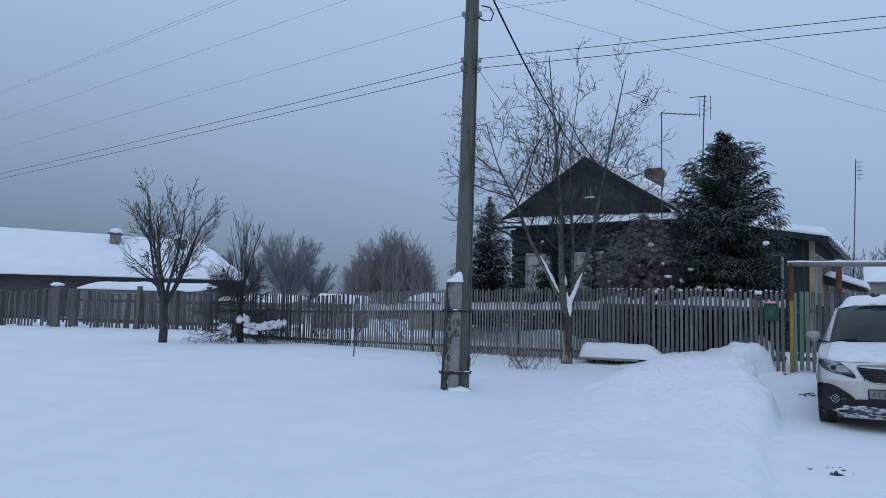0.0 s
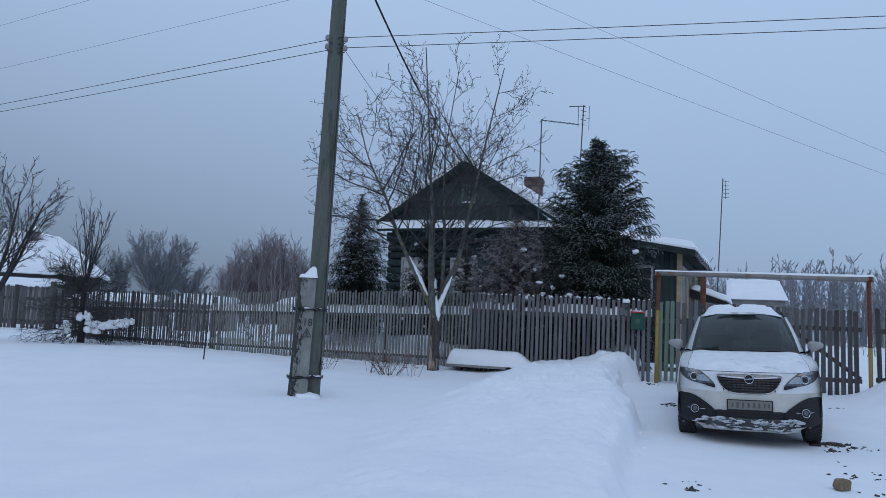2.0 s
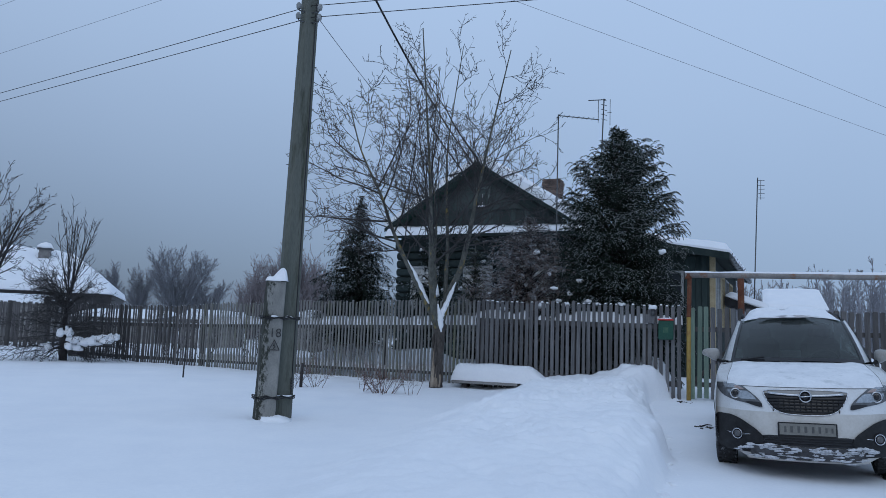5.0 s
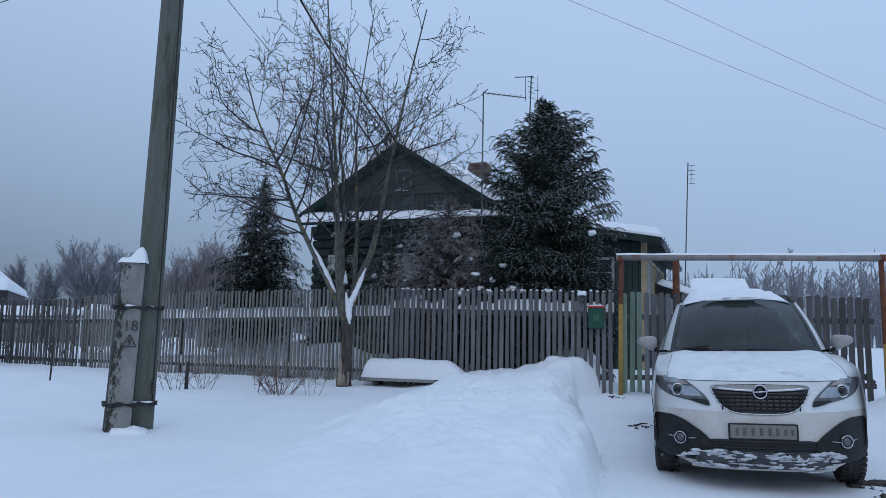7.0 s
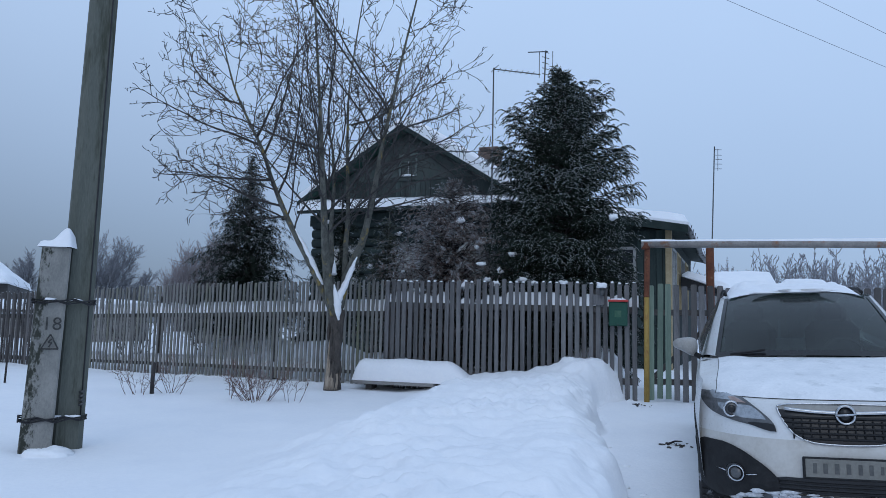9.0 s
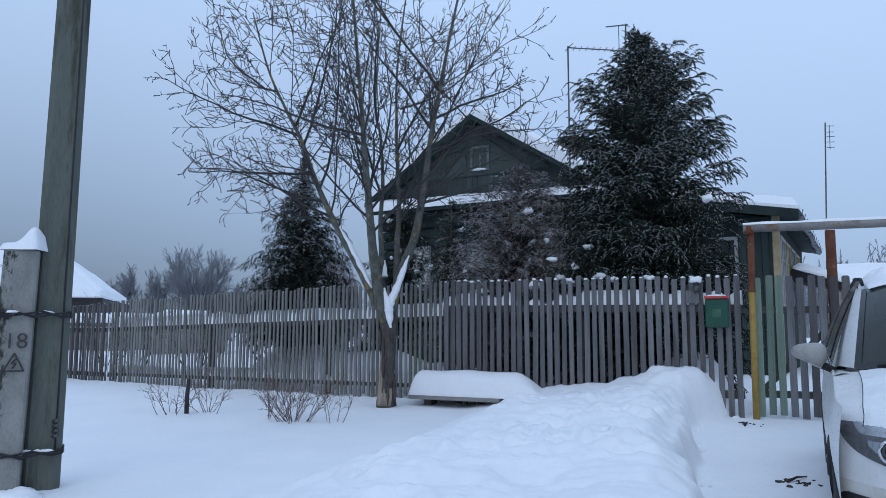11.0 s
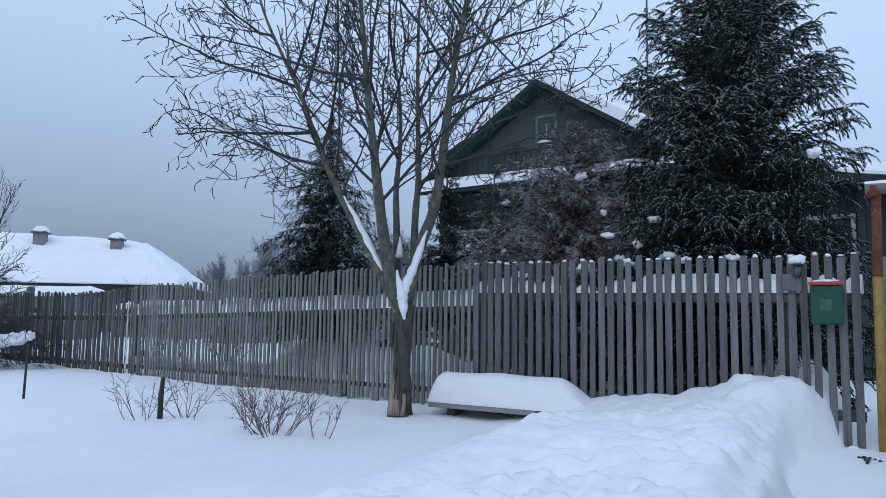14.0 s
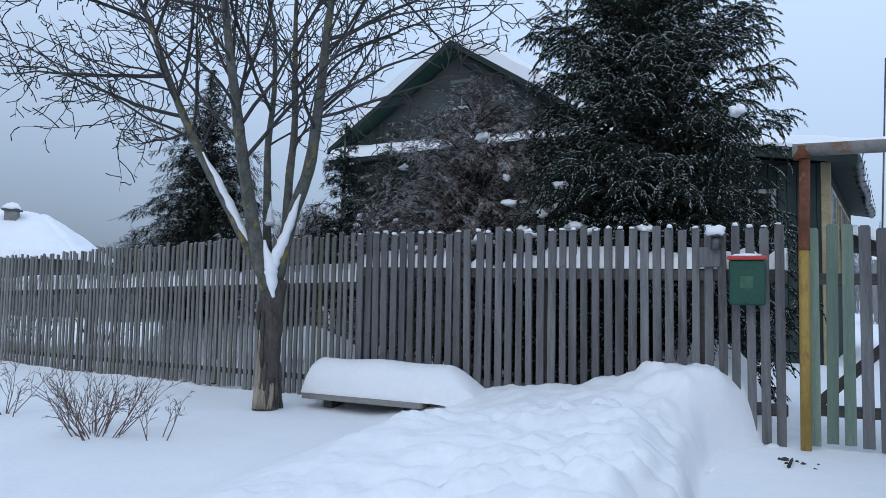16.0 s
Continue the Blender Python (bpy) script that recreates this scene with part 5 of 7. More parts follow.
    for i in range(snow):
        z = lerp(zmin, top * 0.85, rng.random())
        a = rng.uniform(math.pi, 2 * math.pi)
        R = steps(z, profile) * rng.uniform(0.85, 0.98)
        g = Geo()
        s = rng.uniform(0.02, 0.045)
        g.blob((0, 0, 0), (s * 1.1, s * 1.1, s * 0.9), rng, 0.7, 6, 11, 0.8)
        solo("snow_clump", g, SNOW, "small clump of snow caught on a conifer bough", "snow", "snow clumps on conifers", at=(at[0] + R * math.cos(a), at[1] + R * math.sin(a), at[2] + z))
    return T


def weeping_conifer(name, at, profile, rng, label, boughs, reach=0.27, frost=0.95, lean=(0.0, 0.0), mat=None, rime_mat=None, cat="conifer"):
    """A conifer of arching boughs whose branchlets hang in fringes, white along their upper sides."""
    T = thing(name, at, label, cat)
    top, zmin = profile[-1][0], profile[0][0]
    g = Geo()
    g.tube([(0, 0, -0.1), (0, 0, top * 0.5), (0, 0, top * 0.97)], [0.09, 0.05, 0.008], 8)
    part("trunk", g, BARK, T)
    gb, dark, pale = Geo(), [], []
    up = Vector((0, 0, 1))

    def blade(a, b, w, store):
        d = b - a
        sd = d.cross(Vector((rng.gauss(0, 1), rng.gauss(0, 1), rng.gauss(0, 0.4))))
        if sd.length < 1e-6:
            return
        sd = sd.normalized() * w
        m = a.lerp(b, 0.45)
        store.extend((tuple(a), tuple(m + sd), tuple(b), tuple(a), tuple(b), tuple(m - sd)))

    def fringe(p, d, ln, white, step=0.027, wide=1.0):
        """A branchlet: an arc out and down, hung with scaly shoots."""
        n = max(3, int(ln / step))
        d = d.normalized()
        here = p.copy()
        for i in range(n):
            t = i / n
            d = (d + Vector((rng.gauss(0, 0.09), rng.gauss(0, 0.09), -0.085 - 0.20 * t))).normalized()
            nxt = here + d * (ln / n)
            side = d.cross(up)
            side = side.normalized() if side.length > 1e-3 else Vector((1, 0, 0))
            blade(here, nxt + d * 0.02, 0.007 * wide, dark)
            for s in (-1, 1):
                q = (side * s * rng.uniform(0.3, 0.9) + d * rng.uniform(0.3, 0.9) + Vector((0, 0, -rng.uniform(0.1, 0.9)))).normalized()
                k = rng.uniform(0.022, 0.058) * (1.1 - 0.4 * t) * wide
                blade(here, here + q * k, 0.0065 * wide, dark)
                if rng.random() < white * (0.12 + 0.5 * t):
                    lift = up * 0.006
                    blade(here + lift, here + q * k * 0.9 + lift, 0.0052, pale)
            if rng.random() < white * 0.55:
                lift = up * rng.uniform(0.007, 0.012)
                blade(here + lift, nxt + lift, rng.uniform(0.004, 0.0075), pale)
            here = nxt

    for i in range(boughs):
        z = zmin + (top - zmin) * ((1 - math.sqrt(rng.random())) * 0.99 if rng.random() < 0.28 else rng.random() ** 1.1 * 0.985)
        a = rng.uniform(0, 2 * math.pi)
        out = Vector((math.cos(a), math.sin(a), 0))
        lobes = 1.0 + 0.14 * noise.noise(Vector((out.x * 1.5, out.y * 1.5, z * 0.9 + at[0]))) + 0.12 * noise.noise(Vector((out.x * 4.5, out.y * 4.5, z * 1.6)))
        R = max(0.10, (steps(z, profile) * lobes + 0.14 * max(0, out.x) * math.exp(-((z - top * 0.84) / 0.45) ** 2)) * (rng.uniform(0.86, 1.03) if rng.random() < 0.72 else rng.uniform(0.45, 0.86)) - 0.08)
        high = min(1.0, max(0.0, z / top - 0.35) / 0.35)
        rise, bend = lerp(rng.uniform(0.4, 1.0), rng.uniform(0.9, 1.7), high), lerp(0.55, 0.26, high)
        n = max(4, int(R / 0.1))
        pts = []
        for k in range(n + 1):
            t = k / n
            pts.append(out * R * t + Vector((0.03 * math.sin(3 * t + a * 5), 0.03 * math.cos(4 * t + a * 3), z - R * 0.45 + R * rise * t - R * rise * bend * t ** 3)))
        gb.tube(pts, [max(0.0025, 0.011 * (1 - t / len(pts))) for t in range(len(pts))], 3, cap=False)
        white = max(0.0, min(1.0, frost * (0.6 + 1.3 * noise.noise(Vector((out.x * 2.4 + at[0], out.y * 2.4, z * 2.2))) + 0.4 * high)))
        for k in range(1, n + 1):
            t = k / n
            if t < 0.30:
                continue
            ax = (pts[k] - pts[k - 1]).normalized()
            side = ax.cross(up).normalized()
            for s in ((-1, 1, 0) if k == n else (-1, 1)):
                f = ax * rng.uniform(0.3, 1.0) + side * s * rng.uniform(0.3, 1.1) + up * rng.uniform(-0.5, 0.5)
                ln = reach * rng.uniform(0.55, 1.15) * min(1.0, 0.45 + R * 0.6)
                q = pts[k].lerp(pts[k - 1], rng.random())
                if at[1] + q.y + f.y * ln * 0.7 < fence_y(at[0] + q.x) + 0.2:
                    continue
                if t > 0.55:
                    fringe(q, f, ln, white)
                else:
                    fringe(q, f, ln, white * 0.3, 0.055, 1.7)
    part("branchwork", gb, TWIG, T)["kind"] = "stuff"
    part("foliage", tri_mesh("foliage", np.array(dark), mat or NEEDLE), None, T)
    part("rime", tri_mesh("rime", np.array(pale), rime_mat or RIME), None, T, "shoots white with rime on their upper sides")
    return T


def build_garden():
    rng = random.Random(77)
    build_main_tree()
    fluffy, fir, scaly = frond_kit(1, 0.32, 0.22, 5), frond_kit(2, 0.30, 0.15, 5), frond_kit(3, 0.32, 0.1, 5, (0.12, 0.34, 0.7))
    weeping_conifer("spruce", (6.16, 16.9, 0.35), [(0.25, 1.25), (1.1, 1.40), (1.9, 1.40), (2.8, 1.24), (3.3, 1.12), (3.85, 0.94), (4.35, 0.69), (4.75, 0.42), (5.0, 0.23), (5.24, 0.04)], rng, "large dark conifer with arching rime-tipped boughs behind the fence", 1000, rime_mat=RIME_SOFT)
    conifer("spruce", (1.0, 19.7, 0.4), [(0.7, 0.8), (1.1, 0.95), (1.9, 0.84), (2.8, 0.58), (3.4, 0.36), (3.8, 0.16), (4.05, 0.02)], rng, "slim dark spruce dusted with snow behind the fence", 1000, snow=5, size=0.11, kit=fir, hang=0.3, frost=1.6, rime_mat=RIME)
    conifer("spruce", (2.75, 20.4, 0.4), [(0.8, 0.65), (1.2, 0.7), (2.2, 0.5), (3.0, 0.3), (3.5, 0.02)], rng, "small dark conifer half hidden by the bare tree", 330, snow=6, size=0.15, kit=fir, frost=1.0)
    conifer("juniper", (4.55, 17.75, 0.4), [(0.2, 0.95), (1.2, 1.12), (2.0, 1.0), (2.6, 0.76), (3.05, 0.45), (3.4, 0.12)], rng, "ragged brown juniper powdered with snow behind the fence", 1150, mat=NEEDLE_BROWN, rime_mat=RIME, frost=2.3, size=0.10, kit=scaly, snow=3, lift=0.6, hang=0.25, ragged=0.3)
    conifer("juniper", (3.55, 18.6, 0.4), [(0.2, 0.45), (1.2, 0.5), (2.0, 0.4), (2.7, 0.22), (3.0, 0.03)], rng, "narrow dusty-green juniper behind the fence", 420, mat=NEEDLE_GREEN, frost=1.3, size=0.12, kit=scaly, snow=5, lift=0.6, hang=0.1, ragged=0.3)
    conifer("shrub", (4.95, 17.3, 0.4), [(0.1, 0.6), (0.8, 0.65), (1.3, 0.5), (1.7, 0.2)], rng, "low dark evergreen shrub under the snow", 300, frost=0.7, size=0.14, kit=scaly, snow=3, lift=0.4, cat="shrub")
    conifer("shrub", (5.3, 17.0, 0.4), [(0.1, 0.6), (0.8, 0.65), (1.3, 0.5), (1.7, 0.2)], rng, "low dark evergreen shrub under the snow", 300, frost=0.7, size=0.14, kit=scaly, snow=3, lift=0.4, cat="shrub")
    conifer("shrub", (2.3, 19.4, 0.4), [(0.1, 0.5), (0.5, 0.55), (0.9, 0.4), (1.25, 0.1)], rng, "low bushy evergreen behind the thin-slatted fence", 200, frost=1.3, size=0.15, kit=fir, snow=8, lift=0.4, cat="shrub")
    P = dict(steps=(6, 4, 3, 1), sides=(6, 4, 3, 3), kids=(14, 8, 5), angle=(42, 38, 34), ratio=(0.42, 0.45, 0.42), gnarl=(0.05, 0.09, 0.11, 0.12), up=(0.05, 0.10, 0.10, 0.05), **{"from": (0.1, 0.2, 0.2)}, neck=0.5, thin=0.007)
    bare_tree("bare_tree", (-7.85, 20.6, 0.25), 4.05, 0.52, rng, "young bare fruit tree with a round crown of upswept twigs", TWIG_GREY, 7, dict(P, kids=(9, 7, 4), angle=(40, 36, 34), ratio=(0.50, 0.45, 0.42), gnarl=(0.05, 0.07, 0.09, 0.12), up=(0.045, 0.10, 0.10, 0.06), thin=0.0062, bud=1.2, **{"from": (0.22, 0.2, 0.2)}), 1.25, 0.095)
    # weeping dwarf tree with snow on its low boughs
    P2 = dict(steps=(6, 5, 4), sides=(4, 3, 3), kids=(9, 6), angle=(40, 40), ratio=(0.5, 0.5), gnarl=(0.12, 0.16, 0.18), up=(-0.05, -0.05, -0.04), **{"from": (0.15, 0.2)}, neck=0.5, thin=0.005)
    DX, DY = -5.95, 21.5
    T = thing("dwarf_tree", (DX, DY, 0.15), "small garden tree, tangled low boughs with snow pads, tall thin shoots", "tree")
    g = Geo()
    g.tube([(0, 0, -0.1), (-0.02, 0, 0.5), (-0.05, 0, 1.2), (0.02, 0.0, 2.0)], [0.11, 0.09, 0.06, 0.035], 8)
    part("trunk", g, TWIG, T)
    g = Geo()
    for i in range(44):
        a = rng.uniform(0, 6.28)
        z = rng.uniform(0.45, 2.3)
        limb(g, (-0.03, 0, min(z, 1.5)), (math.cos(a), math.sin(a), 0.35 + (z - 1.2) * 0.9), rng.uniform(0.7, 1.35), 0.016, 0, rng, dict(P2, thin=0.0055))
    for i in range(26):
        a = rng.uniform(0, 6.28)
        limb(g, (-0.03, 0, rng.uniform(0.5, 1.1)), (math.cos(a), math.sin(a), 0.12), rng.uniform(1.0, 1.7), 0.015, 0, rng, dict(P2, thin=0.0055))
    for i in range(9):
        a = rng.uniform(0, 6.28)
        limb(g, (0.0, 0, 1.6), (math.cos(a) * 0.2, math.sin(a) * 0.2, 1), rng.uniform(1.7, 2.3), 0.02, 0, rng, dict(P2, kids=(8, 4), up=(0.03, 0.06, 0.04), angle=(24, 28), ratio=(0.34, 0.4), gnarl=(0.05, 0.07, 0.1), thin=0.007))
    part("crown", g, TWIG_GREY, T)
    for x, y, z, s in ((0.6, -0.5, 0.72, 0.38), (0.95, -0.4, 0.76, 0.31), (0.22, -0.6, 0.92, 0.22), (-0.3, -0.4, 0.58, 0.16), (0.4, -0.5, 0.56, 0.2), (1.2, -0.3, 0.82, 0.17)):
        g = Geo()
        for k in (-0.45, 0.1, 0.5):
            g.blob((k * s, rng.gauss(0, 0.04), rng.gauss(0, 0.03) - 0.05 * abs(k)), (s * rng.uniform(0.35, 0.55), s * 0.4, rng.uniform(0.08, 0.13)), rng, 0.4, 7, 13, 0.5)
        solo("snow_pillow", g, SNOW, "pad of snow resting on the small tree's bough", "snow", "snow pads on the small tree", at=(x + DX, y + DY, z + 0.15))
    # twiggy bushes in the snow in front of the fence
    P3 = dict(steps=(5, 3, 2), sides=(4, 3, 3), kids=(5, 3), angle=(30, 34), ratio=(0.45, 0.5), gnarl=(0.08, 0.12, 0.15), up=(0.03, 0.03, 0.02), **{"from": (0.3, 0.3)}, neck=0.6, thin=0.0028)
    for (x, y), n, h, w in (((1.6, 15.35), 26, 0.58, 0.75), ((0.02, 16.05), 8, 0.5, 0.8), ((0.4, 16.25), 8, 0.5, 0.7), ((2.05, 15.3), 4, 0.42, 0.5), ((1.25, 15.75), 7, 0.55, 1.3)):
        B = thing("bare_bush", (x, y, ground_z(x, y) - 0.03), "small bush of bare reddish-brown stems poking out of the snow", "bush")
        for i in range(n):
            g = Geo()
            a = rng.uniform(0, 6.28)
            r = rng.uniform(0, 0.18)
            limb(g, (r * math.cos(a), r * math.sin(a), 0), (math.cos(a) * w * rng.uniform(0.3, 1.6), math.sin(a) * w * rng.uniform(0.3, 1.4), 1), h * rng.uniform(0.5, 1.1), 0.005, 0, rng, P3)
            part("stem", g, TWIG_BROWN, B)
    for (x, y), n, h in (((-1.6, 22.6), 16, 1.3), ((0.2, 21.6), 14, 1.1), ((-4.3, 24.9), 16, 1.5), ((-3.0, 23.2), 12, 1.0)):
        B = thing("bare_bush", (x, y, ground_z(x, y) - 0.03), "bare dark garden bush in the snow behind the fence", "bush")
        for i in range(n):
            g = Geo()
            a = rng.uniform(0, 6.28)
            limb(g, (0.15 * math.cos(a), 0.15 * math.sin(a), 0), (math.cos(a) * rng.uniform(0.1, 0.8), math.sin(a) * rng.uniform(0.1, 0.8), 1), h * rng.uniform(0.6, 1.1), 0.009, 0, rng, dict(P3, kids=(8, 5)))
            part("stem", g, TWIG, B)
    g = Geo()
    g.tube([(0, 0, -0.1), (0.01, 0, 0.35), (0.015, 0.01, 0.72)], [0.016, 0.014, 0.012], 6)
    solo("stake", g, TWIG, "thin dark wooden stake stuck in the snow", "stake", at=(-2.17, 17.37, 0.3))
    g = Geo()
    g.tube([(0, 0, -0.1), (0.0, 0, 0.3), (0.01, 0.01, 0.5)], [0.03, 0.028, 0.022], 7)
    solo("stake", g, TWIG, "short thick stake stuck in the snow by the bushes", "stake", at=(0.16, 16.15, 0.2))


def build_fence_snow():
    rng = random.Random(61)
    for t, off, z, s in ((0.12, 0.3, 1.83, 0.07), (0.33, 0.25, 1.90, 0.08), (0.45, 0.2, 1.93, 0.06), (0.55, 0.3, 2.0, 0.07), (0.60, 0.22, 1.94, 0.05), (0.72, 0.25, 1.95, 0.05), (0.38, 0.4, 2.25, 0.05), (0.5, 0.5, 2.4, 0.06)):
        x, y = lerp(FENCE_A[0], 6.70, t) + off * 0.47, lerp(FENCE_A[1], 15.06, t) + off * 0.88
        g = Geo()
        g.blob((0, 0, 0), (s * 1.3, s, s * 0.75), rng, 0.5, 7, 12, 0.6)
        solo("snow_clump", g, SNOW, "clump of snow held by the evergreens over the fence", "snow", "snow clumps over the fence", at=(x, y, z))


def build_clumps():
    rng = random.Random(62)
    for x, y, z, s in ((6.62, 15.72, 2.94, 0.055), (4.56, 17.15, 2.98, 0.05), (4.83, 17.0, 2.57, 0.04), (4.94, 16.8, 2.03, 0.05), (5.15, 16.6, 2.15, 0.045)):
        g = Geo()
        for k in range(3):
            g.blob((rng.gauss(0, s * 0.6), rng.gauss(0, s * 0.3), rng.gauss(0, s * 0.3)), (s * rng.uniform(0.7, 1.1), s * 0.8, s * rng.uniform(0.6, 0.9)), rng, 0.35, 7, 12, 0.7)
        solo("snow_clump", g, SNOW, "rounded clump of snow caught in the evergreens", "snow", "snow clumps on conifers", at=(x, y, z))


def far_tree(g, at, height, width, rng, twigs=5, thin=0.0065):
    """A distant bare tree in one mesh: trunk, upswept boughs and twigs."""
    P = dict(steps=(3, 2, 1), sides=(3, 3, 3), kids=(twigs, 3), angle=(32, 34), ratio=(0.4, 0.45), gnarl=(0.06, 0.1, 0.12), up=(0.05, 0.08, 0.05), **{"from": (0.15, 0.2)}, neck=0.55, thin=height * thin)
    limb(g, at, (rng.gauss(0, 0.03), rng.gauss(0, 0.03), 1), height, height * 0.011, 0, rng, dict(P, kids=(twigs * 3, 4), angle=(38, 34), ratio=(width, 0.45)))


def build_far():
    rng = random.Random(5)
    # no air between: haze on all far growth comes from its pale colour
    Pb = dict(steps=(5, 3, 2, 1), sides=(4, 3, 3, 3), kids=(18, 10, 5), angle=(30, 30, 30), ratio=(0.5, 0.42, 0.4), gnarl=(0.03, 0.04, 0.06, 0.08), up=(0.03, 0.05, 0.05, 0.03), **{"from": (0.1, 0.15, 0.2)}, neck=0.5, thin=0.012)
    for x, y, h, st, w in ((-16.0, 73, 6.9, 11, 0.55), (-12.9, 72, 4.4, 6, 0.4), (-19.8, 74, 5.2, 4, 0.2), (-22.0, 73, 5.6, 4, 0.16), (-24.5, 75, 4.6, 5, 0.25), (-27.5, 74, 4.2, 5, 0.3)):
        bare_tree("far_tree", (x, y, 0.4), h, w, rng, "round-headed bare tree beyond the garden, painted grey with haze", TWIG_FAR, st, dict(Pb, thin=0.017), 1.2, 0.16)
    g = Geo()
    for i in range(135):
        x = -5.4 + 3.6 * math.sin(rng.uniform(-1.5, 1.5))
        far_tree(g, (x, rng.uniform(63, 70), 0.4), rng.uniform(0.78, 1.04) * (2.4 + 4.9 * math.sqrt(max(0.0, 1 - ((x + 5.4) / 3.8) ** 2))), 0.28, rng, 8, 0.0034)
    solo("far_thicket", g, TWIG_WARM, "brownish thicket of bare birches behind the gardens, haze painted into its colour", "trees", kind="stuff")
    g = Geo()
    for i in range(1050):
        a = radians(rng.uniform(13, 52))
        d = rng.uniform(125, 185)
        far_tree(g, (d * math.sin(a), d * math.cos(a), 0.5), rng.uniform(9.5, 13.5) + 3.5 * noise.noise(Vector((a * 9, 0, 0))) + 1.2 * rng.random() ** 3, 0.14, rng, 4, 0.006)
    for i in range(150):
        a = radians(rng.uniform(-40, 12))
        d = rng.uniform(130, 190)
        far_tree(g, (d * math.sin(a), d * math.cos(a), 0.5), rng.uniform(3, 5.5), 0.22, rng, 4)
    solo("far_woods", g, TWIG_WOOD, "line of bare far woods along the fields, painted haze grey", "trees", kind="stuff")
    # scrub between the gardens and the far woods
    g = Geo()
    for i in range(34):
        a = radians(rng.uniform(-22, 50))
        d = rng.uniform(38, 60)
        x, y = d * math.sin(a), d * math.cos(a)
        for k in range(5):
            far_tree(g, (x + rng.gauss(0, 0.5), y + rng.gauss(0, 0.5), 0.45), rng.uniform(0.8, 2.0), 0.3, rng, 3, 0.0028)
    solo("scrub", g, TWIG_FAR, "thin scrub in the snowy fields, painted pale for haze", "scrub", kind="stuff")
    # neighbour's long roof
    N = thing("neighbour_house", (-22.3, 42.3, 0), "long low neighbouring house almost buried under its snowy roof", "house", rz=13)
    g = Geo()
    g.box((-1.7, 4, 1.5), (23.5, 8, 3.0), 0.03)
    part("wall", g, RAIL, N)
    g = Geo()
    a, b, c, d = (-14, -0.7, 2.95), (10.1, -0.7, 2.95), (7.0, 4, 5.4), (-12, 4, 6.2)
    g.add([a, b, c, d, (-14, 8.7, 2.95), (10.1, 8.7, 2.95)], [(0, 1, 2, 3), (1, 5, 2), (5, 4, 3, 2), (4, 0, 3), (0, 4, 5, 1)])
    part("roof", g, DARK, N)
    g = Geo()
    roof_snow(g, [a, b, c, d], 0.3, rng, 50, 16, 0.4)
    ob = solo("roof_snow", g, SNOW, "smooth deep snow on the neighbour's long roof", "snow")
    ob.matrix_basis = N.matrix_basis.copy()
    g = Geo()
    roof_snow(g, [b, (10.1, 8.7, 2.95), (7.05, 4.05, 5.35), (7.0, 3.95, 5.35)], 0.3, rng, 16, 16, 0.4)
    ob = solo("roof_snow", g, SNOW, "snow on the hipped end of the neighbour's roof", "snow")
    ob.matrix_basis = N.matrix_basis.copy()
    for x, z in ((6.2, 4.95), (2.4, 5.2)):
        g = Geo()
        g.box((x, 2.6, z), (0.55, 0.55, 1.1), 0.02)
        ch = part("chimney", g, MORTAR, N, "small brick chimney")
        g = Geo()
        g.box((x, 2.6, z + 0.48), (0.75, 0.75, 0.1), 0.02)
        part("chimney_cap", g, METAL, ch)
        g = Geo()
        g.blob((x, 2.6, z + 0.55), (0.42, 0.42, 0.3), rng, 0.15)
        ob = solo("snow_mound", g, SNOW, "cap of snow on the neighbour's chimney", "snow")
        ob.matrix_basis = N.matrix_basis.copy()
    # low snowy shed roofs in the gardens
    for x, y, w, dd, h, rz in ((-13.5, 33.5, 5.2, 2.2, 2.15, -6), (-9.0, 36, 3.5, 2.0, 1.75, -14), (-4.8, 33, 2.2, 1.6, 1.75, 0), (-0.6, 33, 2.0, 1.6, 1.9, -30)):
        S = thing("shed", (x, y, 0.4), "low garden shed with a flat snow-covered roof", "shed", "garden sheds", rz=rz)
        g = Geo()
        g.box((0, 0, h / 2 - 0.25), (w, dd, h - 0.5), 0.02)
        part("wall", g, OLDWOOD, S)
        g = Geo()
        roof_snow(g, [(-w / 2 - 0.1, -dd / 2 - 0.1, h - 0.5), (w / 2 + 0.1, -dd / 2 - 0.1, h - 0.55), (w / 2 + 0.1, dd / 2, h - 0.3), (-w / 2 - 0.1, dd / 2, h - 0.25)], 0.2, rng, 16, 8)
        ob = solo("roof_snow", g, SNOW, "snow pillow on a low garden shed", "snow")
        ob.matrix_basis = S.matrix_basis.copy()
    G = thing("garage", (26.0, 44.4, 0.70), "small distant garage with a bright snow-covered roof", "garage", rz=-28)
    g = Geo()
    g.box((0, 2.5, 1.47), (3.2, 5, 2.94), 0.02)
    part("wall", g, OLDWOOD, G)
    g = Geo()
    roof_snow(g, [(-1.75, -0.3, 2.95), (1.75, -0.3, 2.95), (1.45, 2.9, 4.3), (-1.75, 2.9, 4.3)], 0.2, rng, 16, 16)
    ob = solo("roof_snow", g, SNOW, "bright snow on the garage roof", "snow")
    ob.matrix_basis = G.matrix_basis.copy()


build_garden()
build_fence_snow()
build_clumps()
build_far()


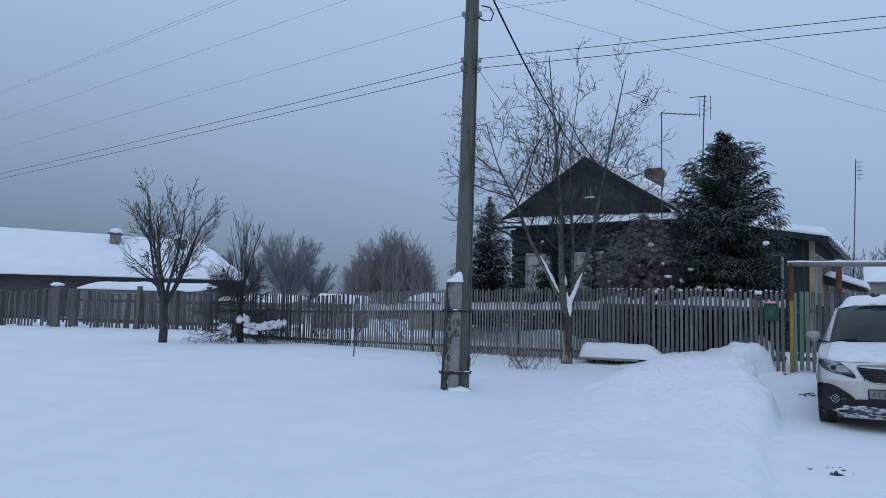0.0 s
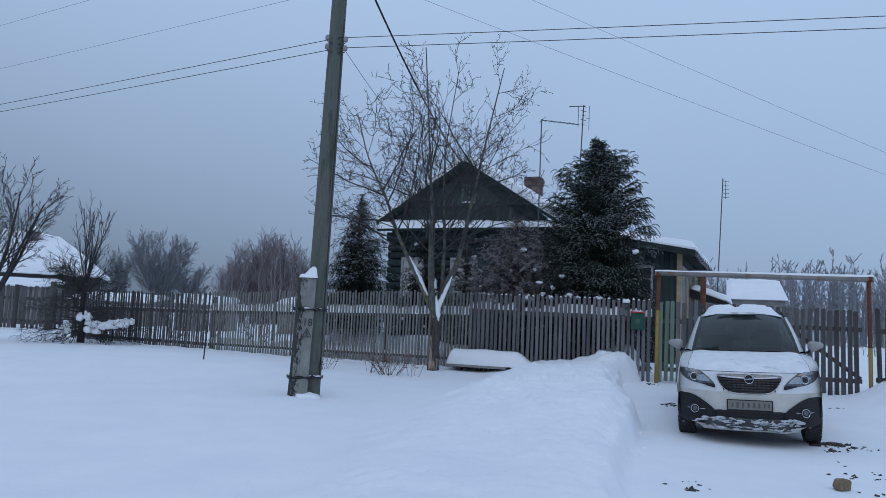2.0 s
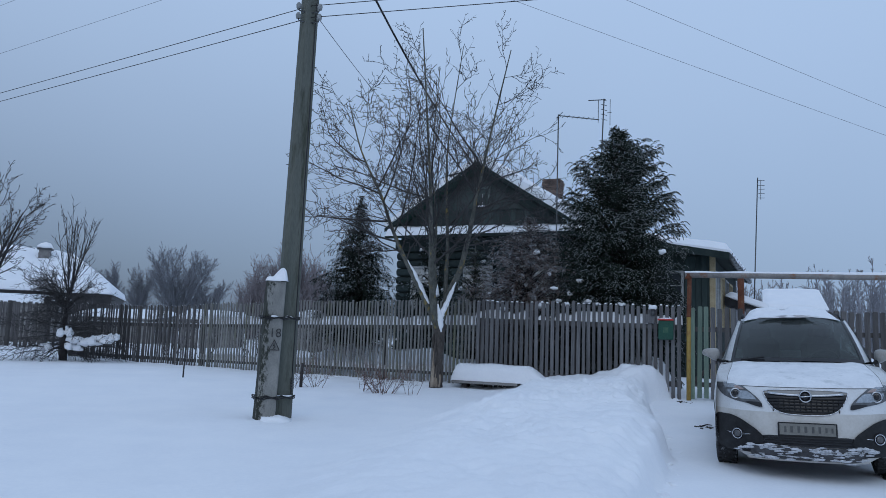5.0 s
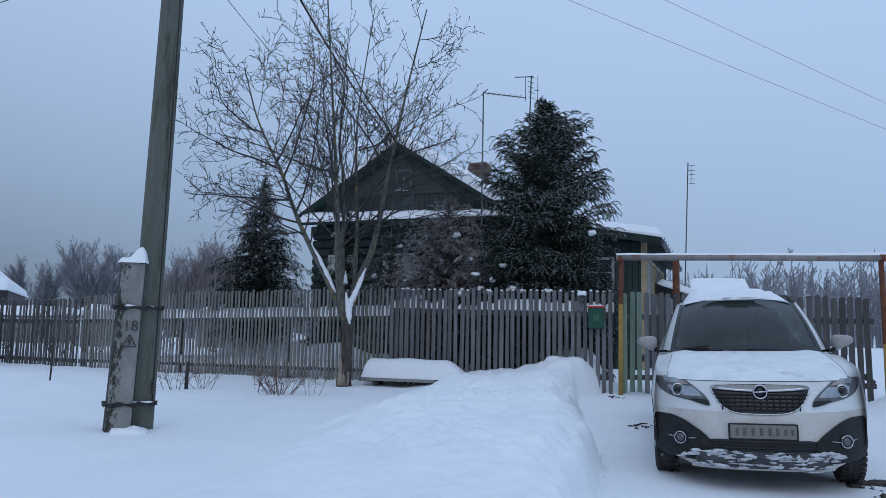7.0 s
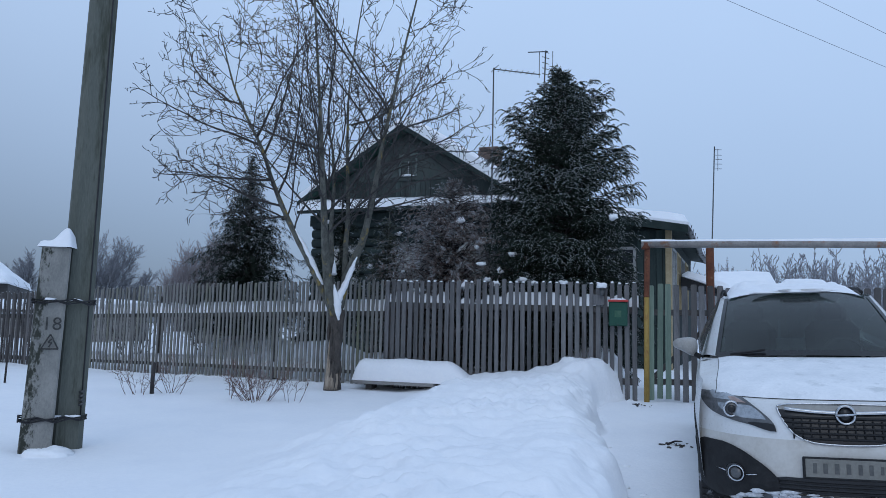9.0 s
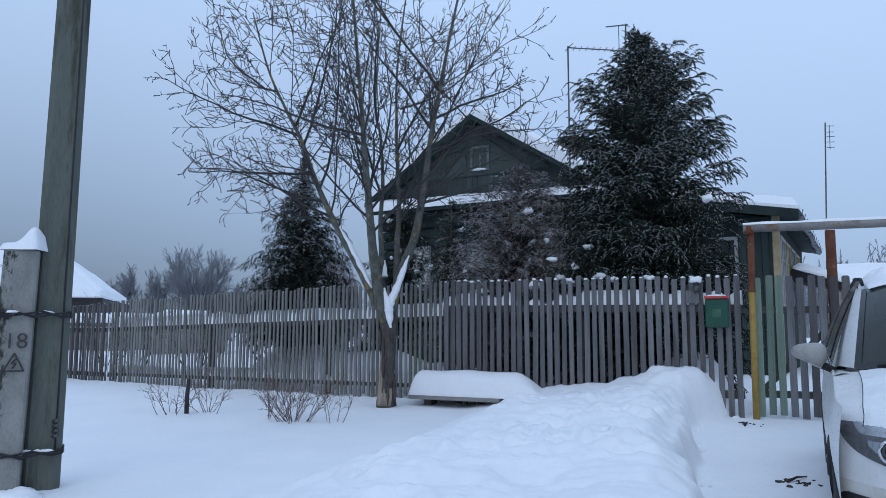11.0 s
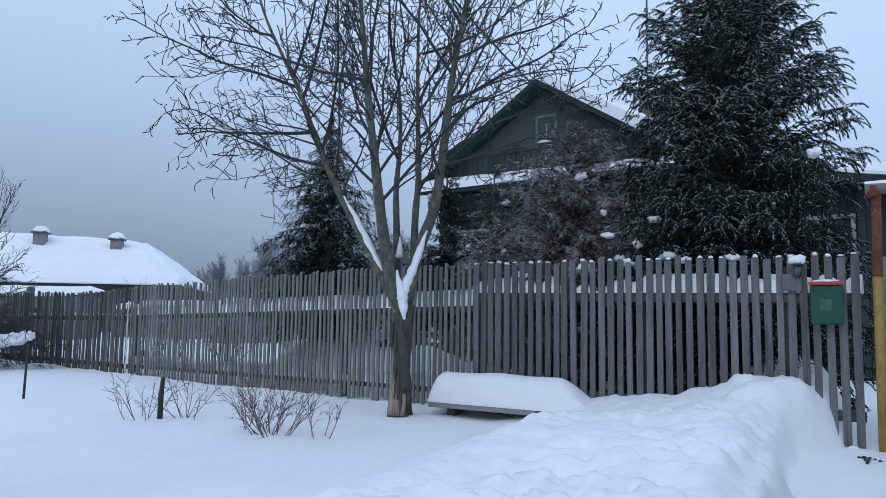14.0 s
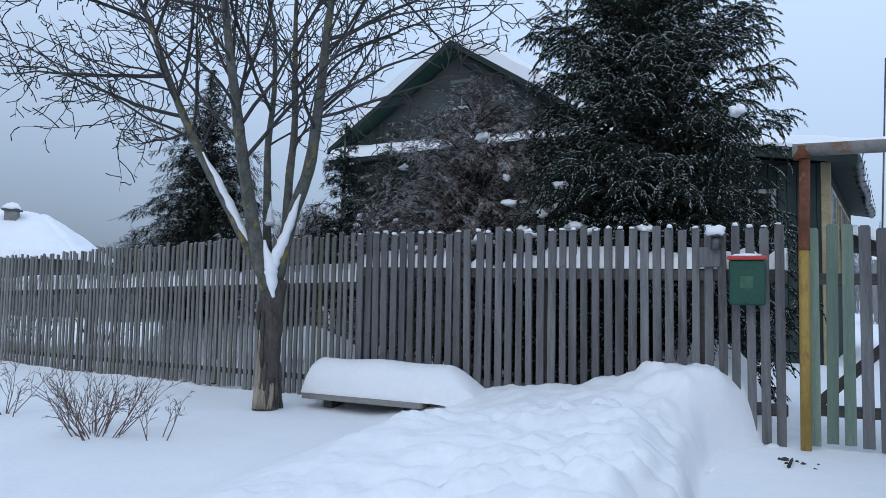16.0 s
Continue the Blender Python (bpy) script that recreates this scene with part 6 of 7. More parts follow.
# ---- masts, bench, clutter ----
def antenna(name, foot, top, label, boom, rods, r=0.022):
    """A mast with a boom and cross rods."""
    A = thing(name, foot, label, "antenna")
    f, t = Vector(foot), Vector(top)
    g = Geo()
    g.tube([(0, 0, 0), t - f], [r, r * 0.8], 6)
    part("mast", g, METAL, A)
    if boom:
        a, b = (Vector(p) - f for p in boom)
        g = Geo()
        g.tube([a, b], 0.014, 5)
        bm_ = part("boom", g, METAL, A)
    for a, b in rods:
        g = Geo()
        g.tube([Vector(a) - f, Vector(b) - f], 0.009, 5)
        part("rod", g, METAL, A)
    return A


def build_masts():
    x, y = 6.3, 22.5
    antenna("antenna", (x, y, 0.4), (x, y, 7.56), "tall thin television antenna mast with a long boom", ((x, y, 7.53), (x + 1.18, y + 0.05, 7.5)),
            [((x + 0.14 * i, y - 0.12, 7.52 - 0.003 * i), (x + 0.14 * i, y + 0.12, 7.52 - 0.003 * i)) for i in range(8)] + [((x - 0.06, y, 7.45), (x + 0.12, y, 7.64))])
    x, y = 7.6, 22.5
    antenna("antenna", (x - 0.25, y, 0.4), (x, y, 8.1), "leaning mast with a grid antenna, behind the conifer", ((x - 0.45, y, 8.02), (x + 0.05, y, 8.08)),
            [((x - 0.1, y - 0.05, 7.5 + 0.14 * i), (x + 0.1, y + 0.05, 7.5 + 0.14 * i)) for i in range(5)] + [((x + 0.18, y, 7.35), (x + 0.18, y, 8.1)), ((x - 0.16, y, 7.4), (x - 0.16, y, 8.05)), ((x + 0.1, y, 7.7), (x + 0.22, y, 7.72))])
    x, y = 14.21, 26.45
    antenna("antenna", (x - 0.28, y, 0.4), (x, y, 7.05), "slender mast with a comb antenna beside the wing", None,
            [((x + 0.02, y, z), (x + 0.24, y, z + 0.01)) for z in (6.35, 6.5, 6.65, 6.78, 6.95)] + [((x + 0.1, y, 6.3), (x + 0.11, y, 6.98))])


def build_bench():
    rng = random.Random(8)
    a, b = Vector((3.04, 16.93, 0)), Vector((4.51, 16.13, 0))
    rz = math.degrees(math.atan2(b.y - a.y, b.x - a.x))
    L = 1.28
    B = thing("bench", (a.x, a.y, 0.175), "low grey wooden plank bench nearly buried in snow", "bench", rz=rz)
    for y in (-0.22, -0.06):
        g = Geo()
        g.box((L / 2, y, 0.26), (L, 0.14, 0.05), 0.006)
        part("plank", g, OLDWOOD, B)
    for x in (0.2, L - 0.2):
        g = Geo()
        g.box((x, -0.05, 0.06), (0.1, 0.2, 0.38), 0.006)
        part("leg", g, RAIL, B)
    g = Geo()
    rows = []
    n = 60
    for i in range(n + 1):
        t = i / n
        x = -0.03 + t * 2.1
        h = 0.31 * min(1, (t / 0.04) ** 0.45 if t > 0 else 0) * (1 + 0.06 * noise.noise(Vector((x * 2, 0, 4)))) + 0.01
        w = 0.215
        drop = -0.42 * steps(t, [(0.68, 0), (1.0, 1)])
        row = []
        for k in range(13):
            u = math.pi * k / 12
            row.append((x, -0.05 - math.cos(u) * w * (1 - 0.12 * math.sin(u)), 0.285 + drop * (0.3 + 0.7 * math.sin(u)) + (math.sin(u) ** 0.45) * h))
        rows.append(row)
    g.sheet(rows)
    ob = solo("snow_on_bench", g, SNOW, "thick smooth loaf of snow along the bench", "snow")
    ob.matrix_basis = B.matrix_basis.copy()


def build_clutter():
    rng = random.Random(3)
    # dirt clods by the car and the bank
    n = 0
    for cx, cy, sx, sy, k in ((6.68, 9.55, 0.11, 0.10, 30), (6.9, 9.3, 0.12, 0.1, 12), (5.82, 12.2, 0.10, 0.05, 14), (6.5, 14.55, 0.10, 0.10, 9), (5.8, 7.8, 0.2, 0.3, 10), (3.75, 7.1, 0.12, 0.1, 4), (5.2, 6.8, 0.16, 0.18, 8), (5.6, 7.6, 0.12, 0.15, 7), (4.85, 6.25, 0.1, 0.1, 6), (3.55, 6.9, 0.1, 0.08, 5), (8.8, 12.4, 0.15, 0.04, 6), (6.5, 9.05, 0.12, 0.06, 8)):
        for i in range(k):
            x, y = cx + rng.gauss(0, sx), cy + rng.gauss(0, sy)
            s = rng.uniform(0.006, 0.016) if rng.random() < 0.85 else rng.uniform(0.016, 0.035)
            g = Geo()
            g.blob((0, 0, 0), (s * rng.uniform(0.8, 1.8), s, s * 0.8), rng, 0.6, 5, 9)
            solo("dirt_clod", g, DIRT, "dark frozen clod of earth on the packed snow", "clod", "clods on the drive", at=(x, y, ground_z(x, y)))
    for i in range(16):
        y = rng.uniform(8.5, 15.2)
        x = drive_edge(y) + 0.06 + abs(rng.gauss(0, 0.10))
        s = rng.uniform(0.015, 0.035) if rng.random() < 0.75 else rng.uniform(0.035, 0.06)
        g = Geo()
        g.blob((0, 0, 0), (s * rng.uniform(1.0, 1.7), s * rng.uniform(1.0, 1.4), s * 0.7), rng, 0.4, 7, 12, 0.7)
        solo("snow_lump", g, SNOW, "soft clod of snow on the shovelled bank", "snow", "snow clods on the bank", at=(x, y, ground_z(x, y) - s * 0.35))
    for i in range(9):
        x, y = 6.66 + rng.gauss(0, 0.12), 9.6 + rng.gauss(0, 0.1)
        g = Geo()
        g.blob((0, 0, 0), (rng.uniform(0.05, 0.12), rng.uniform(0.04, 0.09), 0.025), rng, 0.5, 5, 10)
        solo("dirt_clod", g, DIRT, "flat slab of dark frozen slush by the wheel", "clod", "slush by the wheel", at=(x, y, ground_z(x, y)))
    g = Geo()
    g.box((0.07, 0.05, 0.03), (0.08, 0.06, 0.05), 0.012, m=pose(0, 0, 0, 8, -6, 50))
    g.box((0, 0, 0.06), (0.135, 0.09, 0.095), 0.014, m=pose(0, 0, 0, 4, 3, 20))
    solo("brick", g, CLAY, "worn yellowish brick lying on the packed snow", "brick", at=(5.0, 6.95, ground_z(5.0, 6.95) - 0.01))
    for x, y, a in ((5.75, 12.2, 0.5), (6.4, 14.4, 1.0), (7.4, 14.2, -0.3)):
        g = Geo()
        g.tube([(0, 0, 0.01), (0.12 * math.cos(a), 0.12 * math.sin(a), 0.03), (0.26 * math.cos(a), 0.26 * math.sin(a) + 0.03, 0.015)], [0.012, 0.009, 0.004], 5)
        solo("stick", g, TWIG, "short dark stick lying on the snow", "stick", at=(x, y, ground_z(x, y)))


CLAY = surface("yellow_brick", (0.13, 0.09, 0.055), (0.27, 0.20, 0.125), 14, 0.9, 0.7, 60)
build_masts()
build_bench()
build_clutter()


# ---- the car ----
def car_glass(name, tint, frost):
    """Tinted glass with a skin of frost: clear, glossy by angle, part matt."""
    m = bpy.data.materials.new(name)
    m.use_nodes = True
    n, l = m.node_tree.nodes, m.node_tree.links
    n.remove(n["Principled BSDF"])
    clear, gloss, matt = n.new("ShaderNodeBsdfTransparent"), n.new("ShaderNodeBsdfGlossy"), n.new("ShaderNodeBsdfDiffuse")
    clear.inputs[0].default_value = (*tint, 1)
    gloss.inputs["Roughness"].default_value = 0.12
    matt.inputs[0].default_value = (0.38, 0.46, 0.43, 1)
    fres = n.new("ShaderNodeFresnel")
    fres.inputs[0].default_value = 1.5
    a, b = n.new("ShaderNodeMixShader"), n.new("ShaderNodeMixShader")
    tx = n.new("ShaderNodeTexNoise")
    tx.inputs["Scale"].default_value, tx.inputs["Detail"].default_value = 3.0, 5
    ml = n.new("ShaderNodeMath")
    ml.operation, ml.use_clamp = "MULTIPLY", True
    ml.inputs[1].default_value = frost * 2
    l.new(tx.outputs[0], ml.inputs[0])
    l.new(ml.outputs[0], a.inputs[0])
    l.new(clear.outputs[0], a.inputs[1])
    l.new(matt.outputs[0], a.inputs[2])
    l.new(fres.outputs[0], b.inputs[0])
    l.new(a.outputs[0], b.inputs[1])
    l.new(gloss.outputs[0], b.inputs[2])
    l.new(b.outputs[0], n["Material Output"].inputs[0])
    return m


CAR_WHITE = surface("white_car_paint", (0.64, 0.65, 0.655), (0.70, 0.71, 0.72), 1.5, 0.3, 0.02, 60, spec=0.5, stain=(0.52, 0.505, 0.48), stain_scale=2.2, stain_cut=0.62, stain_soft=0.35)
CAR_SILVER = surface("dirty_silver_paint", (0.24, 0.23, 0.215), (0.36, 0.35, 0.33), 9, 0.4, 0.05, 60, spec=0.5)
CAR_BLACK = surface("black_car_plastic", (0.011, 0.011, 0.012), (0.026, 0.026, 0.028), 20, 0.65, 0.3, 90, spec=0.25)
CAR_GLOSS = surface("black_gloss", (0.012, 0.012, 0.014), (0.02, 0.02, 0.022), 8, 0.2, 0.0, 60)
CHROME = surface("chrome_trim", (0.45, 0.46, 0.48), (0.6, 0.61, 0.63), 12, 0.18, 0.0, 60, metal=1.0)
LAMP = surface("headlamp_reflector", (0.25, 0.27, 0.29), (0.5, 0.52, 0.55), 14, 0.2, 0.0, 60, metal=0.7)
LAMP_AMBER = surface("indicator_lens", (0.30, 0.22, 0.20), (0.40, 0.31, 0.28), 20, 0.25, 0.0, 60)
LAMP_DARK = surface("smoky_lamp_glass", (0.05, 0.052, 0.056), (0.11, 0.112, 0.118), 14, 0.12, 0.0, 60, spec=0.7)
CAR_DIRTY = surface("grimy_white_paint", (0.40, 0.375, 0.34), (0.56, 0.54, 0.505), 2, 0.42, 0.03, 50, spec=0.4, stain=(0.64, 0.63, 0.61), stain_scale=1.8, stain_cut=0.58, stain_soft=0.4)
SKID = surface("scuffed_skid_plate", (0.03, 0.03, 0.032), (0.10, 0.10, 0.105), 10, 0.5, 0.2, 60, metal=0.3)
PLATE_INK = surface("worn_plate_ink", (0.06, 0.06, 0.06), (0.11, 0.11, 0.105), 20, 0.6, 0.0, 60)
SLUSH = surface("grimy_caked_snow", (0.30, 0.31, 0.33), (0.78, 0.80, 0.84), 12, 0.8, 0.5, 50)
TYRE = surface("winter_tyre_rubber", (0.02, 0.02, 0.021), (0.055, 0.055, 0.057), 20, 0.9, 0.5, 90, stain=(0.5, 0.52, 0.55), stain_scale=9, stain_cut=0.64)
RIM = surface("alloy_rim", (0.3, 0.31, 0.32), (0.42, 0.43, 0.44), 10, 0.35, 0.0, 60, metal=0.8)
PLATE = surface("number_plate", (0.14, 0.136, 0.12), (0.22, 0.213, 0.193), 10, 0.5, 0.0, 60)
SEAT = surface("dark_upholstery", (0.025, 0.025, 0.027), (0.05, 0.05, 0.052), 20, 0.9, 0.2, 60)
WINDSCREEN = car_glass("windscreen_glass", (0.17, 0.235, 0.22), 0.045)
SIDEGLASS = car_glass("side_window_glass", (0.30, 0.33, 0.33), 0.04)


# middle line of the nose and bonnet, from the skirt up to the windscreen (y, z)
KNOTS = [(0.10, 0.17), (0.03, 0.25), (0.0, 0.36), (0.012, 0.52), (0.045, 0.68), (0.085, 0.80), (0.13, 0.86), (0.24, 0.915), (0.48, 0.975), (0.85, 1.035), (1.20, 1.07)]


def nose_y(x, z):
    """How far back the front of the car lies at a point of its face."""
    for (y0, z0), (y1, z1) in zip(PROFILE, PROFILE[1:]):
        if z <= z1:
            break
    lean = lerp(y0, y1, min(1, max(0, (z - z0) / (z1 - z0))))
    return lean + sweep(x)


def sweep(x):
    """How far the corners of the nose bend back."""
    u = min(1.0, abs(x) / 0.885)
    return 0.46 * u ** 3.4 + 0.06 * u * u


def eased(rows, n=4):
    """More rows, run smoothly through the given ones."""
    out = []
    for i in range(len(rows) - 1):
        p0, p1, p2, p3 = rows[max(0, i - 1)], rows[i], rows[i + 1], rows[min(len(rows) - 1, i + 2)]
        for k in range(n):
            t = k / n
            out.append(tuple(0.5 * (2 * b + (c - a) * t + (2 * a - 5 * b + 4 * c - d) * t * t + (3 * b - a - 3 * c + d) * t ** 3) for a, b, c, d in zip(p0, p1, p2, p3)))
    return out + [tuple(rows[-1])]


def patch(rows, off, cols=10, deep=0.0):
    """A skin lying on the car's face. rows: (z, x0, x1) from below up."""
    g = Geo()
    fine = eased(rows, 4)
    grid = [[(lerp(x0, x1, c / cols), nose_y(lerp(x0, x1, c / cols), z) - off, z) for c in range(cols + 1)] for z, x0, x1 in fine]
    back = [[(p[0], p[1] + off + 0.03 + deep, p[2]) for p in row] for row in grid]
    g.sheet(grid)
    ring = lambda m: list(m[0]) + [r[-1] for r in m[1:]] + list(m[-1][-2::-1]) + [r[0] for r in m[-2:0:-1]]
    g.sheet([ring(grid), ring(back)], False, True)
    return g


PROFILE = eased(KNOTS, 3)
GRILLE = [(0.618, 0.16), (0.634, 0.235), (0.665, 0.295), (0.71, 0.335), (0.765, 0.368), (0.805, 0.384), (0.825, 0.375)]


def belt(y):
    return steps(y, [(0.45, 0.955), (1.3, 1.03), (2.6, 1.09), (3.9, 1.16)])


def side_x(y, z):
    w = steps(y, [(0.4, 0.862), (0.75, 0.888), (2.5, 0.882), (3.6, 0.87), (4.1, 0.80)])
    k = (z - 0.62) / 0.42
    flare = 0.012 * (math.exp(-((y - 0.87) / 0.42) ** 2) + math.exp(-((y - 3.43) / 0.42) ** 2)) * math.exp(-((z - 0.6) / 0.2) ** 2)
    return w - 0.055 * max(0, k) ** 2 - 0.03 * max(0, -k) ** 2 + flare


def build_car():
    rng = random.Random(14)
    car = thing("car", (5.47, 9.2, 0.005), "white compact crossover car dusted with snow, parked nose out", "car", rz=-27.5, rx=1.0, ry=-1.6)
    car.matrix_basis = car.matrix_basis @ Matrix.Translation((-0.02, 0, 0)) @ Matrix.Diagonal((0.945, 1, 1, 1))
    # side panels with wheel arches, front face, bonnet, tail
    body = Geo()
    for s in (-1, 1):
        rows = []
        ys = [0.42 + (4.12 - 0.42) * i / 74 for i in range(75)]
        for k in range(13):
            row = []
            for y in ys:
                z0 = 0.30
                for yw in (0.87, 3.43):
                    if abs(y - yw) < 0.405:
                        z0 = max(z0, 0.345 + math.sqrt(0.405 ** 2 - (y - yw) ** 2))
                z = lerp(z0, belt(y), k / 12)
                row.append((s * side_x(y, z), y, z))
            rows.append(row)
        body.sheet(rows)
        top = [[(s * lerp(side_x(y, belt(y)), 0.74, t), y, belt(y) + 0.018 * math.sin(t * 2.2)) for y in ys if y > 1.3] for t in (0, 0.2, 0.5, 1)]
        body.sheet(top)
    def skin(y, z, c):
        u = math.sin(math.pi / 2 * c / 18)
        x = u * steps(z, [(0.80, 0.873), (0.93, 0.845), (1.07, 0.80)])
        high = steps(z, [(0.86, 0), (1.0, 1)])
        y += sweep(x) * lerp(1.0, 0.62, high)
        z += high * (0.012 * math.exp(-((abs(u) - 0.72) / 0.1) ** 2) - 0.014 * u * u - 0.012 * abs(u) ** 5)
        if abs(c) == 18:
            z = min(z, belt(y))
            x = math.copysign(side_x(y, z), c)
        return (x, y, z)
    body.sheet([[skin(y, z, c) for c in range(-18, 19)] for y, z in PROFILE if 0.60 < z])
    tail = [[(x * 0.8, 4.12 + 0.13 * (1 - abs(x) ** 3) - 0.25 * max(0, z - 0.75), z) for x in [c / 8 for c in range(-8, 9)]] for z in (0.35, 0.5, 0.7, 0.9, 1.16)]
    body.sheet(tail)
    part("body", body, CAR_WHITE, car)
    g = Geo()
    g.sheet([[(x, nose_y(x, z), z) for x in [steps(z, [(0.18, 0.56), (0.32, 0.873)]) * math.sin(math.pi / 2 * c / 18) for c in range(-18, 19)]] for y, z in PROFILE if z < 0.66])
    part("bumper", g, CAR_DIRTY, car, "dirt-grey front bumper skin")
    g = Geo()
    rows = [[Vector(skin(y, z, c * 0.71)) + Vector((0, -0.002, 0.004)) for c in range(-17, 18)] for y, z in PROFILE if z > 0.848]
    g.sheet(rows)
    part("bonnet", g, CAR_SNOWY, car, "bonnet under a film of snow")
    for c in (0, -1):
        g = Geo()
        g.tube([r[c] + Vector((0, 0, 0.0)) for r in rows], 0.0022, 5)
        part("bonnet_gap", g, CAR_BLACK, car)
    g = Geo()
    g.tube([p + Vector((0, -0.001, -0.003)) for p in rows[0][5:-5]], 0.0016, 5)
    part("bonnet_gap", g, CAR_BLACK, car)
    # cabin
    def screen(u, t):
        x = u * lerp(0.705, 0.585, t)
        y = lerp(1.17 + 0.20 * abs(u) ** 2.2, 1.98 + 0.10 * abs(u) ** 2, t) - 0.03 * math.sin(math.pi * t)
        z = lerp(1.09 - 0.02 * u * u, 1.575 - 0.045 * u * u, t) + 0.02 * math.sin(math.pi * t)
        return x, y, z
    g = Geo()
    g.sheet([[screen(c / 10, j / 10) for c in range(-10, 11)] for j in range(11)])
    ob = part("windscreen", g, WINDSCREEN, car, "frosted grey-green windscreen")
    g = Geo()
    g.sheet([[tuple(Vector(screen(c / 10, t)) + Vector((0, -0.006, 0.004))) for c in range(-10, 11)] for t in (-0.015, 0.02, 0.05)])
    for s in (-1, 1):
        g.sheet([[tuple(Vector(screen(s * u, j / 10)) + Vector((0, -0.005, 0.004))) for j in range(11)] for u in (0.965, 1.0, 1.015)])
    part("screen_surround", g, CAR_GLOSS, car)
    for s in (-1, 1):
        g = Geo()
        rows = []
        for j in range(13):
            t = j / 12
            a = Vector(screen(s * 1.01, t))
            b = Vector((s * lerp(0.826, 0.618, t), a.y + lerp(0.36, 0.17, t), a.z + lerp(-0.012, 0.008, t)))
            mid = (a + b) / 2 + Vector((s * 0.018, -0.01, 0.012))
            rows.append([a, mid, b, b + Vector((-s * 0.02, 0.02, -0.01))])
        g.sheet(rows)
        part("pillar", g, CAR_WHITE, car)
        g = Geo()
        rows = []
        for j in range(9):
            t = j / 8
            row = []
            for c in range(17):
                q = c / 16
                y = lerp(lerp(1.45, 2.15, t), lerp(3.75, 3.55, t), q)
                row.append((s * (lerp(0.815, 0.605, t) + 0.015 * math.sin(math.pi * t)), y, lerp(belt(y) + 0.005, 1.555 + 0.02 * math.sin(math.pi * q), t)))
            rows.append(row)
        g.sheet(rows)
        part("side_window", g, SIDEGLASS, car, "dark tinted side window")
        g = Geo()
        for y, w in ((2.35, 0.05), (3.25, 0.04)):
            g.sheet([[(s * (lerp(0.82, 0.61, t) + 0.017 * math.sin(math.pi * t)), y + dy - 0.1 * t, lerp(belt(y), 1.56, t)) for t in [i / 6 for i in range(7)]] for dy in (-w, w)])
        part("door_pillar", g, CAR_BLACK, car)
        g = Geo()
        g.tube([(s * 0.825, 1.5 + 0.27 * i, belt(1.5 + 0.27 * i) + 0.004) for i in range(9)], 0.010, 6)
        part("window_trim", g, CHROME, car)
        g = Geo()
        g.sheet([[(s * side_x(y, z) + s * 0.002, y, z) for z in [lerp(0.32, belt(y), k / 8) for k in range(9)]] for y in (2.30, 2.306)])
        g.sheet([[(s * side_x(y, z) + s * 0.002, y, z) for z in [lerp(0.34, belt(y), k / 8) for k in range(9)]] for y in (1.34, 1.346)])
        part("door_gap", g, CAR_BLACK, car)
        g = Geo()
        ys = [1.26 + i * 0.06 for i in range(30)]
        g.sheet([[(s * (side_x(y, z) + 0.012), y, z) for y in ys] for z in (0.285, 0.33, 0.42, 0.455)])
        part("sill_cladding", g, CAR_BLACK, car)
        for yw in (0.87, 3.43):
            g = Geo()
            rows = []
            for k in range(25):
                a = math.pi * (-0.06 + 1.12 * k / 24)
                rows.append([(s * (side_x(yw + r * math.cos(a), max(0.2, 0.345 + r * math.sin(a))) + dx), yw + r * math.cos(a), max(0.2, 0.345 + r * math.sin(a))) for r, dx in ((0.35, -0.1), (0.39, 0.001), (0.405, 0.005), (0.42, 0.002), (0.424, -0.02))])
            g.sheet(rows)
            part("arch_trim", g, CAR_BLACK, car, "black plastic wheel arch trim")
            g = Geo()
            g.sheet([[(s * px, yw + 0.40 * math.cos(a), 0.345 + 0.40 * math.sin(a)) for px in (0.4, 0.84)] for a in [math.pi * k / 16 for k in range(17)]])
            g.sheet([[(s * 0.42, yw + 0.40 * math.cos(a) * q, 0.345 + 0.40 * math.sin(a) * q) for q in (0, 1)] for a in [math.pi * k / 16 for k in range(17)]])
            part("arch_liner", g, CAR_BLACK, car)
        # mirror
        M = new("door_mirror")
        M.parent, M.matrix_basis = car, pose(s * 0.955, 1.60, 1.145)
        g = Geo()
        rows = []
        outline = eased([(-0.075, -0.085), (-0.105, -0.03), (-0.10, 0.04), (-0.06, 0.064), (0.02, 0.062), (0.075, 0.05), (0.098, 0.025), (0.088, -0.012), (0.02, -0.045), (-0.04, -0.078), (-0.075, -0.085)], 3)[:-1]
        for d, q in ((-0.075, 0.02), (-0.074, 0.45), (-0.066, 0.72), (-0.045, 0.90), (-0.01, 1.0), (0.04, 1.0), (0.06, 0.95), (0.06, 0.02)):
            rows.append([(s * (0.01 * (1 - q) + px * q), d + 0.25 * max(0, px) * q, pz * q) for px, pz in outline])
        g.sheet(rows, True, True)
        part("mirror_shell", g, CAR_SILVER, M, "dirty silver mirror housing")
        g = Geo()
        g.tube([(-s * 0.06, 0.0, -0.06), (-s * 0.14, 0.02, -0.10), (-s * 0.2, 0.03, -0.10)], [0.04, 0.035, 0.04], 8, flat=0.6)
        part("mirror_arm", g, CAR_BLACK, M)
        # headlamp
        rows = [(0.678, 0.400, 0.425), (0.70, 0.403, 0.55), (0.722, 0.415, 0.68), (0.755, 0.445, 0.775), (0.80, 0.50, 0.828), (0.85, 0.57, 0.852), (0.90, 0.65, 0.857), (0.94, 0.74, 0.846), (0.952, 0.785, 0.826)]
        rows = [(z, a, b) if s > 0 else (z, -b, -a) for z, a, b in rows]
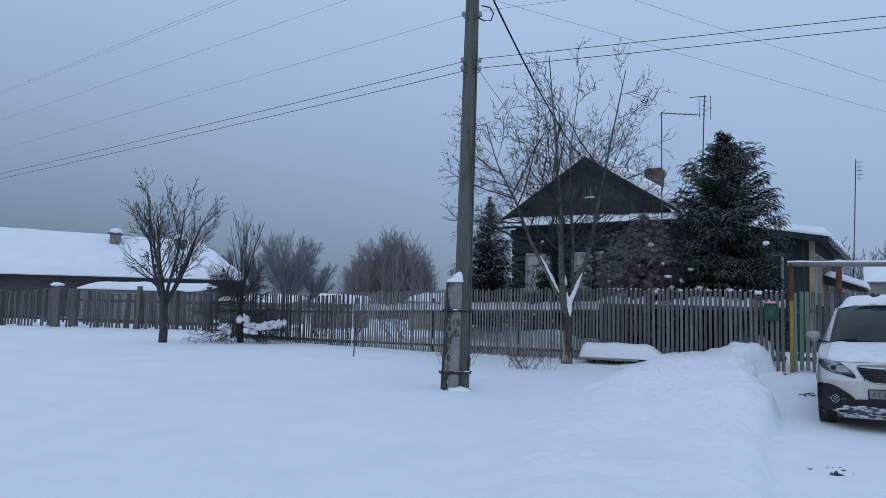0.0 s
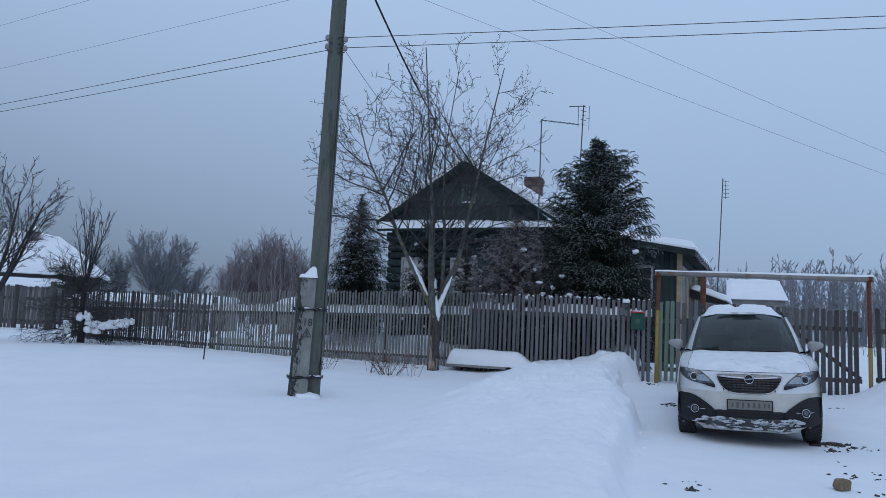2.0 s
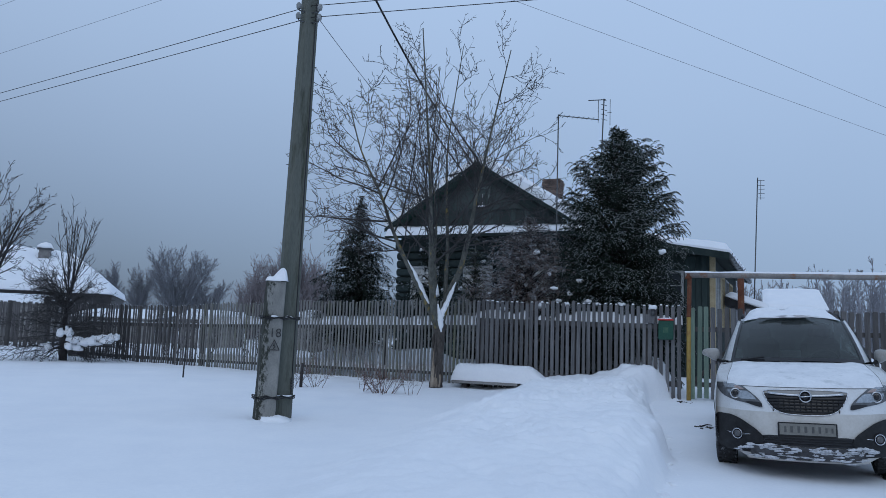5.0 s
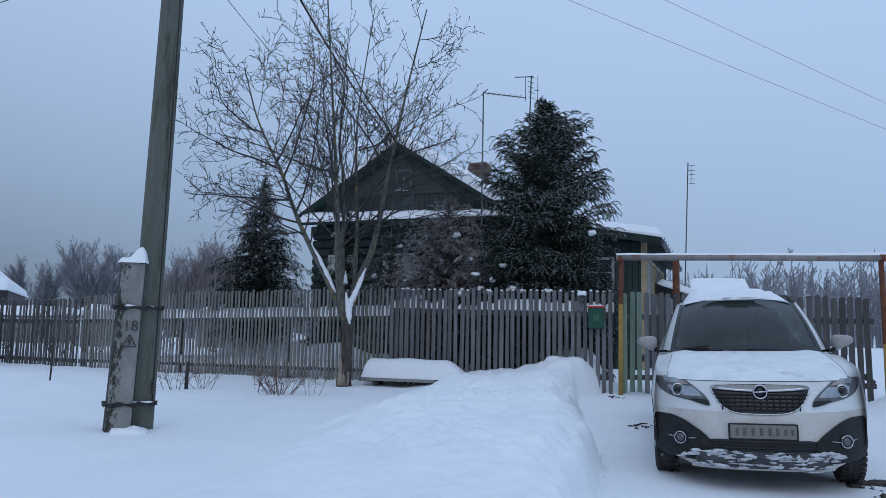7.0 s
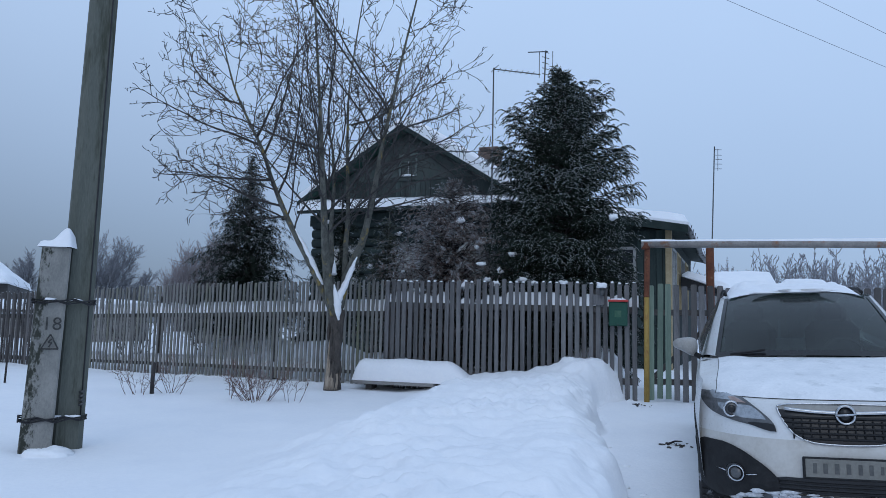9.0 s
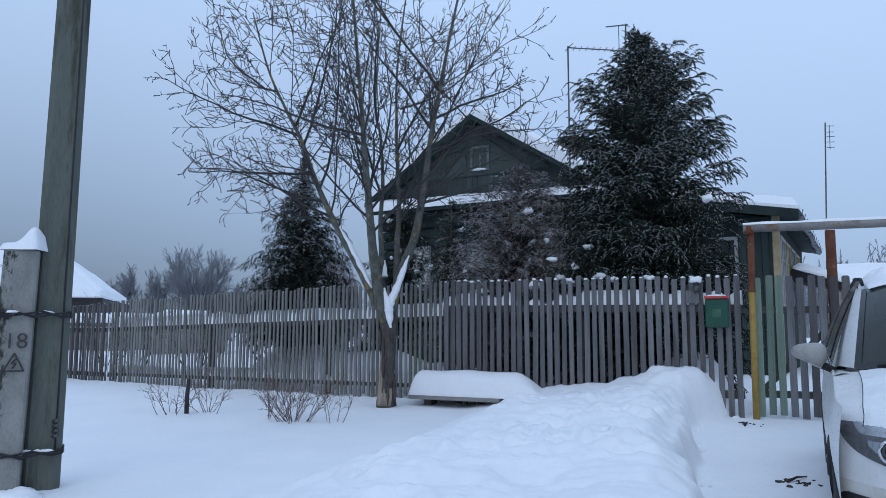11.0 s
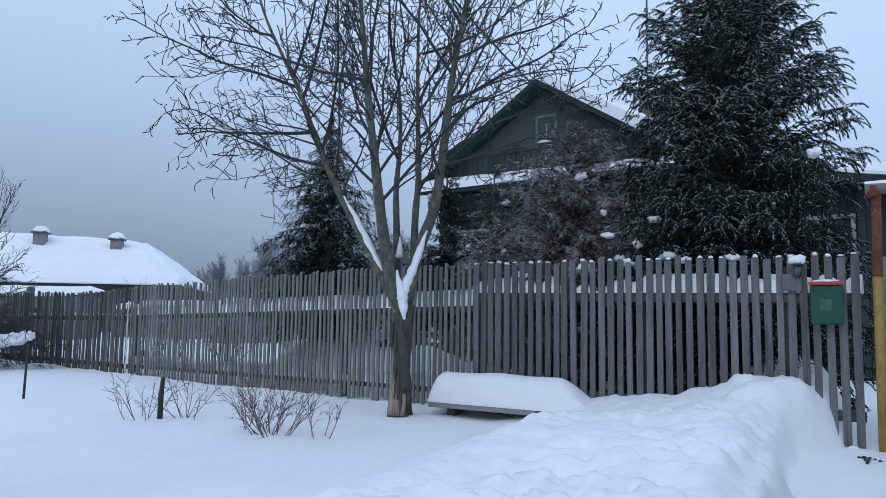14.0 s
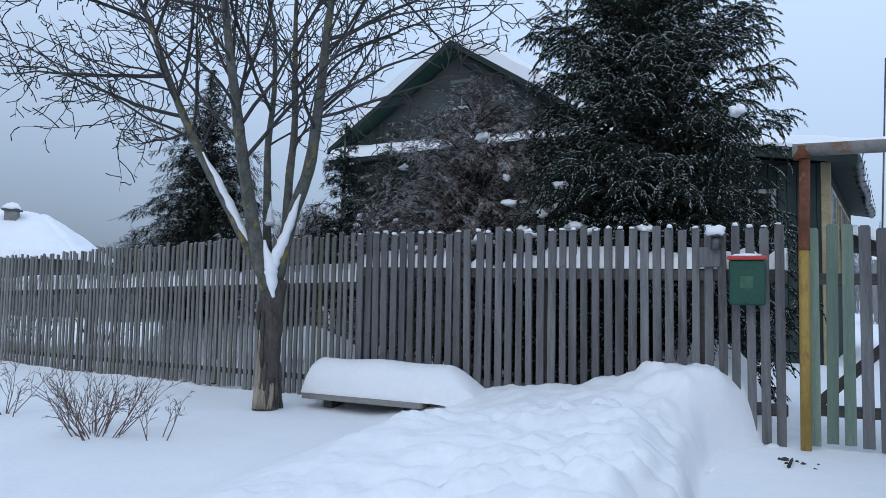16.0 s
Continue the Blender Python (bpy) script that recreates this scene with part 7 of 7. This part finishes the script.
        hl = part("headlamp", patch(rows, 0.007, 14), LAMP_DARK, car, "smoky clear headlamp with a ring-shaped lens")
        def lens(x, z, r, off, mat, name, ring=0.0):
            gg = Geo()
            y = nose_y(s * x, z) - off
            if ring:
                gg.tube([(s * x + math.cos(a) * r, y + 0.35 * (abs(math.cos(a)) * r if math.cos(a) > 0 else -abs(math.cos(a)) * r) * 0.4, z + math.sin(a) * r) for a in [2 * math.pi * k / 24 for k in range(25)]], ring, 6, cap=False)
            else:
                gg.tube([(s * x, y, z), (s * x, y - 0.006, z)], [r, r * 0.85], 20)
            return part(name, gg, mat, hl)
        mirrored = lambda rr: [(z, a, b) if s > 0 else (z, -b, -a) for z, a, b in rr]
        part("reflector", patch(mirrored([(0.738, 0.455, 0.60), (0.765, 0.475, 0.70), (0.795, 0.51, 0.735), (0.815, 0.545, 0.735)]), 0.010, 10), LAMP, hl, "silvery reflector")
        part("brow", patch(mirrored([(0.836, 0.58, 0.76), (0.855, 0.615, 0.775), (0.875, 0.67, 0.78), (0.885, 0.71, 0.77)]), 0.010, 6), LAMP, hl)
        part("indicator", patch(mirrored([(0.828, 0.565, 0.645), (0.845, 0.60, 0.665), (0.858, 0.63, 0.67)]), 0.012, 4), LAMP_AMBER, hl, "small pinkish indicator lens")
        lens(0.655, 0.785, 0.046, 0.034, CHROME, "lens_ring", 0.008)
        lens(0.655, 0.785, 0.042, 0.024, LAMP_DARK, "lens")
        lens(0.655, 0.785, 0.025, 0.032, CAR_GLOSS, "projector")
        part("lower_edge", patch(mirrored([(0.672, 0.398, 0.43), (0.688, 0.402, 0.50), (0.710, 0.41, 0.56), (0.718, 0.45, 0.53)]), 0.013, 8), CAR_GLOSS, hl, "black lower edge")
        # corner cladding and fog lamp
        rows = [(0.235, 0.53, 0.76), (0.27, 0.48, 0.845), (0.33, 0.41, 0.872), (0.395, 0.405, 0.875), (0.45, 0.455, 0.875), (0.50, 0.53, 0.874), (0.54, 0.60, 0.870), (0.565, 0.665, 0.858), (0.578, 0.72, 0.83)]
        cl = part("bumper_cladding", patch([(z, a, b) if s > 0 else (z, -b, -a) for z, a, b in rows], 0.014), CAR_BLACK, car, "black plastic bumper corner")
        fx, fz = 0.65, 0.405
        y = nose_y(fx, fz) - 0.045
        at = lambda a, r, back: (s * (fx + math.cos(a) * r), y + 0.45 * math.cos(a) * r + back, fz + math.sin(a) * r)
        turn = [2 * math.pi * k / 24 for k in range(24)]
        g = Geo()
        g.sheet([[at(a, r, d) for a in turn] for r, d in ((0.062, 0.10), (0.058, 0.012), (0.05, 0.0), (0.04, 0.008), (0.001, 0.010))], True, True)
        fog = part("fog_lamp", g, CAR_GLOSS, car, "round fog lamp with chrome ring")
        g = Geo()
        g.tube([at(a, 0.046, -0.002) for a in turn + turn[:1]], 0.0048, 6, cap=False)
        part("fog_ring", g, CHROME, fog)
        g = Geo()
        g.sheet([[at(a, r, d) for a in turn] for r, d in ((0.034, 0.006), (0.03, -0.001), (0.001, -0.006))], True, True)
        part("fog_lens", g, LAMP_DARK, fog)
        for xa, xb in ((fx - 0.06, fx - 0.125), (fx + 0.06, fx + 0.115)):
            g = Geo()
            g.tube([(s * xa, nose_y(xa, fz) - 0.03, fz), (s * xb, nose_y(xb, fz + 0.006) - 0.016, fz + 0.006)], [0.005, 0.003], 5)
            part("fog_trim", g, CHROME, fog)
        # roof rail
        g = Geo()
        g.tube([(s * 0.575, 2.25, 1.57), (s * 0.572, 2.4, 1.61), (s * 0.568, 3.0, 1.64), (s * 0.565, 3.6, 1.62), (s * 0.56, 3.75, 1.58)], 0.013, 6)
        part("roof_rail", g, CAR_BLACK, car)
    g = Geo()
    g.sheet([[(u * lerp(0.585, 0.60, min(1, t * 3)), lerp(2.0 + 0.08 * u * u, 3.95, t), steps(t, [(0, 1.58), (0.25, 1.632), (0.6, 1.645), (1, 1.585)]) - 0.05 * u ** 4 - 0.02 * u * u) for u in [c / 8 for c in range(-8, 9)]] for t in [k / 12 for k in range(13)]])
    part("roof", g, CAR_SNOWY, car)
    g = Geo()
    g.sheet([[(u * lerp(0.74, 0.58, t), lerp(4.12, 3.9, t), lerp(1.15, 1.59, t)) for u in [c / 6 for c in range(-6, 7)]] for t in [k / 4 for k in range(5)]])
    part("rear_window", g, SIDEGLASS, car)
    # grille, emblem, plate, intake, skid plate
    gr = part("grille", patch([(z, -w, w) for z, w in GRILLE], 0.004, 18), CAR_GLOSS, car, "black grille with chrome bar")
    for z, w in ((0.645, 0.25), (0.675, 0.30), (0.705, 0.33), (0.735, 0.35), (0.762, 0.365)):
        g = Geo()
        g.tube([(x, nose_y(x, z) - 0.012, z) for x in [w * c / 8 for c in range(-8, 9)]], 0.007, 5)
        part("grille_bar", g, CAR_BLACK, gr)
    for k in range(-6, 7):
        g = Geo()
        x = k * 0.05
        g.tube([(x, nose_y(x, z) - 0.010, z) for z in (0.640, 0.690, 0.750)], 0.005, 4)
        part("grille_bar", g, CAR_BLACK, gr)
    g = Geo()
    g.tube([(x, nose_y(x, 0.795) - 0.016, 0.792 - 0.018 * (abs(x) / 0.34) ** 2 * -1) for x in [0.345 * c / 12 for c in range(-12, 13)]], 0.013, 6)
    part("chrome_bar", g, CHROME, gr)
    g = Geo()
    half = eased([(0.612, 0.0), *GRILLE, (0.835, 0.30), (0.841, 0.15), (0.843, 0.0)], 3)
    loop = [(w, z) for z, w in half] + [(-w, z) for z, w in half[-2:0:-1]]
    g.tube([(x, nose_y(x, z) - 0.008, z) for x, z in loop + loop[:1]], 0.006, 6, cap=False)
    part("grille_surround", g, CHROME, gr)
    part("grille_band", patch([(0.803, -0.375, 0.375), (0.818, -0.378, 0.378), (0.834, -0.34, 0.34)], 0.006, 16), CAR_SILVER, gr, "dirty silver band over the grille")
    g = Geo()
    y = nose_y(0, 0.790) - 0.035
    g.tube([(math.cos(a) * 0.052, y, 0.785 + math.sin(a) * 0.052) for a in [2 * math.pi * k / 24 for k in range(25)]], 0.008, 6, cap=False)
    em = part("emblem", g, CHROME, gr, "plain chrome ring badge")
    g = Geo()
    g.tube([(0, y + 0.03, 0.785), (0, y + 0.004, 0.785)], 0.05, 20)
    part("badge_disc", g, CAR_GLOSS, em)
    g = Geo()
    g.tube([(-0.06, y - 0.004, 0.780), (0.06, y - 0.004, 0.790)], 0.008, 6)
    part("badge_bar", g, CHROME, em)
    pl = Geo()
    pl.box((0, nose_y(0, 0.53) - 0.022, 0.482), (0.535, 0.022, 0.128), 0.006)
    pf = part("plate_frame", pl, CAR_BLACK, car)
    pl = Geo()
    pl.box((0, nose_y(0, 0.53) - 0.034, 0.484), (0.505, 0.006, 0.104), 0.002)
    pm = part("number_plate", pl, PLATE, pf, "dirty pale plate with plain dark bars")
    x = -0.20
    for w in (0.035, 0.04, 0.04, 0.04, 0.035, 0.035, 0.028, 0.028):
        g = Geo()
        g.box((x, nose_y(0, 0.53) - 0.038, 0.484), (w * 0.62, 0.003, 0.058 if w > 0.03 else 0.045), 0.001)
        part("plain_bar", g, PLATE_INK, pf)
        x += w + 0.024
    part("lower_intake", patch([(0.325, -0.41, 0.41), (0.37, -0.42, 0.42), (0.405, -0.42, 0.42), (0.418, -0.36, 0.36)], 0.006, 14), CAR_GLOSS, car, "black lower air intake")
    for z in (0.345, 0.37, 0.392):
        g = Geo()
        g.tube([(x, nose_y(x, z) - 0.012, z) for x in [0.40 * c / 8 for c in range(-8, 9)]], 0.005, 5)
        part("intake_bar", g, CAR_BLACK, car)
    part("skid_plate", patch([(0.19, -0.50, 0.50), (0.25, -0.53, 0.53), (0.32, -0.47, 0.47)], 0.022, 16), SKID, car, "silver skid plate packed with snow")
    g = Geo()
    for i in range(95):
        x = rng.uniform(-0.52, 0.52)
        z = rng.choice((rng.gauss(0.305, 0.012), rng.gauss(0.265, 0.02), rng.gauss(0.21, 0.012)))
        g.blob((x, nose_y(x, z) - 0.018, z), (rng.uniform(0.015, 0.07), 0.012, rng.uniform(0.005, 0.016)), rng, 0.6, 5, 10, 0.9)
    for s in (-1, 1):
        for i in range(5):
            x = s * rng.uniform(0.5, 0.66)
            z = 0.33 - (abs(x) - 0.5) * 0.5 + rng.gauss(0, 0.01)
            g.blob((x, nose_y(x, z) - 0.02, z), (0.04, 0.012, 0.016), rng, 0.4, 4, 8, 0.8)
    part("caked_snow", g, SLUSH, car, "snow caked on the bumper")["kind"] = "stuff"
    # wipers, cabin fittings, floor
    g = Geo()
    for x0, x1 in ((-0.62, -0.36),):
        a, b = Vector(screen(x0 / 0.73, 0.0)), Vector(screen(x1 / 0.73, 0.03))
        g.tube([a + Vector((0, -0.02, 0.01)), b + Vector((0, -0.02, 0.02))], 0.009, 5)
    part("wiper", g, CAR_BLACK, car)
    g = Geo()
    g.box((0, 1.62, 0.93), (1.42, 0.75, 0.18), 0.06)
    g.box((0, 2.6, 0.6), (1.55, 2.9, 0.5), 0.05)
    part("dashboard", g, SEAT, car)
    for x in (-0.36, 0.36):
        g = Geo()
        g.box((x, 2.55, 1.0), (0.46, 0.18, 0.66), 0.07)
        g.box((x, 2.58, 1.40), (0.26, 0.10, 0.18), 0.045)
        part("seat", g, SEAT, car)
    g = Geo()
    g.tube([(0.36 + math.cos(a) * 0.18, 1.98 + math.sin(a) * 0.07, 1.03 + math.sin(a) * 0.16) for a in [2 * math.pi * k / 20 for k in range(21)]], 0.016, 6, cap=False)
    part("steering_wheel", g, SEAT, car)
    g = Geo()
    g.box((0, 2.02, 1.50), (0.24, 0.03, 0.07), 0.012)
    part("rear_view_mirror", g, CAR_BLACK, car)
    g = Geo()
    g.box((0, 2.15, 0.30), (1.5, 3.6, 0.14), 0.03)
    part("underbody", g, CAR_BLACK, car)
    # wheels
    wheel = None
    for s in (-1, 1):
        for yw in (0.87, 3.43):
            w = new("wheel")
            w.parent, w.matrix_basis = car, pose(s * 0.775, yw, 0.345)
            g = Geo()
            prof = [(-0.10, 0.24), (-0.108, 0.29), (-0.095, 0.33), (-0.06, 0.344), (0.0, 0.347), (0.06, 0.344), (0.095, 0.33), (0.108, 0.29), (0.10, 0.24)]
            g.sheet([[(px, math.cos(a) * r, math.sin(a) * r) for px, r in prof] for a in [2 * math.pi * k / 40 for k in range(41)]])
            for k in range(40):
                a = 2 * math.pi * (k + 0.5) / 40
                for px in (-0.07, -0.02, 0.03, 0.08):
                    g.box((px, 0, 0.345), (0.04, 0.03, 0.018), 0.0, m=Matrix.Rotation(a + px * 2, 4, "X"))
            part("tyre", g, TYRE, w, "studded winter tyre clogged with snow")
            g = Geo()
            g.tube([(s * 0.02, 0, 0), (s * 0.06, 0, 0)], [0.235, 0.235], 28)
            for k in range(5):
                a = 2 * math.pi * k / 5
                g.box((s * 0.075, 0, 0.13), (0.03, 0.07, 0.22), 0.01, m=Matrix.Rotation(a, 4, "X"))
            part("rim", g, RIM, w)
    # snow lying on the roof
    g = Geo()
    rows = []
    for j in range(31):
        t = j / 30
        row = []
        for c in range(-14, 15):
            u = c / 14
            x, y = u * 0.55, lerp(2.03, 3.8, t)
            base = steps(t, [(0, 1.588), (0.25, 1.633), (0.6, 1.645), (1, 1.60)]) - 0.05 * (u * 0.9) ** 4 - 0.016 * u * u
            q = min(1 - abs(u), t * 1.2, (1 - t) * 1.5) * 6
            k = 0.18 + noise.noise(Vector((x * 3.6, y * 3.6, 4))) + 0.75 * noise.noise(Vector((x * 9, y * 9, 1)))
            deep = steps(t, [(0, 0.03), (0.3, 0.05), (0.5, 0.10), (1, 0.09)])
            h = max(0.0, min(1, q)) * max(0.0, min(1.0, 0.55 + k)) * deep
            row.append((x, y, base - 0.006 + h))
        rows.append(row)
    g.sheet(rows)
    ob = solo("snow_on_car", g, SNOW, "broken sheet of snow sliding on the car roof", "snow")
    ob.matrix_basis = car.matrix_basis.copy()
    g = Geo()
    p = screen(-0.02, 0.97)
    g.blob((p[0], p[1] - 0.01, p[2] + 0.015), (0.26, 0.06, 0.028), rng, 0.5, 7, 22, 0.5)
    ob = solo("snow_clump", g, SNOW, "slipping snow at the top of the windscreen", "snow")
    ob.matrix_basis = car.matrix_basis.copy()


CAR_SNOWY = surface("snow_filmed_paint", (0.70, 0.72, 0.75), (0.86, 0.87, 0.89), 5, 0.55, 0.35, 45, stain=(0.60, 0.62, 0.64), stain_scale=7, stain_cut=0.62, stain_soft=0.15, spec=0.4)
build_car()
